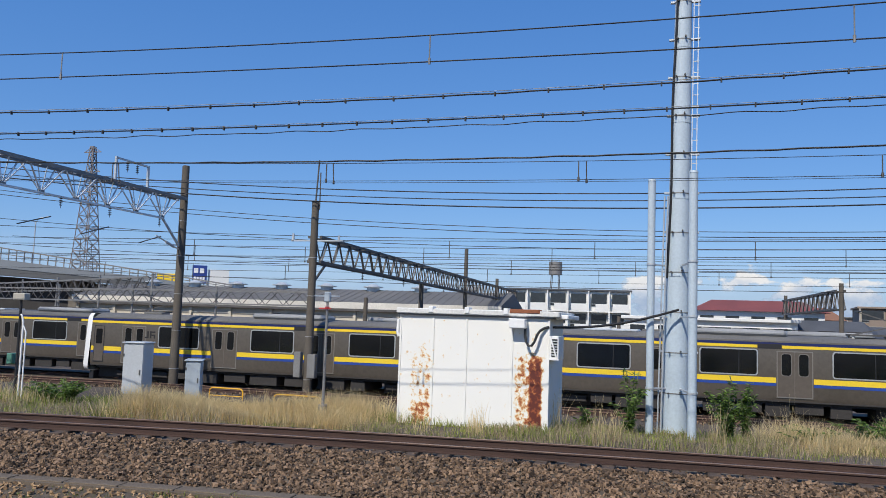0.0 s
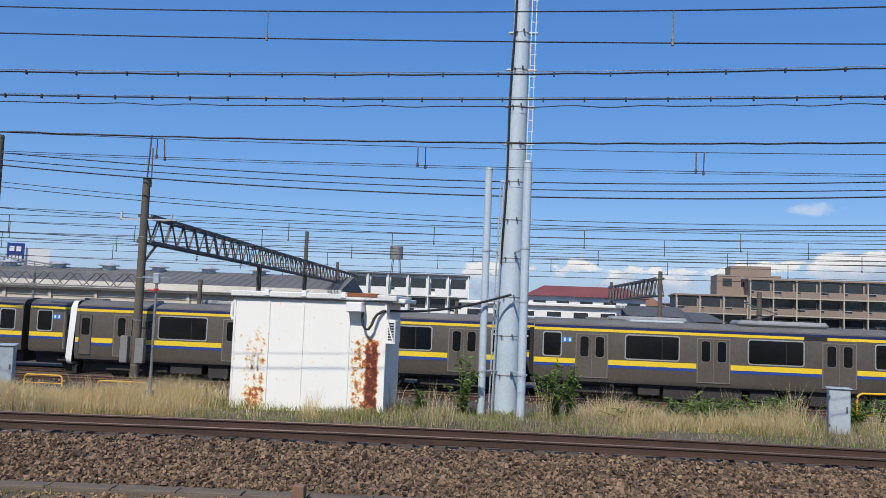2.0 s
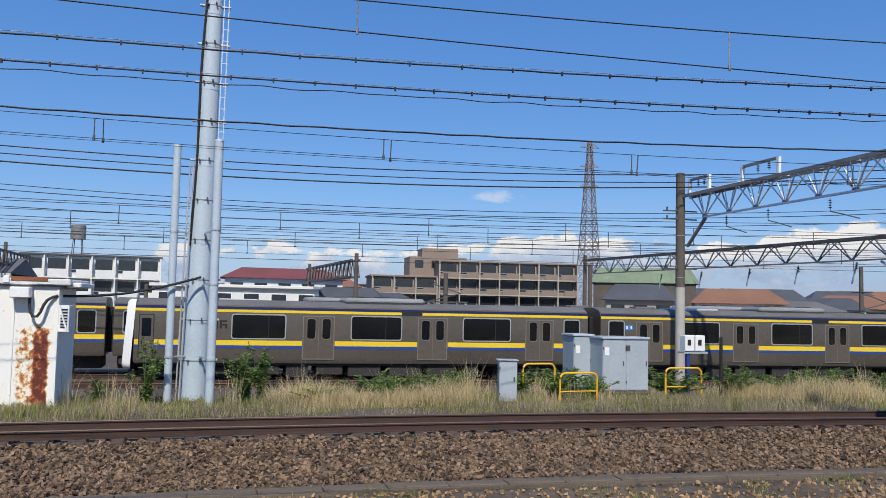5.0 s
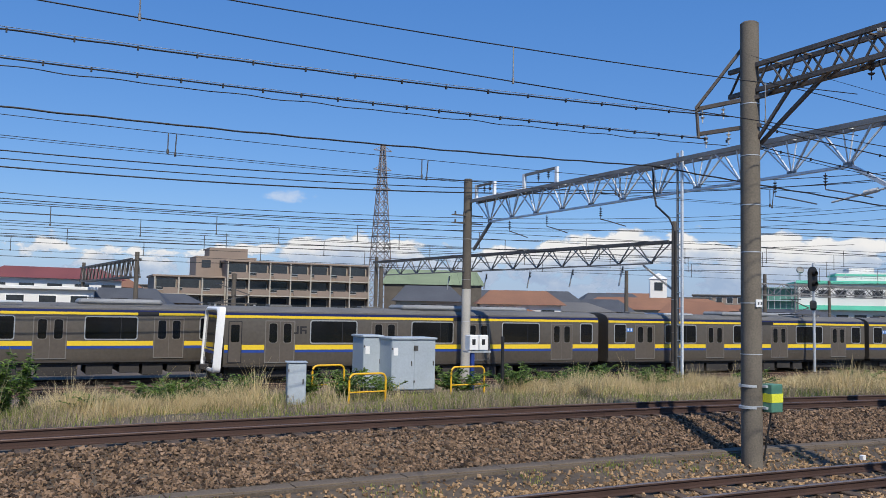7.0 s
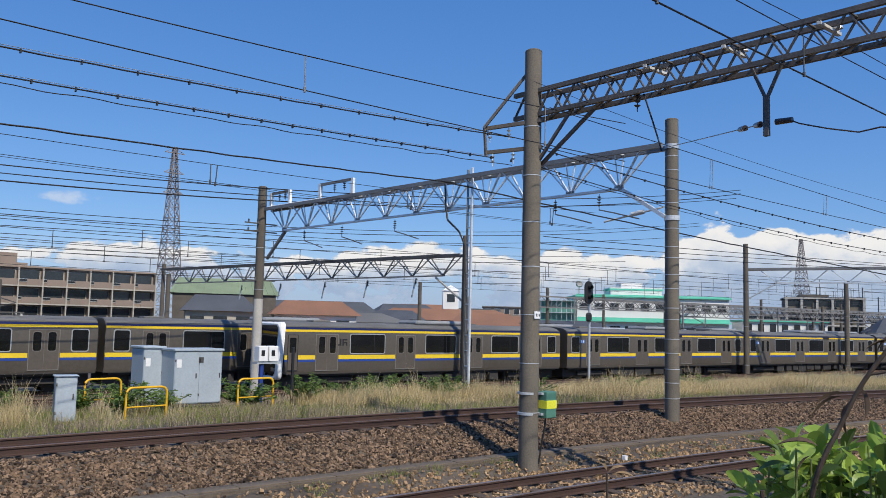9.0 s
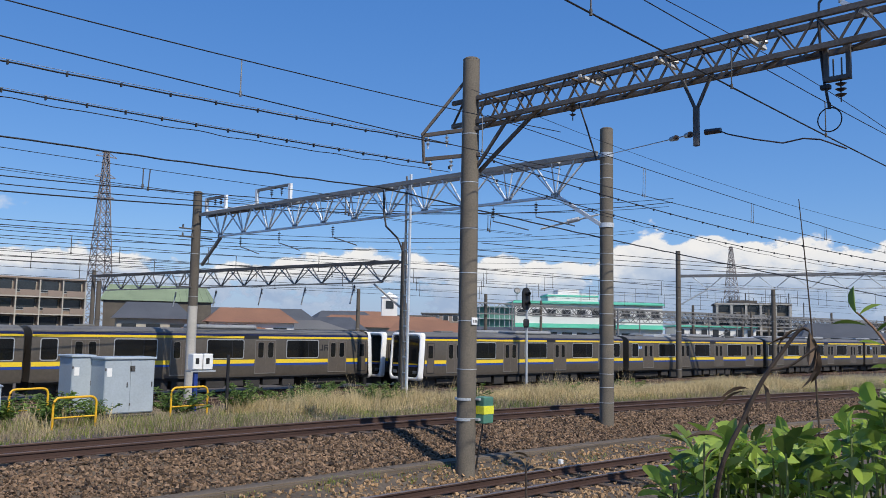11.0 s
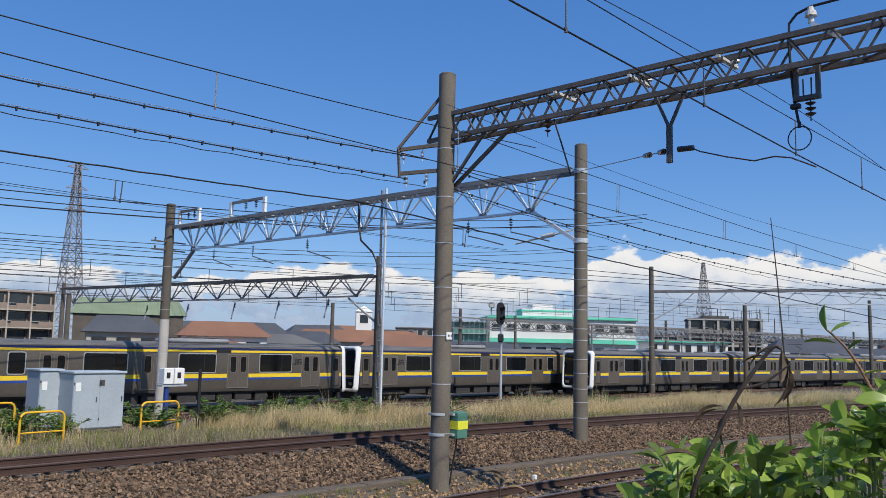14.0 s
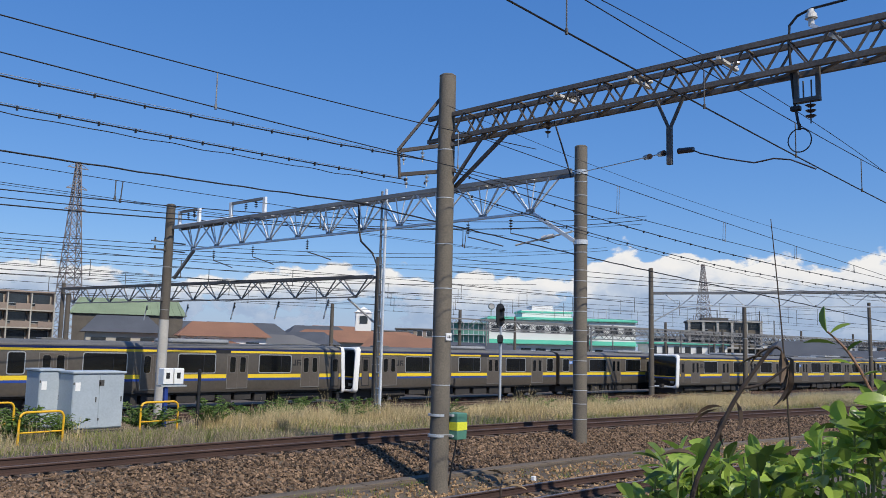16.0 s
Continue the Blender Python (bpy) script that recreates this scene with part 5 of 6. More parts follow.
    if cab:
        def m(v):
            return v if cab == -1 else BODY - v

        def bx(a, b):
            return (min(m(a), m(b)), max(m(a), m(b)))
        a, b = bx(0.18, 0.80)
        for s in (-1, 1):
            cd = part("cab_door", Geo().box(a, s * 1.478 - 0.006, 1.12, b, s * 1.478 + 0.006, 2.98), BLACK, car)
            c, d = bx(0.22, 0.76)
            part("leaf", Geo().box(c, s * 1.483 - 0.004, 1.16, d, s * 1.483 + 0.004, 2.95), STEEL_DOOR, cd)
            c, d = bx(0.30, 0.68)
            part("pane", rounded(c, d, 2.05, 2.82, s * 1.4865, s * 1.489, 0.06), GLASS, cd)
            c, d = bx(3.25, 3.72)
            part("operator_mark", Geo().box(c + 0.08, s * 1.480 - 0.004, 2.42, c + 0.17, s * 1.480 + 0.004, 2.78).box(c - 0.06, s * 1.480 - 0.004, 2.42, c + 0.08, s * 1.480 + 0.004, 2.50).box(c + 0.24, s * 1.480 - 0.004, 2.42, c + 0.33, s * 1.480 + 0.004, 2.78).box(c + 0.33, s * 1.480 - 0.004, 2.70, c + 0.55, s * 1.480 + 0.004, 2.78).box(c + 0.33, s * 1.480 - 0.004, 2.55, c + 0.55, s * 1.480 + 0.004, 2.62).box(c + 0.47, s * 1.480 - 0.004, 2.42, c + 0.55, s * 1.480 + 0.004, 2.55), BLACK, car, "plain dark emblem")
        # moulded white end: a deep rounded surround that leans out at the bottom, round one dark panel
        def oval(w, z0, z1, r):
            o = []
            for cy, cz, a0 in ((w - r, z1 - r, 0), (-w + r, z1 - r, 90), (-w + r, z0 + r, 180), (w - r, z0 + r, 270)):
                o += [(cy + r * math.cos(radians(a0 + a)), cz + r * math.sin(radians(a0 + a))) for a in (0, 22, 45, 68, 90)]
            return o

        def lean(z):
            return 0.26 + 0.16 * (3.55 - z) / 2.9
        rings = [(oval(1.486, 0.66, 3.62, 0.24), 1.0, -0.30), (oval(1.485, 0.67, 3.61, 0.26), 1.0, -0.05), (oval(1.41, 0.75, 3.53, 0.30), 1.0, 0.04), (oval(1.33, 0.84, 3.45, 0.30), 1.0, 0.03), (oval(1.31, 0.86, 3.43, 0.30), 1.0, -0.06)]
        n = len(rings[0][0])
        vs = [(m(-(lean(z) * k + e)), y, z) for ring, k, e in rings for y, z in ring]
        fs = [(r * n + k, r * n + (k + 1) % n, (r + 1) * n + (k + 1) % n, (r + 1) * n + k) for r in range(len(rings) - 1) for k in range(n)]
        part("end_surround", Geo().add(vs, fs), WHITE, car, "white moulded end surround", smooth=True)
        glass = [(m(-(lean(z) - 0.05)), y, z) for y, z in oval(1.32, 0.85, 3.44, 0.30)]
        back = [(m(0.0), y, z) for y, z in oval(1.32, 0.85, 3.44, 0.30)]
        screen = part("windscreen", Geo().add(glass + back, [tuple(range(n)), tuple(range(2 * n - 1, n - 1, -1))] + [(k, (k + 1) % n, n + (k + 1) % n, n + k) for k in range(n)]), GLASS, car, "large dark windscreen panel")
        for z0, z1, mt in ((1.50, 1.62, BLUE), (1.63, 1.70, YELLOW)):
            x0_ = m(-(lean(1.6) - 0.038))
            part("front_line", Geo().add([(x0_, -1.2, z0), (x0_, 1.2, z0), (x0_, 1.2, z1), (x0_, -1.2, z1), (m(-0.1), -1.2, z0), (m(-0.1), 1.2, z0), (m(-0.1), 1.2, z1), (m(-0.1), -1.2, z1)], [(0, 1, 2, 3), (7, 6, 5, 4), (0, 4, 5, 1), (2, 6, 7, 3), (1, 5, 6, 2), (0, 3, 7, 4)]), mt, screen)
        for s in (-1, 1):
            c, d = bx(-0.36, -0.25)
            part("headlight", Geo().box(c, s * 0.95 - 0.18, 1.08, d, s * 0.95 + 0.18, 1.26, 0.01), GALV_D, screen)
        part("skirt", Geo().box(*(lambda p: (p[0], -1.2, 0.2, p[1], 1.2, 0.64))(bx(-0.2, 0.05)), 0.03), BLACK, car)
        part("coupler", Geo().box(*(lambda p: (p[0], -0.15, 0.75, p[1], 0.15, 1.0))(bx(-0.75, -0.2)), 0.03), UNDER, car)
    for end in ([BODY] if cab == -1 else [0.0] if cab == 1 else [0.0, BODY]):
        a, b = (end, end + 0.2) if end else (end - 0.2, end)
        part("gangway", Geo().box(a, -0.55, 1.05, b, 0.55, 3.2, 0.03), BLACK, car)
    return car


def on_track(s, u):
    """Where a car that begins s metres along the yard stands, for its floor to follow the curve."""
    def at(x):
        return Vector((x, u + float(bend_yard(np.float64(x))), -1.43))
    p, q = at(s + 2.9), at(s + BODY - 2.9)
    a = math.degrees(math.atan2(q.y - p.y, q.x - p.x))
    d = (q - p).normalized()
    o = (p + q) / 2 - d * (BODY / 2)
    return pose(o.x, o.y, o.z, 0, 0, a)


LAB = "grey steel commuter train car with yellow-blue stripes"
tail_car = rail_car("grey commuter train driving car with white end and striped sides", -1)
plain_a = rail_car(LAB, 0, 0)
plain_b = rail_car(LAB + " and a pantograph", 0, 1)
head_car = rail_car("parked driving car of a grey commuter train with a white end", 1)
moving = [tail_car, plain_b, plain_a]
for i in (3, 4, 5):
    moving.append(copy_thing(plain_b if i % 3 == 1 else plain_a, Matrix()))
U_B, U_A = 39.2, 43.5
head_car.matrix_world = on_track(15.85, U_A)
for i in range(4):
    copy_thing(plain_b if i % 2 == 0 else plain_a, on_track(15.85 - CAR * (i + 1), U_A))
copy_thing(tail_car, on_track(38.0, U_A))
for i in range(5):
    copy_thing(plain_b if i % 2 else plain_a, on_track(38.0 + CAR * (i + 1), U_A))
TAIL = [(0, -30.63), (1.5, -23.81), (2.0, -21.24), (2.5, -18.62), (5.8, 1.47), (6.5, 5.95), (7.0, 9.32), (7.5, 12.79), (9.0, 23.44), (12.5, 47.64), (14.0, 57.44), (15.0, 63.88), (16.0, 69.78)]
TAIL_FIT = np.polyfit([t for t, _ in TAIL], [s for _, s in TAIL], 4)


def tail_at(t):
    return float(np.polyval(TAIL_FIT, t))

# ---------------------------------------------------------------- buildings and distance


def direction(az, d):
    return d * math.tan(radians(az)), d


def facade(name, label, x, y, rz, w, d, h, wall, floors, bays, balcony=True, z0=-2.0, roof=ROOF_GREY, win=WINDOW_FAR, trim=None, win_h=0.55, win_w=0.6):
    """A block whose near side has a window in each bay of each floor, and balconies with parapets."""
    t = thing(name, label, "building", (x, y, z0), rz)
    part("wall", Geo().box(0, 0, 0, w, d, h), wall, t)
    part("roof", Geo().box(-0.3, -0.5, h, w + 0.3, d + 0.3, h + 0.35, 0.05), roof, t)
    fh, bw = h / floors, w / bays
    for f in range(floors):
        for b in range(bays):
            wx, wz = b * bw + bw * (1 - win_w) / 2, f * fh + fh * (0.9 - win_h)
            wd = part("window", Geo().box(wx, -0.06, wz, wx + bw * win_w, -0.01, wz + fh * win_h), WHITE if trim is None else trim, t)
            part("pane", Geo().box(wx + 0.1, -0.10, wz + 0.08, wx + bw * win_w - 0.1, -0.05, wz + fh * win_h - 0.08), win, wd)
        if balcony:
            bal = part("balcony", Geo().box(0.2, -1.4, f * fh - 0.12, w - 0.2, 0, f * fh + 0.10), trim or wall, t)
            for b in range(bays):
                gap = 0.16 * bw if (b + f) % 2 else 0.34 * bw
                part("parapet", Geo().box(b * bw + gap, -1.38, f * fh + 0.10, (b + 1) * bw - 0.12, -1.26, f * fh + fh * 0.38, 0.02), wall, bal)
                part("railing", Geo().box(b * bw + 0.1, -1.34, f * fh + fh * 0.36, b * bw + gap, -1.30, f * fh + fh * 0.385).box(b * bw + 0.1, -1.34, f * fh + fh * 0.22, b * bw + gap, -1.30, f * fh + fh * 0.24), FRAME, bal)
    if balcony:
        for b in range(bays + 1):
            part("pillar", Geo().box(b * bw - 0.11, -1.42, 0, b * bw + 0.11, -1.2, h), trim or wall, t)
            part("partition", Geo().box(b * bw - 0.06, -1.2, 0, b * bw + 0.06, -0.02, h - 0.05), wall, t)
    return t


# panes enlarged so their dark glass also paints shade in the balcony recesses
apt = facade("apartment_building", "brown tiled apartment building with rows of balconies", 37.6, 151, -4, 26.5, 11, 12.0, BROWN_TILE, 4, 7, True, roof=BROWN_TILE, trim=BEIGE, win_h=0.66, win_w=0.86)
facade("apartment_building", "stepped brown tiled apartment wing", 25.5, 153, -4, 12, 11, 9.0, BROWN_TILE, 3, 3, True, roof=BROWN_TILE, trim=BEIGE, win_h=0.66, win_w=0.86)
st = thing("apartment_building", "upper brown storeys of a stepped apartment block", "building", (33.2, 156, 6.8), -4)
part("wall", Geo().box(0, 0, 0, 11, 8, 4.3).box(2.5, 1, 4.3, 9.5, 7, 6.0), BROWN_TILE, st)
for i in range(3):
    part("window", Geo().box(1 + i * 3.2, -0.06, 2.2, 2.6 + i * 3.2, -0.01, 3.6), WINDOW_FAR, st)
part("antenna", Geo().cyl((6, 4, 6), (6, 4, 9), 0.06, n=6).beam((5.4, 4, 8.6), (6.6, 4, 8.6), 0.05), DARK_STEEL, st)
facade("office_building", "white three-storey block with strip balconies", -33.5, 152, 5, 22, 10, 10.9, WHITE_WALL, 3, 6, True, roof=DARK_ROOF, trim=WHITE_WALL, win_h=0.66, win_w=0.8)
tank = thing("water_tower", "grey rooftop water tank on a steel frame", "water tank", (-25.5, 156, 8.4))
part("tank", Geo().cyl((0, 0, 3.6), (0, 0, 6.0), 1.25, n=20), GALV_D, tank)
for a in range(4):
    c, s = math.cos(a * 1.571 + 0.78), math.sin(a * 1.571 + 0.78)
    part("leg", Geo().beam((1.2 * c, 1.2 * s, 0), (0.9 * c, 0.9 * s, 3.6), 0.12), DARK_STEEL, tank)


def house(x, y, rz, w, d, eave, ridge, roof, wall, label, z0=-2.0, wins=3):
    t = thing("house", label, "house", (x, y, z0), rz)
    part("wall", Geo().box(0, 0, 0, w, d, eave), wall, t)
    g = Geo().add([(-0.6, -0.6, eave), (w + 0.6, -0.6, eave), (w + 0.6, d + 0.6, eave), (-0.6, d + 0.6, eave), (w * 0.14, d / 2, ridge), (w * 0.86, d / 2, ridge)], [(0, 1, 5, 4), (2, 3, 4, 5), (1, 2, 5), (3, 0, 4), (3, 2, 1, 0)])
    part("roof", g, roof, t)
    for i in range(wins):
        part("window", Geo().box(w * (i + 0.5) / wins - 0.8, -0.06, eave - 2.0, w * (i + 0.5) / wins + 0.8, -0.01, eave - 0.6), WINDOW_FAR, t)
    return t


house(-0.5, 110, 0, 15, 9, 7.0, 8.5, RED_ROOF, WHITE_WALL, "white building with a dark red hipped roof", wins=5)
house(8.5, 124, 0, 10, 8, 6.4, 8.2, ORANGE_ROOF, BROWN_TILE, "brown house with a tiled roof")
facade("long_shed", "long low white building with a flat canopy", -8, 96, 0, 18, 6, 5.5, WHITE_WALL, 1, 6, False, roof=WHITE_WALL)
house(76, 122, -25, 16, 9, 5.0, 7.8, DARK_ROOF, WHITE_WALL, "house with a dark slate roof")
house(87, 112, -28, 26, 9, 4.8, 6.9, ORANGE_ROOF, BEIGE, "long house with a terracotta roof", wins=6)
house(64, 120, -20, 11, 8, 5.5, 7.6, DARK_ROOF, BEIGE, "grey-roofed house among others")
house(70, 150, -20, 14, 8, 7.5, 9.6, DARK_ROOF, WHITE_WALL, "pale house with a slate roof")
house(100, 128, -25, 12, 8, 6.0, 8.0, DARK_ROOF, WHITE_WALL, "pale house with a dark roof")
house(112, 138, -30, 13, 8, 6.5, 8.4, ORANGE_ROOF, BEIGE, "house with a faded orange roof")
house(44.5, 94, -24, 8, 7, 5.2, 7.2, DARK_ROOF, BEIGE, "house with a dark slate roof before a green hall")
house(53.5, 89, -28, 10, 7, 5.0, 6.8, ORANGE_ROOF, WHITE_WALL, "white house with a faded terracotta roof")
house(18, 128, 0, 10, 8, 4.4, 5.8, DARK_ROOF, BROWN_TILE, "low house with a dark roof")
tw = thing("clock_tower", "small white tower with a pyramid top", "tower", (101, 111, -2), -40)
part("wall", Geo().box(0, 0, 0, 2.8, 2.8, 10.2), WHITE_WALL, tw)
part("window", Geo().box(0.7, -0.06, 8.2, 2.1, -0.01, 9.6), WINDOW_FAR, tw)
part("roof", Geo().add([(-0.2, -0.2, 10.2), (3, -0.2, 10.2), (3, 3, 10.2), (-0.2, 3, 10.2), (1.4, 1.4, 11.3)], [(0, 1, 4), (1, 2, 4), (2, 3, 4), (3, 0, 4), (3, 2, 1, 0)]), WHITE_WALL, tw)
hall = thing("green_roofed_hall", "hall with a low weathered green sheet roof", "hall", (48.0, 105.9, -2), -27)
part("wall", Geo().box(0.2, 0.3, 0, 13.6, 11.7, 7.6), CONC_DARK, hall)
part("roof", Geo().add([(-0.3, 0, 7.6), (14.1, 0, 7.6), (13.2, 6, 9.9), (0.6, 6, 9.9), (-0.3, 12, 7.6), (14.1, 12, 7.6)], [(0, 1, 2, 3), (3, 2, 5, 4), (0, 3, 4), (1, 5, 2), (0, 4, 5, 1)]), GREEN_HALL, hall)
for i in range(15):
    part("roof_seam", Geo().beam((0.2 + i * 0.95, 0, 7.63), (0.9 + i * 0.86, 6, 9.93), 0.08, 0.06), GREEN_HALL, hall)
rngh = random.Random(4)
for i in range(34):
    az = rngh.choice((rngh.uniform(24, 48), rngh.uniform(60, 76), rngh.uniform(-6, 13), rngh.uniform(24, 48)))
    d = rngh.uniform(95, 190)
    w = rngh.uniform(8, 15)
    e = 2.28 + 1.2 + d * rngh.uniform(-0.004, 0.008)
    house(d * math.sin(radians(az)), d * math.cos(radians(az)), -az + rngh.uniform(-20, 20), w, 8, e, e + rngh.uniform(1.0, 2.0), rngh.choice((DARK_ROOF, DARK_ROOF, DARK_ROOF, ORANGE_ROOF, ORANGE_ROOF, METAL_ROOF)), rngh.choice((BEIGE, WHITE_WALL, BROWN_TILE)), "small house with a hipped roof behind the yard", wins=rngh.randint(2, 4))

school = facade("school_building", "long white school building with green trim", 124, 99.4, -42.7, 28.5, 12, 9.9, WHITE_WALL, 1, 10, False, roof=GREEN_TRIM, trim=FRAME, win_h=0.145, win_w=0.62)
for i in range(10):
    part("window", Geo().box(0.6 + i * 2.85, -0.08, 3.2, 2.5 + i * 2.85, -0.01, 4.6), WINDOW_FAR, school)
part("green_band", Geo().box(0, -0.25, 5.6, 28.5, -0.02, 6.2), GREEN_TRIM, school)
part("canopy", Geo().box(-0.2, -0.9, 5.4, 28.7, -0.25, 5.6), GREEN_TRIM, school)
part("parapet", Geo().box(0, -0.1, 10.25, 28.5, 0.25, 10.45), GREEN_TRIM, school)
part("upper_block", Geo().box(6.8, 2, 10.2, 16.5, 9, 11.9).box(9, 3, 11.9, 13, 8, 12.8), WHITE_WALL, school)
part("upper_trim", Geo().box(6.6, 1.9, 11.4, 16.7, 9.1, 11.7), GREEN_TRIM, school)
for i in range(12):
    part("roof_railing", Geo().cyl((0.4 + i * 2.5, 0.4, 10.7), (0.4 + i * 2.5, 0.4, 12.0), 0.05, n=6).beam((0.4 + i * 2.5, 0.4, 12.0), (min(2.9 + i * 2.5, 28.4), 0.4, 12.0), 0.06), GALV, school)
part("rooftop_dish", Geo().cyl((1.0, 3, 10.3), (1.0, 3, 12.2), 0.08, n=8).cyl((1.0, 2.8, 12.4), (1.0, 2.6, 12.45), 0.65, 0.5, 16), GALV_D, school, "grey dish aerial")
part("end_frame", Geo().box(-6.5, -0.6, 0, -0.1, 10, 9.2), mat("scaffold_net", (0.10, 0.24, 0.19), 0.8, 0, 0.3, 2, 0.1, 0.5), school, "green netted scaffold")
for i in range(8):
    part("scaffold_pole", Geo().cyl((-6.7 + i * 0.95, -1.3, 0), (-6.7 + i * 0.95, -1.3, 9.8), 0.05, n=6), GALV, school)
for i in range(4):
    part("scaffold_deck", Geo().box(-6.9, -1.6, 2.4 + i * 2.2, 0, -0.7, 2.5 + i * 2.2), GALV, school)
facade("school_building", "low white annex with a green band", 147, 78.5, -50, 15, 10, 6.0, WHITE_WALL, 2, 7, False, roof=GREEN_TRIM, trim=WHITE_WALL)
con = facade("unfinished_building", "grey concrete building frame under construction", 180, 86, -60, 15, 12, 11.6, CONCRETE, 4, 5, True, roof=DARK_ROOF, trim=CONC_LIGHT, win_h=0.7, win_w=0.85)
for i in range(7):
    part("scaffold_pole", Geo().cyl((i * 3, -1.8, 0), (i * 3, -1.8, 12 + (i * 7 % 3)), 0.12, n=6), DARK_STEEL, con)
part("upper_frame", Geo().box(3, 3, 11.6, 9, 9, 12.6), CONC_DARK, con)
for f in range(5):
    part("slab", Geo().box(-0.6, -2.3, f * 2.9 - 0.16, 15.6, -1.45, f * 2.9 + 0.16), CONC_LIGHT, con)
for i in range(6):
    part("column", Geo().box(-0.3 + i * 3.06, -2.2, 0, 0.2 + i * 3.06, -1.75, 11.6), CONC_LIGHT, con)
for i in range(9):
    part("starter_bar", Geo().cyl((1 + i * 1.7, -1.0, 11.9), (1 + i * 1.7, -1.0, 13.0 + (i * 5 % 4) * 0.3), 0.06, n=5), DARK_STEEL, con)
for i, (az, d, w, h) in enumerate(((31, 230, 22, 9), (40, 240, 26, 8.5), (45, 250, 20, 9.5), (62, 260, 30, 9), (69, 270, 34, 8), (73, 300, 40, 9), (-1, 260, 30, 8), (-17, 200, 24, 8.5), (6, 240, 22, 9))):
    r = math.hypot(1, math.tan(radians(az)))
    facade("distant_building", "pale flat-roofed building in the distance", d * math.sin(radians(az)), d * math.cos(radians(az)), -az, w, 10, h, (BEIGE, WHITE_WALL, BROWN_TILE)[i % 3], 3, 7, False)

# station hall with a corrugated roof, on the other side of the yard
HALL_WALL = mat("hall_wall_beige", (0.52, 0.47, 0.38), 0.85, 0, 0.16, 2, 0.1, 0.25)
sh = thing("long_hall", "long low beige hall with a grey corrugated roof and vents", "hall", (-67, 79, -2.0), 3)
part("wall", Geo().box(0, 0, 0, 48, 14, 5.5), HALL_WALL, sh)
part("fascia", Geo().box(-0.4, -0.6, 5.45, 48.4, 0, 6.1), mat("fascia_pale", (0.62, 0.59, 0.52), 0.8, 0, 0.2, 2, 0.1, 0.4), sh)
part("roof", Geo().add([(-0.4, -0.6, 6.1), (48.4, -0.6, 6.1), (48.4, 7, 7.7), (-0.4, 7, 7.7), (-0.4, 14.5, 6.1), (48.4, 14.5, 6.1)], [(0, 1, 2, 3), (3, 2, 5, 4), (0, 3, 4), (1, 5, 2), (0, 4, 5, 1)]), METAL_ROOF, sh)
for i in range(54):
    part("roof_rib", Geo().beam((i * 0.9, -0.6, 6.11), (i * 0.9, 7, 7.71), 0.08, 0.05), METAL_ROOF, sh)
for i in range(8):
    part("roof_vent", Geo().cyl((5.2 + i * 5.5, 6.6, 7.5), (5.2 + i * 5.5, 6.6, 7.95), 0.7, n=14).cyl((5.2 + i * 5.5, 6.6, 7.95), (5.2 + i * 5.5, 6.6, 8.05), 1.1, 1.1, 14).cyl((5.2 + i * 5.5, 6.6, 8.05), (5.2 + i * 5.5, 6.6, 8.3), 0.8, 0.35, 14), GALV, sh)
for z in (3.6, 4.1, 4.6):
    part("wall_rail", Geo().box(0, -0.12, z, 48, -0.005, z + 0.1), CONC_LIGHT, sh)
for i in range(11):
    part("pillar", Geo().box(i * 4.7, -0.25, 0, i * 4.7 + 0.3, 0.0, 5.2), HALL_WALL, sh)
# dark strip paints the shadow that the fascia casts on the wall
part("dark_rail", Geo().box(-0.2, -0.62, 5.2, 48.2, -0.02, 5.44), DARK_STEEL, sh)

# elevated road
# the dark girder tone holds the shade on the deck's side
ROAD_SIDE = mat("road_girder_shaded", (0.085, 0.09, 0.095), 0.8, 0, 0.15, 2, 0.1, 0.1)
er = thing("elevated_road", "grey concrete elevated road with a railing", "road bridge", (-150, 108, 0), 3.5)
def ramp_wall(y0, y1, top, bot, length=84):
    (ta, tb), (ba, bb_) = top, bot
    return Geo().add([(0, y0, ba), (length, y0, bb_), (length, y0, tb), (0, y0, ta), (0, y1, ba), (length, y1, bb_), (length, y1, tb), (0, y1, ta)], [(0, 1, 2, 3), (7, 6, 5, 4), (3, 2, 6, 7), (0, 4, 5, 1), (0, 3, 7, 4), (1, 5, 6, 2)])


part("deck", ramp_wall(0, 9, (13.6, 6.2), (9.45, 5.8)), ROAD_SIDE, er)
part("parapet", ramp_wall(-0.1, -0.02, (14.0, 6.3), (11.6, 6.0)), mat("parapet_grey", (0.17, 0.19, 0.21), 0.7, 0, 0.15, 2, 0.1, 0.2), er)
part("handrail", Geo().beam((0, 0.2, 17.2), (84, 0.2, 6.75), 0.2).beam((0, 0.2, 15.6), (84, 0.2, 6.5), 0.12), GALV_D, er)
for i in range(56):
    x = i * 1.5
    part("baluster", Geo().beam((x, 0.2, 13.9 - 7.6 * x / 84), (x, 0.2, 17.2 - 10.45 * x / 84), 0.13), GALV_D, er)
for x in (8, 30, 52, 74):
    part("pier", Geo().box(x, 2.5, -2, x + 2, 6.5, 9.4 - 3.6 * x / 84), CONCRETE, er)
# near-black slab added to stand in for the shade below the deck
part("abutment", ramp_wall(3.5, 8, (9.3, 5.6), (-2, -2)), UNDER, er, "dark slab standing in for shade under the road")
part("lamp_post", Geo().tube([(46, 1, 9), (46, 1, 16.5), (46.6, 1, 17.2), (48.6, 1, 17.5)], 0.09, 8), GALV, er)
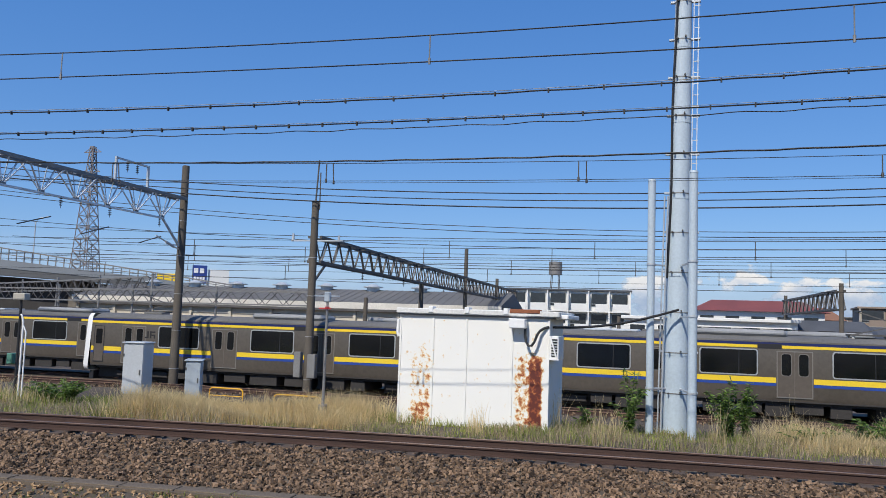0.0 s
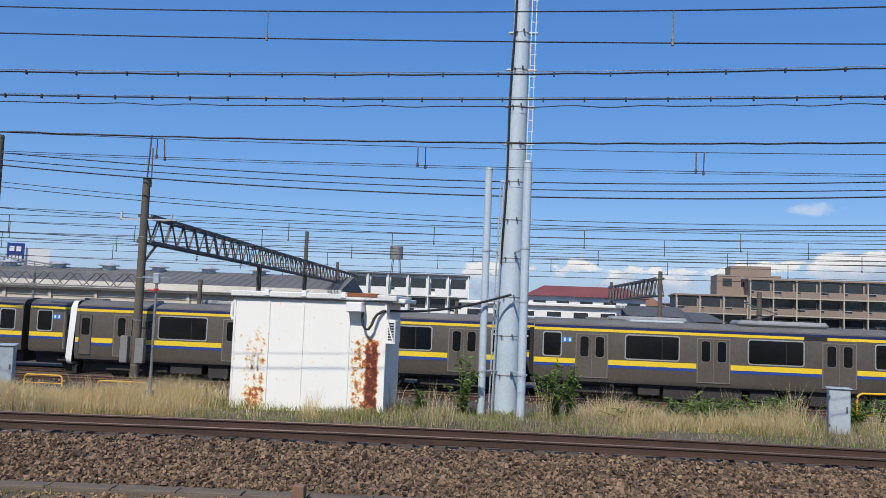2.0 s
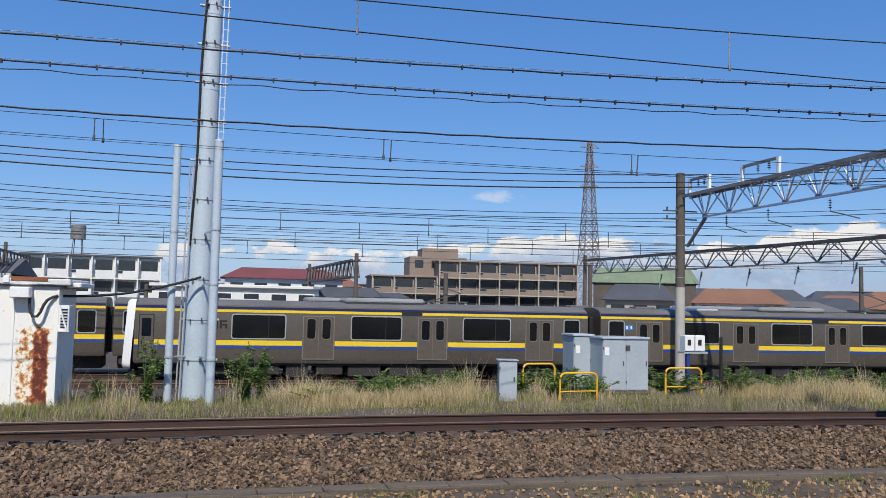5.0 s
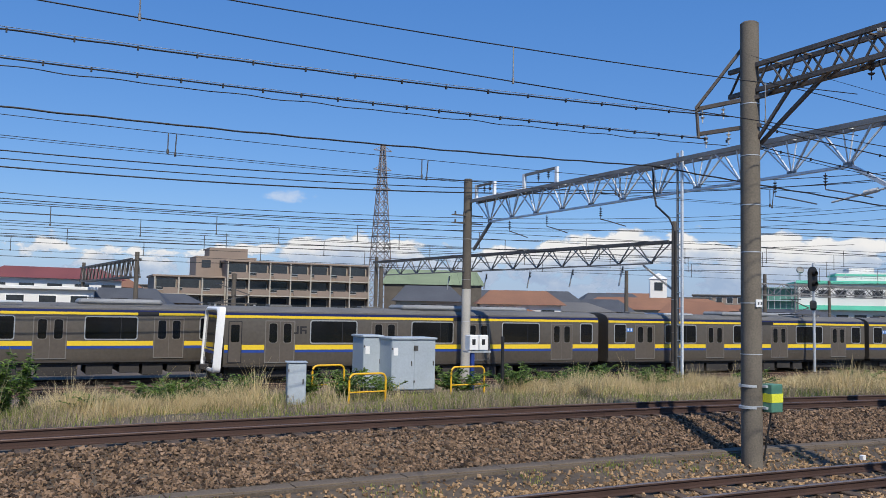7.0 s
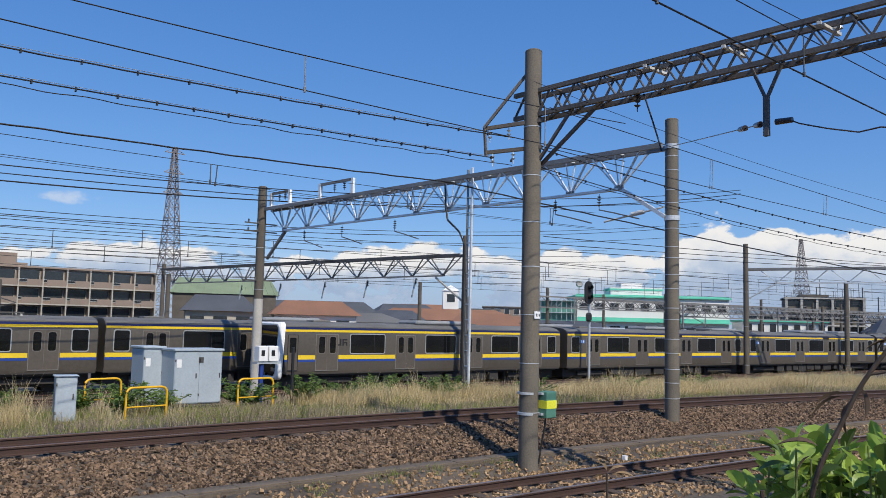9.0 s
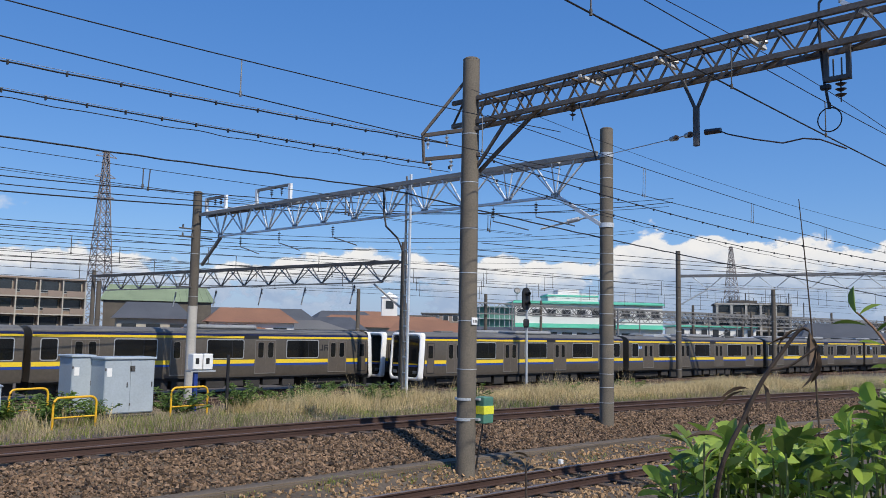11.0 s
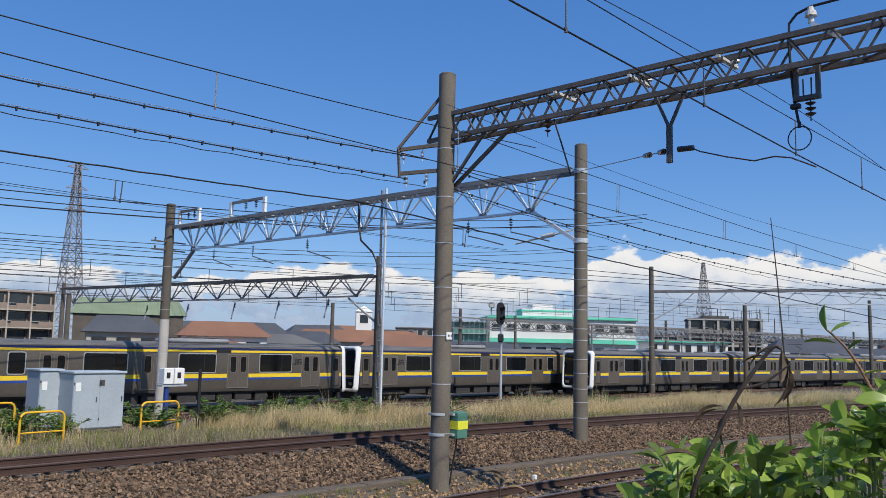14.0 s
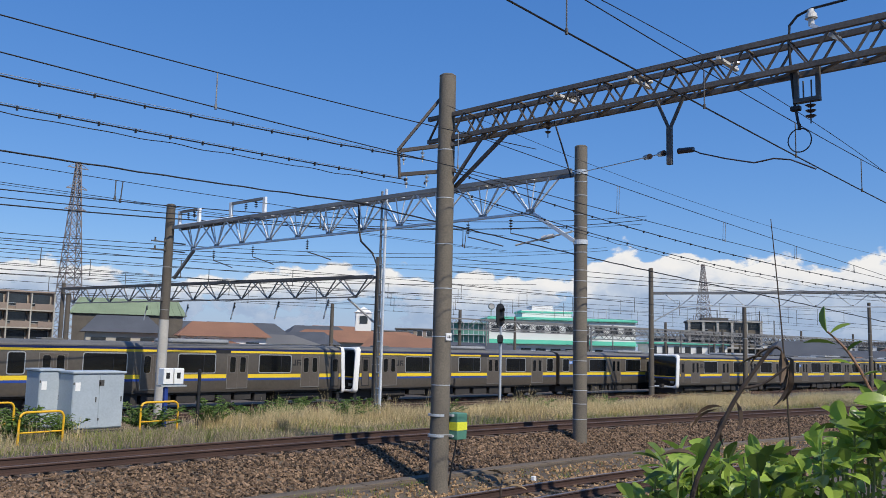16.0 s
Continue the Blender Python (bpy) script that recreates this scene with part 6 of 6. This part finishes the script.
part("yellow_machine", Geo().box(68.6, 1.2, 7.2, 72.1, 3.2, 8.6, 0.15), YELLOW, er)
bb = thing("billboard", "blue billboard with white lettering bars on a beige block", "billboard", (-78.2, 118, 5.4), 33)
part("panel", Geo().box(0, 0, 1.9, 2.3, 0.4, 4.9, 0.05), SIGN_BLUE, bb)
for k, (z, n) in enumerate(((3.65, 2), (2.3, 4))):
    for i in range(n):
        part("letter_bar", Geo().box(0.25 + i * (1.85 / n), -0.06, z, 0.25 + (i + 0.72) * (1.85 / n), -0.01, z + 0.75), WHITE, bb)
part("block", Geo().box(2.5, 0.5, -7, 5.8, 6, 4.3).box(5.8, 1, -7, 8.2, 6, 2.4), WHITE_WALL, bb)
part("post", Geo().beam((0.5, 0.3, -6), (0.5, 0.3, 2), 0.2).beam((1.9, 0.3, -6), (1.9, 0.3, 2), 0.2), GALV, bb)


def pylon(x, y, h, base, label, arms=3):
    t = thing("transmission_tower", label, "transmission tower", (x, y, -2))
    g = Geo()

    def corner(k, z):
        w = 0.5 + (base / 2 - 0.5) * (1 - z / h)
        return Vector((w * (1 if k in (0, 1) else -1), w * (1 if k in (0, 3) else -1), z))
    n = 16
    zs = [h * (1 - (1 - i / n) ** 1.15) for i in range(n + 1)]
    th = h * 0.0030
    for k in range(4):
        part("leg", Geo().tube([corner(k, z) for z in zs], th * 0.9, 5), PYLON, t)
    for i in range(n):
        for k in range(4):
            a, b = corner(k, zs[i]), corner((k + 1) % 4, zs[i + 1])
            c, d = corner((k + 1) % 4, zs[i]), corner(k, zs[i + 1])
            g.beam(a, b, th), g.beam(c, d, th), g.beam(d, b, th)
    part("lattice", g, PYLON, t)
    for i in range(arms):
        z = h * (0.97 - 0.11 * i)
        part("cross_arm", Geo().beam((-h * 0.055, 0, z), (h * 0.055, 0, z), th * 1.6).beam((-h * 0.055, 0, z), (0, 0, z + h * 0.03), th).beam((h * 0.055, 0, z), (0, 0, z + h * 0.03), th), PYLON, t)
    return t


PYLON = mat("pylon_steel", (0.24, 0.21, 0.20), 0.6, 0.2, 0.2, 1, 0, 0.1)
pylon(103.5, 231, 53.5, 6.8, "tall slim lattice transmission tower")
pylon(-151, 180, 47, 7, "lattice transmission tower behind the elevated road")
pylon(373, 171, 46, 9, "distant lattice transmission tower")
pylon(470, 105, 36, 8, "far lattice transmission tower in haze")


def cloud_bank():
    """Fair-weather cumulus far behind everything, on a ring of 2.4 km: broken puffs on one side, a long bank on the other."""
    m = bpy.data.materials.new("cumulus")
    m.use_nodes = True
    n, l = m.node_tree.nodes, m.node_tree.links
    n.remove(n["Principled BSDF"])
    tc, mp = n.new("ShaderNodeTexCoord"), n.new("ShaderNodeMapping")
    mp.inputs["Scale"].default_value = (0.0052, 0.0052, 0.0085)
    l.new(tc.outputs["Object"], mp.inputs[0])
    sep = n.new("ShaderNodeSeparateXYZ")
    l.new(tc.outputs["Object"], sep.inputs[0])

    def noise(scale, detail, rough, vec):
        q = n.new("ShaderNodeTexNoise")
        q.inputs["Scale"].default_value, q.inputs["Detail"].default_value, q.inputs["Roughness"].default_value = scale, detail, rough
        l.new(vec, q.inputs["Vector"])
        return q.outputs[0]

    def calc(op, a, b):
        q = n.new("ShaderNodeMath")
        q.operation = op
        for k, v in enumerate((a, b)):
            if isinstance(v, (int, float)):
                q.inputs[k].default_value = v
            else:
                l.new(v, q.inputs[k])
        return q.outputs[0]

    def curve(src, lo, hi, pts):
        r = n.new("ShaderNodeMapRange")
        r.inputs["From Min"].default_value, r.inputs["From Max"].default_value = lo, hi
        l.new(src, r.inputs["Value"])
        q = n.new("ShaderNodeFloatCurve")
        c = q.mapping.curves[0]
        c.points[0].location, c.points[1].location = pts[0], pts[-1]
        for p in pts[1:-1]:
            c.points.new(*p)
        q.mapping.update()
        l.new(r.outputs[0], q.inputs["Value"])
        return q.outputs[0]

    def smooth(src, a, b):
        r = n.new("ShaderNodeMapRange")
        r.interpolation_type = 'SMOOTHSTEP'
        r.inputs["From Min"].default_value, r.inputs["From Max"].default_value = a, b
        l.new(src, r.inputs["Value"])
        return r.outputs[0]
    # bearing from the viewer, in degrees
    bearing = calc('MULTIPLY', calc('ARCTAN2', sep.outputs[0], sep.outputs[1]), 57.2958)
    height = sep.outputs[2]
    # how high the tops stand over the bearing (share of 400 m) and how closed the cover is
    tops = calc('MULTIPLY', curve(bearing, -60, 100, [(0, 0.42), (0.27, 0.42), (0.39, 0.47), (0.42, 0.44), (0.5, 0.58), (0.54, 0.6), (0.58, 0.52), (0.65, 0.60), (0.72, 0.55), (0.76, 0.78), (0.80, 0.66), (0.86, 0.68), (1, 0.62)]), 400.0)
    cover = curve(bearing, -60, 100, [(0, 0.34), (0.25, 0.35), (0.33, 0.40), (0.38, 0.47), (0.43, 0.47), (0.48, 0.52), (0.55, 0.56), (0.62, 0.60), (0.72, 0.64), (0.80, 0.66), (1, 0.64)])
    lump = noise(1.0, 10, 0.56, mp.outputs[0])
    fall = calc('MULTIPLY', calc('MAXIMUM', calc('SUBTRACT', height, calc('MULTIPLY', tops, 0.78)), 0.0), -0.0042)
    low = calc('MULTIPLY', calc('MAXIMUM', calc('SUBTRACT', calc('MULTIPLY', tops, 0.45), height), 0.0), -0.0006)
    dens = calc('ADD', calc('ADD', lump, cover), calc('ADD', fall, low))
    solid = smooth(dens, 0.985, 1.055)
    # one small puff higher up
    px = calc('MULTIPLY', calc('SUBTRACT', bearing, 18.0), 0.42)
    pz = calc('MULTIPLY', calc('SUBTRACT', height, 312.0), 0.045)
    puff = calc('SUBTRACT', calc('ADD', noise(2.4, 8, 0.6, mp.outputs[0]), 0.25), calc('MULTIPLY', calc('ADD', calc('MULTIPLY', px, px), calc('MULTIPLY', pz, pz)), 0.32))
    solid = calc('MAXIMUM', solid, calc('MULTIPLY', smooth(puff, 0.48, 0.78), 0.45))
    # horizon haze, painted as a thin pale veil
    veil = calc('MULTIPLY', smooth(height, 250.0, 20.0), curve(bearing, -60, 100, [(0, 0.25), (0.3, 0.3), (0.5, 0.5), (0.75, 0.72), (1, 0.72)]))
    alpha = calc('MAXIMUM', solid, veil)
    # sunlit bright tops and shaded blue-grey bellies, painted into the glow colour
    belly = calc('MULTIPLY', smooth(calc('DIVIDE', height, tops), 0.95, 0.35), 0.75)
    lit = calc('ADD', calc('SUBTRACT', noise(2.3, 8, 0.6, mp.outputs[0]), belly), calc('MULTIPLY', solid, 0.30))
    cr = n.new("ShaderNodeValToRGB")
    e = cr.color_ramp.elements
    e[0].position, e[0].color = 0.0, (0.40, 0.52, 0.72, 1)
    e[1].position, e[1].color = 0.80, (1.0, 0.985, 0.965, 1)
    q = e.new(0.35)
    q.color = (0.60, 0.69, 0.83, 1)
    q = e.new(0.58)
    q.color = (0.90, 0.91, 0.93, 1)
    l.new(lit, cr.inputs[0])
    em, tr, mx = n.new("ShaderNodeEmission"), n.new("ShaderNodeBsdfTransparent"), n.new("ShaderNodeMixShader")
    l.new(cr.outputs[0], em.inputs[0])
    em.inputs[1].default_value = 0.88
    l.new(alpha, mx.inputs[0]); l.new(tr.outputs[0], mx.inputs[1]); l.new(em.outputs[0], mx.inputs[2])
    l.new(mx.outputs[0], n["Material Output"].inputs[0])
    g = Geo()
    R = 2400
    az = [radians(a) for a in range(-75, 121, 3)]
    g.add([(R * math.sin(a), R * math.cos(a), z) for z in (-30, 620) for a in az], [(i, i + 1, len(az) + i + 1, len(az) + i) for i in range(len(az) - 1)])
    ob = solo("backdrop", g, m, "white cumulus clouds low over the horizon", "clouds", kind="structure")
    ob.visible_shadow = False


cloud_bank()

# ---------------------------------------------------------------- weeds and the bush beside the camera


def leaf_rows(rng, points, dirs, size, curl=0.25, wide=0.42, plain=False):
    """Pointed, folded leaves (six quads' worth of triangles each) at points, along dirs."""
    out = []
    for p, d in zip(points, dirs):
        s = size * rng.uniform(0.6, 1.2)
        d = Vector(d).normalized()
        u = d.cross(Vector((rng.normal(0, 0.5), rng.normal(0, 0.5), 1))).normalized()
        w = u.cross(d).normalized()
        prof = [(0, 0.05), (0.12, 0.34), (0.3, 0.74), (0.52, 1.0), (0.74, 0.92), (0.9, 0.55), (1.0, 0.04)]
        if plain:
            prof = [(0, 0.06), (0.35, 0.85), (0.7, 0.85), (1.0, 0.05)]
        L, M, R_ = [], [], []
        for t, k in prof:
            c = Vector(p) + d * (s * t) - w * (curl * s * t * t)
            M.append(c)
            L.append(c + u * (s * wide * 0.5 * k) + w * (0.10 * s * k))
            R_.append(c - u * (s * wide * 0.5 * k) + w * (0.10 * s * k))
        out.append((L, M, R_))
    return out


def leaves_geo(rows):
    g = Geo()
    for L, M, R_ in rows:
        n = len(M)
        g.add(L + M + R_, [f for i in range(n - 1) for f in ((i, i + 1, n + i + 1, n + i), (n + i, n + i + 1, 2 * n + i + 1, 2 * n + i))])
    return g


def weed(x, y, z, h, spread, n, label, seed):
    rng = np.random.default_rng(seed)
    t = thing("weed", label, "plant", (x, y, z))
    for k in range(n):
        a = rng.uniform(0, 6.28)
        hh = h * rng.uniform(0.45, 1.0)
        lean = spread * rng.uniform(0.1, 0.6)
        pts = [(lean * math.cos(a) * (i / 6) ** 1.4, lean * math.sin(a) * (i / 6) ** 1.4, hh * i / 6) for i in range(7)]
        part("stem", Geo().tube(pts, 0.012, 5), mat("weed_stem", (0.10, 0.13, 0.05), 0.7), t)
        P, D = [], []
        for i in range(56):
            q = rng.uniform(0.05, 1)
            b = rng.uniform(0, 6.28)
            P.append((lean * math.cos(a) * q ** 1.4 + 0.0, lean * math.sin(a) * q ** 1.4, hh * q))
            D.append((math.cos(b), math.sin(b), rng.uniform(-0.1, 0.7)))
        part("leaves", leaves_geo(leaf_rows(rng, P, D, 0.14, 0.3, 0.40, True)), LEAF_D, t)


weed(-1.85, 21.5, -0.28, 1.6, 0.9, 10, "leafy green weed growing against pale pipes", 1)
weed(0.45, 21.2, -0.28, 1.25, 0.9, 20, "dense dark green weed at the foot of a steel pole", 2)
weed(0.85, 21.6, -0.28, 1.85, 0.6, 9, "tall leafy weed beside a steel pole", 3)
weed(-16.9, 19.6, -0.28, 0.6, 0.8, 10, "low leafy bush among the grass", 4)
weed(-2.9, 21.4, -0.28, 0.6, 0.5, 5, "dark weed beside the shed", 5)


def hedge():
    """The evergreen bush close beside the viewer: sprigs of broad leaves, one young shoot, bare brown twigs."""
    rng = np.random.default_rng(11)
    t = thing("hedge_bush", "glossy green broad-leaved bush with bare brown shoots", "bush", (0.11, -0.12, 0.575))

    def at(az, el, d):
        return Vector((d * math.sin(radians(az)), d * math.cos(radians(az)), 2.28 - 0.575 + d * math.tan(radians(el))))

    def twig(name, pts, r0, r1, material, label=""):
        pts = [Vector(p) for p in pts]
        fine = []
        for i in range(len(pts) - 1):
            a, b, c, e = pts[max(i - 1, 0)], pts[i], pts[i + 1], pts[min(i + 2, len(pts) - 1)]
            for k in range(6):
                u = k / 6
                fine.append(0.5 * ((2 * b) + (c - a) * u + (2 * a - 5 * b + 4 * c - e) * u * u + (3 * b - a - 3 * c + e) * u ** 3))
        fine.append(pts[-1])
        g = Geo()
        for k in range(len(fine) - 1):
            ra, rb = (r0 + (r1 - r0) * q / (len(fine) - 1) for q in (k, k + 1))
            g.cyl(fine[k], fine[k + 1], ra, rb, 8, caps=k in (0, len(fine) - 2))
        return part(name, g, material, t, label, smooth=True)
    green_stem = mat("stem_green", (0.17, 0.20, 0.06), 0.6, 0, 0.25, 8, 0.2, 3)
    red_stem = mat("stem_reddish", (0.26, 0.13, 0.07), 0.6, 0, 0.25, 8, 0.2, 3)
    P, D = [], []

    def sprig(base, up, n, length):
        """Leaves in opposite pairs along a short twig, opening wider towards its foot."""
        up = Vector(up).normalized()
        side = up.cross(Vector((rng.normal(), rng.normal(), 0.2))).normalized()
        for i in range(n):
            f = i / max(n - 1, 1)
            turn = Matrix.Rotation(i * 2.4 + rng.uniform(-0.3, 0.3), 3, up)
            P.append(base + up * (length * f))
            D.append((turn @ side) * (1.0 - 0.45 * f) + up * (0.05 + 0.75 * f))
    tops_az = [60.3, 61, 63, 65.8, 68, 70.3, 71.5, 72.5, 73.5, 75, 77, 82, 90]
    tops_el = [-9.6, -8.6, -6.9, -6.3, -6.5, -6.2, -6.6, -5.2, -4.0, -3.2, -2.0, -1.0, -0.5]
    for i in range(170):
        az = rng.uniform(61.6, 88)
        d = rng.uniform(1.35, 2.0)
        el = float(np.interp(az, tops_az, tops_el)) - abs(rng.normal(0, 1.5))
        b = at(az, el - 1.2, d)
        sprig(b, (rng.normal(0, 0.6), rng.normal(0, 0.6), 1), 7, 0.045)
        twig("sprig_stem", [b - Vector((rng.normal(0, 0.02), rng.normal(0, 0.02), 0.16)), b - Vector((0, 0, 0.07)), b + Vector((0, 0, 0.04))], 0.0025, 0.0015, green_stem)
    for i in range(230):
        az = rng.uniform(63, 90)
        d = rng.uniform(1.5, 2.25)
        el = float(np.interp(az, tops_az, tops_el)) - rng.uniform(3.5, 9)
        sprig(at(az, el, d) - Vector((0, 0, rng.uniform(0, 0.7))), (rng.normal(0, 0.6), rng.normal(0, 0.6), 1), 7, 0.06)
    part("leaves", leaves_geo(leaf_rows(rng, P, D, 0.05, 0.25, 0.50)), LEAF, t, smooth=True)
    # the young shoot with leaves set far apart
    shoot = [(76.4, -9, 1.5), (75.6, -4.5, 1.5), (74.6, -1.6, 1.5), (73.6, 0.3, 1.5), (72.5, 1.5, 1.5)]
    twig("young_shoot", [at(*q) for q in shoot], 0.0035, 0.0015, red_stem)
    P, D = [], []
    for az, el, dx, dz in ((72.5, 1.4, -0.3, 1.0), (72.6, 1.3, 0.75, 0.7), (73.0, 0.7, -1.0, 0.25), (73.5, 0.2, 0.8, 0.9), (73.9, -0.5, -1.0, 0.35), (74.3, -1.2, 0.9, 0.5), (74.7, -1.9, -1.0, 0.2), (75.0, -2.4, 0.7, 0.6), (74.9, -3.0, -0.9, 0.3), (75.4, -3.4, 0.9, 0.6), (75.3, -4.2, -0.8, 0.5), (75.6, -4.6, 0.8, 0.5)):
        P.append(at(az, el, 1.5))
        D.append((dx * 0.28 + rng.normal(0, 0.1), -dx * 0.96 + rng.normal(0, 0.1), dz))
    part("shoot_leaves", leaves_geo(leaf_rows(rng, P, D, 0.042, 0.2, 0.42)), LEAF, t, "young bright green leaves", smooth=True)
    # the dead branch with withered leaves hanging from it
    twig("dead_branch", [at(*q) for q in ((63.6, -14, 1.35), (64.4, -8.7, 1.3), (65.8, -5.4, 1.3), (67.0, -2.9, 1.3), (68.3, -0.9, 1.3), (69.3, 0.4, 1.3), (69.8, 0.3, 1.3))], 0.0042, 0.0022, STEM, "bare dark brown branch")
    twig("dead_branch", [at(*q) for q in ((67.4, -2.2, 1.3), (68.6, -1.9, 1.3), (69.7, -1.1, 1.3), (70.3, -0.6, 1.3))], 0.0024, 0.0012, STEM)
    twig("thin_shoot", [at(*q) for q in ((70.4, -10, 1.7), (70.1, -2, 1.7), (69.75, 3.9, 1.7), (69.4, 8.6, 1.7))], 0.0022, 0.0008, STEM)
    for pts in (((62.5, -16, 1.5), (61.6, -9.5, 1.5)), ((70, -30, 1.9), (70.5, -14, 1.75), (71, -7, 1.7)), ((76.4, -30, 1.8), (76.4, -9, 1.5)), ((66, -30, 1.8), (64, -18, 1.5), (63.6, -14, 1.35)), ((80, -32, 1.9), (79, -12, 1.8), (78, -4, 1.7))):
        twig("stem", [at(*q) for q in pts] + [], 0.008, 0.004, STEM)
    for az, d in ((66, 1.8), (70, 1.9), (76.4, 1.8), (80, 1.9)):
        q = at(az, -30, d)
        twig("stem", [Vector((q.x, q.y, -0.05)), Vector((q.x, q.y, q.z * 0.5)), q], 0.012, 0.008, STEM)
    P, D = [], []
    for az, el, dx, dz in ((69.8, 0.3, 0.1, -1), (70.0, -0.1, 0.25, -1), (70.2, -0.8, -0.05, -1), (70.1, -1.2, 0.15, -1), (69.3, 0.4, -0.9, -0.2), (68.9, -0.2, -1, 0.2), (66.2, -3.4, -1, 0.05), (65.9, -3.6, -1, -0.15), (66.5, -3.8, -0.6, -0.7), (67.0, -3.0, 0.5, -0.8), (64.6, -6.6, -0.9, 0.3), (64.2, -7.2, -0.8, -0.4)):
        P.append(at(az, el, 1.32))
        D.append((dx * 0.35 + rng.normal(0, 0.1), -dx * 0.9 + rng.normal(0, 0.1), dz))
    part("withered_leaves", leaves_geo(leaf_rows(rng, P, D, 0.042, 0.6, 0.26)), mat("leaf_withered", (0.10, 0.066, 0.04), 0.85, 0, 0.4, 6, 0.3, 2), t, "withered brown leaves")
    P, D = [], []
    for az, el, dx, dz in ((52.0, -8.9, -0.3, 0.8), (52.1, -9.0, 0.5, 0.5), (51.9, -9.2, -0.8, 0.1), (52.4, -9.1, 0.9, 0.3), (52.2, -8.4, -0.5, 0.4)):
        P.append(at(az, el, 1.32))
        D.append((dx * 0.6, -dx * 0.75, dz))
    part("withered_leaves", leaves_geo(leaf_rows(rng, P, D, 0.026, 0.5, 0.35)), mat("leaf_dry_tan", (0.22, 0.15, 0.08), 0.85, 0, 0.4, 6, 0.3, 2), t, "withered tan leaves")
    twig("stem", [at(52.3, -22, 1.4), at(52.1, -14, 1.34), at(52.0, -9, 1.32)], 0.003, 0.0015, STEM)
    twig("stem", [Vector((at(52.3, -22, 1.4).x, at(52.3, -22, 1.4).y, -0.05)), at(52.3, -22, 1.4)], 0.004, 0.003, STEM)


hedge()
for k, (wx, wy, wh) in enumerate(((3.6, 22.4, 0.75), (4.6, 23.0, 0.7), (5.6, 22.0, 0.6), (8.9, 22.2, 0.7), (9.6, 23.4, 0.8), (13.0, 23.6, 0.75), (14.9, 22.6, 0.8), (16.2, 21.9, 0.75), (17.6, 22.6, 0.7), (19.5, 21.5, 0.7), (24.0, 21.0, 0.65), (33, 19.5, 0.7), (2.4, 20.9, 0.5), (-18.0, 20.0, 0.5), (-17.2, 19.7, 0.6), (4.1, 21.6, 0.6), (6.2, 22.8, 0.7), (8.2, 22.9, 0.75), (10.2, 22.3, 0.6), (12.9, 22.5, 0.7), (15.6, 23.4, 0.8), (18.4, 23.2, 0.8), (21.0, 22.4, 0.7), (29.0, 20.4, 0.6))):
    weed(wx, wy, -0.28, wh * 1.05, 1.9, 14, "leafy green weed in the dry grass", 20 + k)
DRY = mat("grass_dead_grey", (0.20, 0.155, 0.095), 0.9, 0, 0.3, 1, 0, 0.3, tint=(0.64, 0.52, 0.33), island=0.7)
leafy(DRY, 0.3)
grass("meadow_grass", GRASS, "green weeds and grass on the strip between the tracks", [(-32, 75, 18.3, 20.4, 2.4), (-32, 7, 20.4, 22.6, 1.6), (7, 75, 20.4, 24.4, 4.6)], 88000, 0.30, 0.009, 0.6, 0.42, 3)
grass("short_grass", GRASS, "short weeds on the bank down to the yard", [(-32, 9, 21.2, 24.5, 1)], 16000, 0.16, 0.009, 0.6, 0.4, 13)
grass("dead_stems", DRY, "thin grey-brown dead stems along the track edge", [(-32, 7, 17.75, 20.8, 1.0), (7, 75, 17.75, 20.8, 2.0), (-8, 14, 20.8, 23.5, 0.5)], 82000, 0.36, 0.0045, 0.9, 0.28, 21)
grass("dry_grass", STRAW, "tall straw-coloured dry grass between the tracks", [(-13.6, -8.0, 18.6, 21.2, 3.2), (1.2, 6, 19.8, 21.8, 0.9), (14.5, 24, 20.0, 24.2, 2.8), (24, 46, 19.4, 24.5, 7.5), (46, 80, 19, 25, 2), (-32, -17, 20, 21.5, 0.4)], 108000, 0.62, 0.006, 0.8, 0.34, 5)
grass("dry_stalks", STRAW, "sparse tall dry stalks", [(-32, 50, 19.0, 22.8, 1)], 3600, 0.95, 0.005, 0.5, 0.12, 9)
grass("dead_brush", DRY, "tangled dead brush at the edge of the yard", [(-14, -6, 26, 31, 0.6), (1, 20, 27, 32.5, 2.2), (20, 40, 26, 31, 1)], 15000, 0.85, 0.008, 0.9, 0.5, 31)
grass("verge_grass", GRASS, "sparse weeds along the cable trough", [(-26, 30, 12.2, 13.0, 1)], 5000, 0.12, 0.008, 0.8, 0.15, 8)
stones("ballast", STONE, "brown broken-stone ballast of the raised track", [(-26, 45, 13.45, 15.25, 6.0), (-26, 45, 15.25, 15.5, 0.6), (-26, 45, 17.0, 17.9, 1.3), (-26, 45, 15.85, 16.65, 0.4), (45, 75, 13.5, 17.9, 0.8)], 98000, 0.042)
stones("track_stones", STONE_RUST, "rust-tinted ballast of the nearest track", [(4, 45, 8.6, 9.7, 1.2), (4, 45, 9.95, 10.85, 1), (4, 45, 11.05, 12.8, 1.6), (-20, 4, 11.5, 12.9, 1)], 22000, 0.041)
stones("yard_stones", STONE, "dark ballast of the yard tracks", [(-40, 60, 33.5, 37.6, 1)], 5500, 0.075)


def motions():
    times = [0.5 * i for i in range(33)]
    for i, car in enumerate(moving):
        walk(car, [(t, on_track(tail_at(t) + CAR * i + (0.3 if i else 0), U_B)) for t in times])


motions()
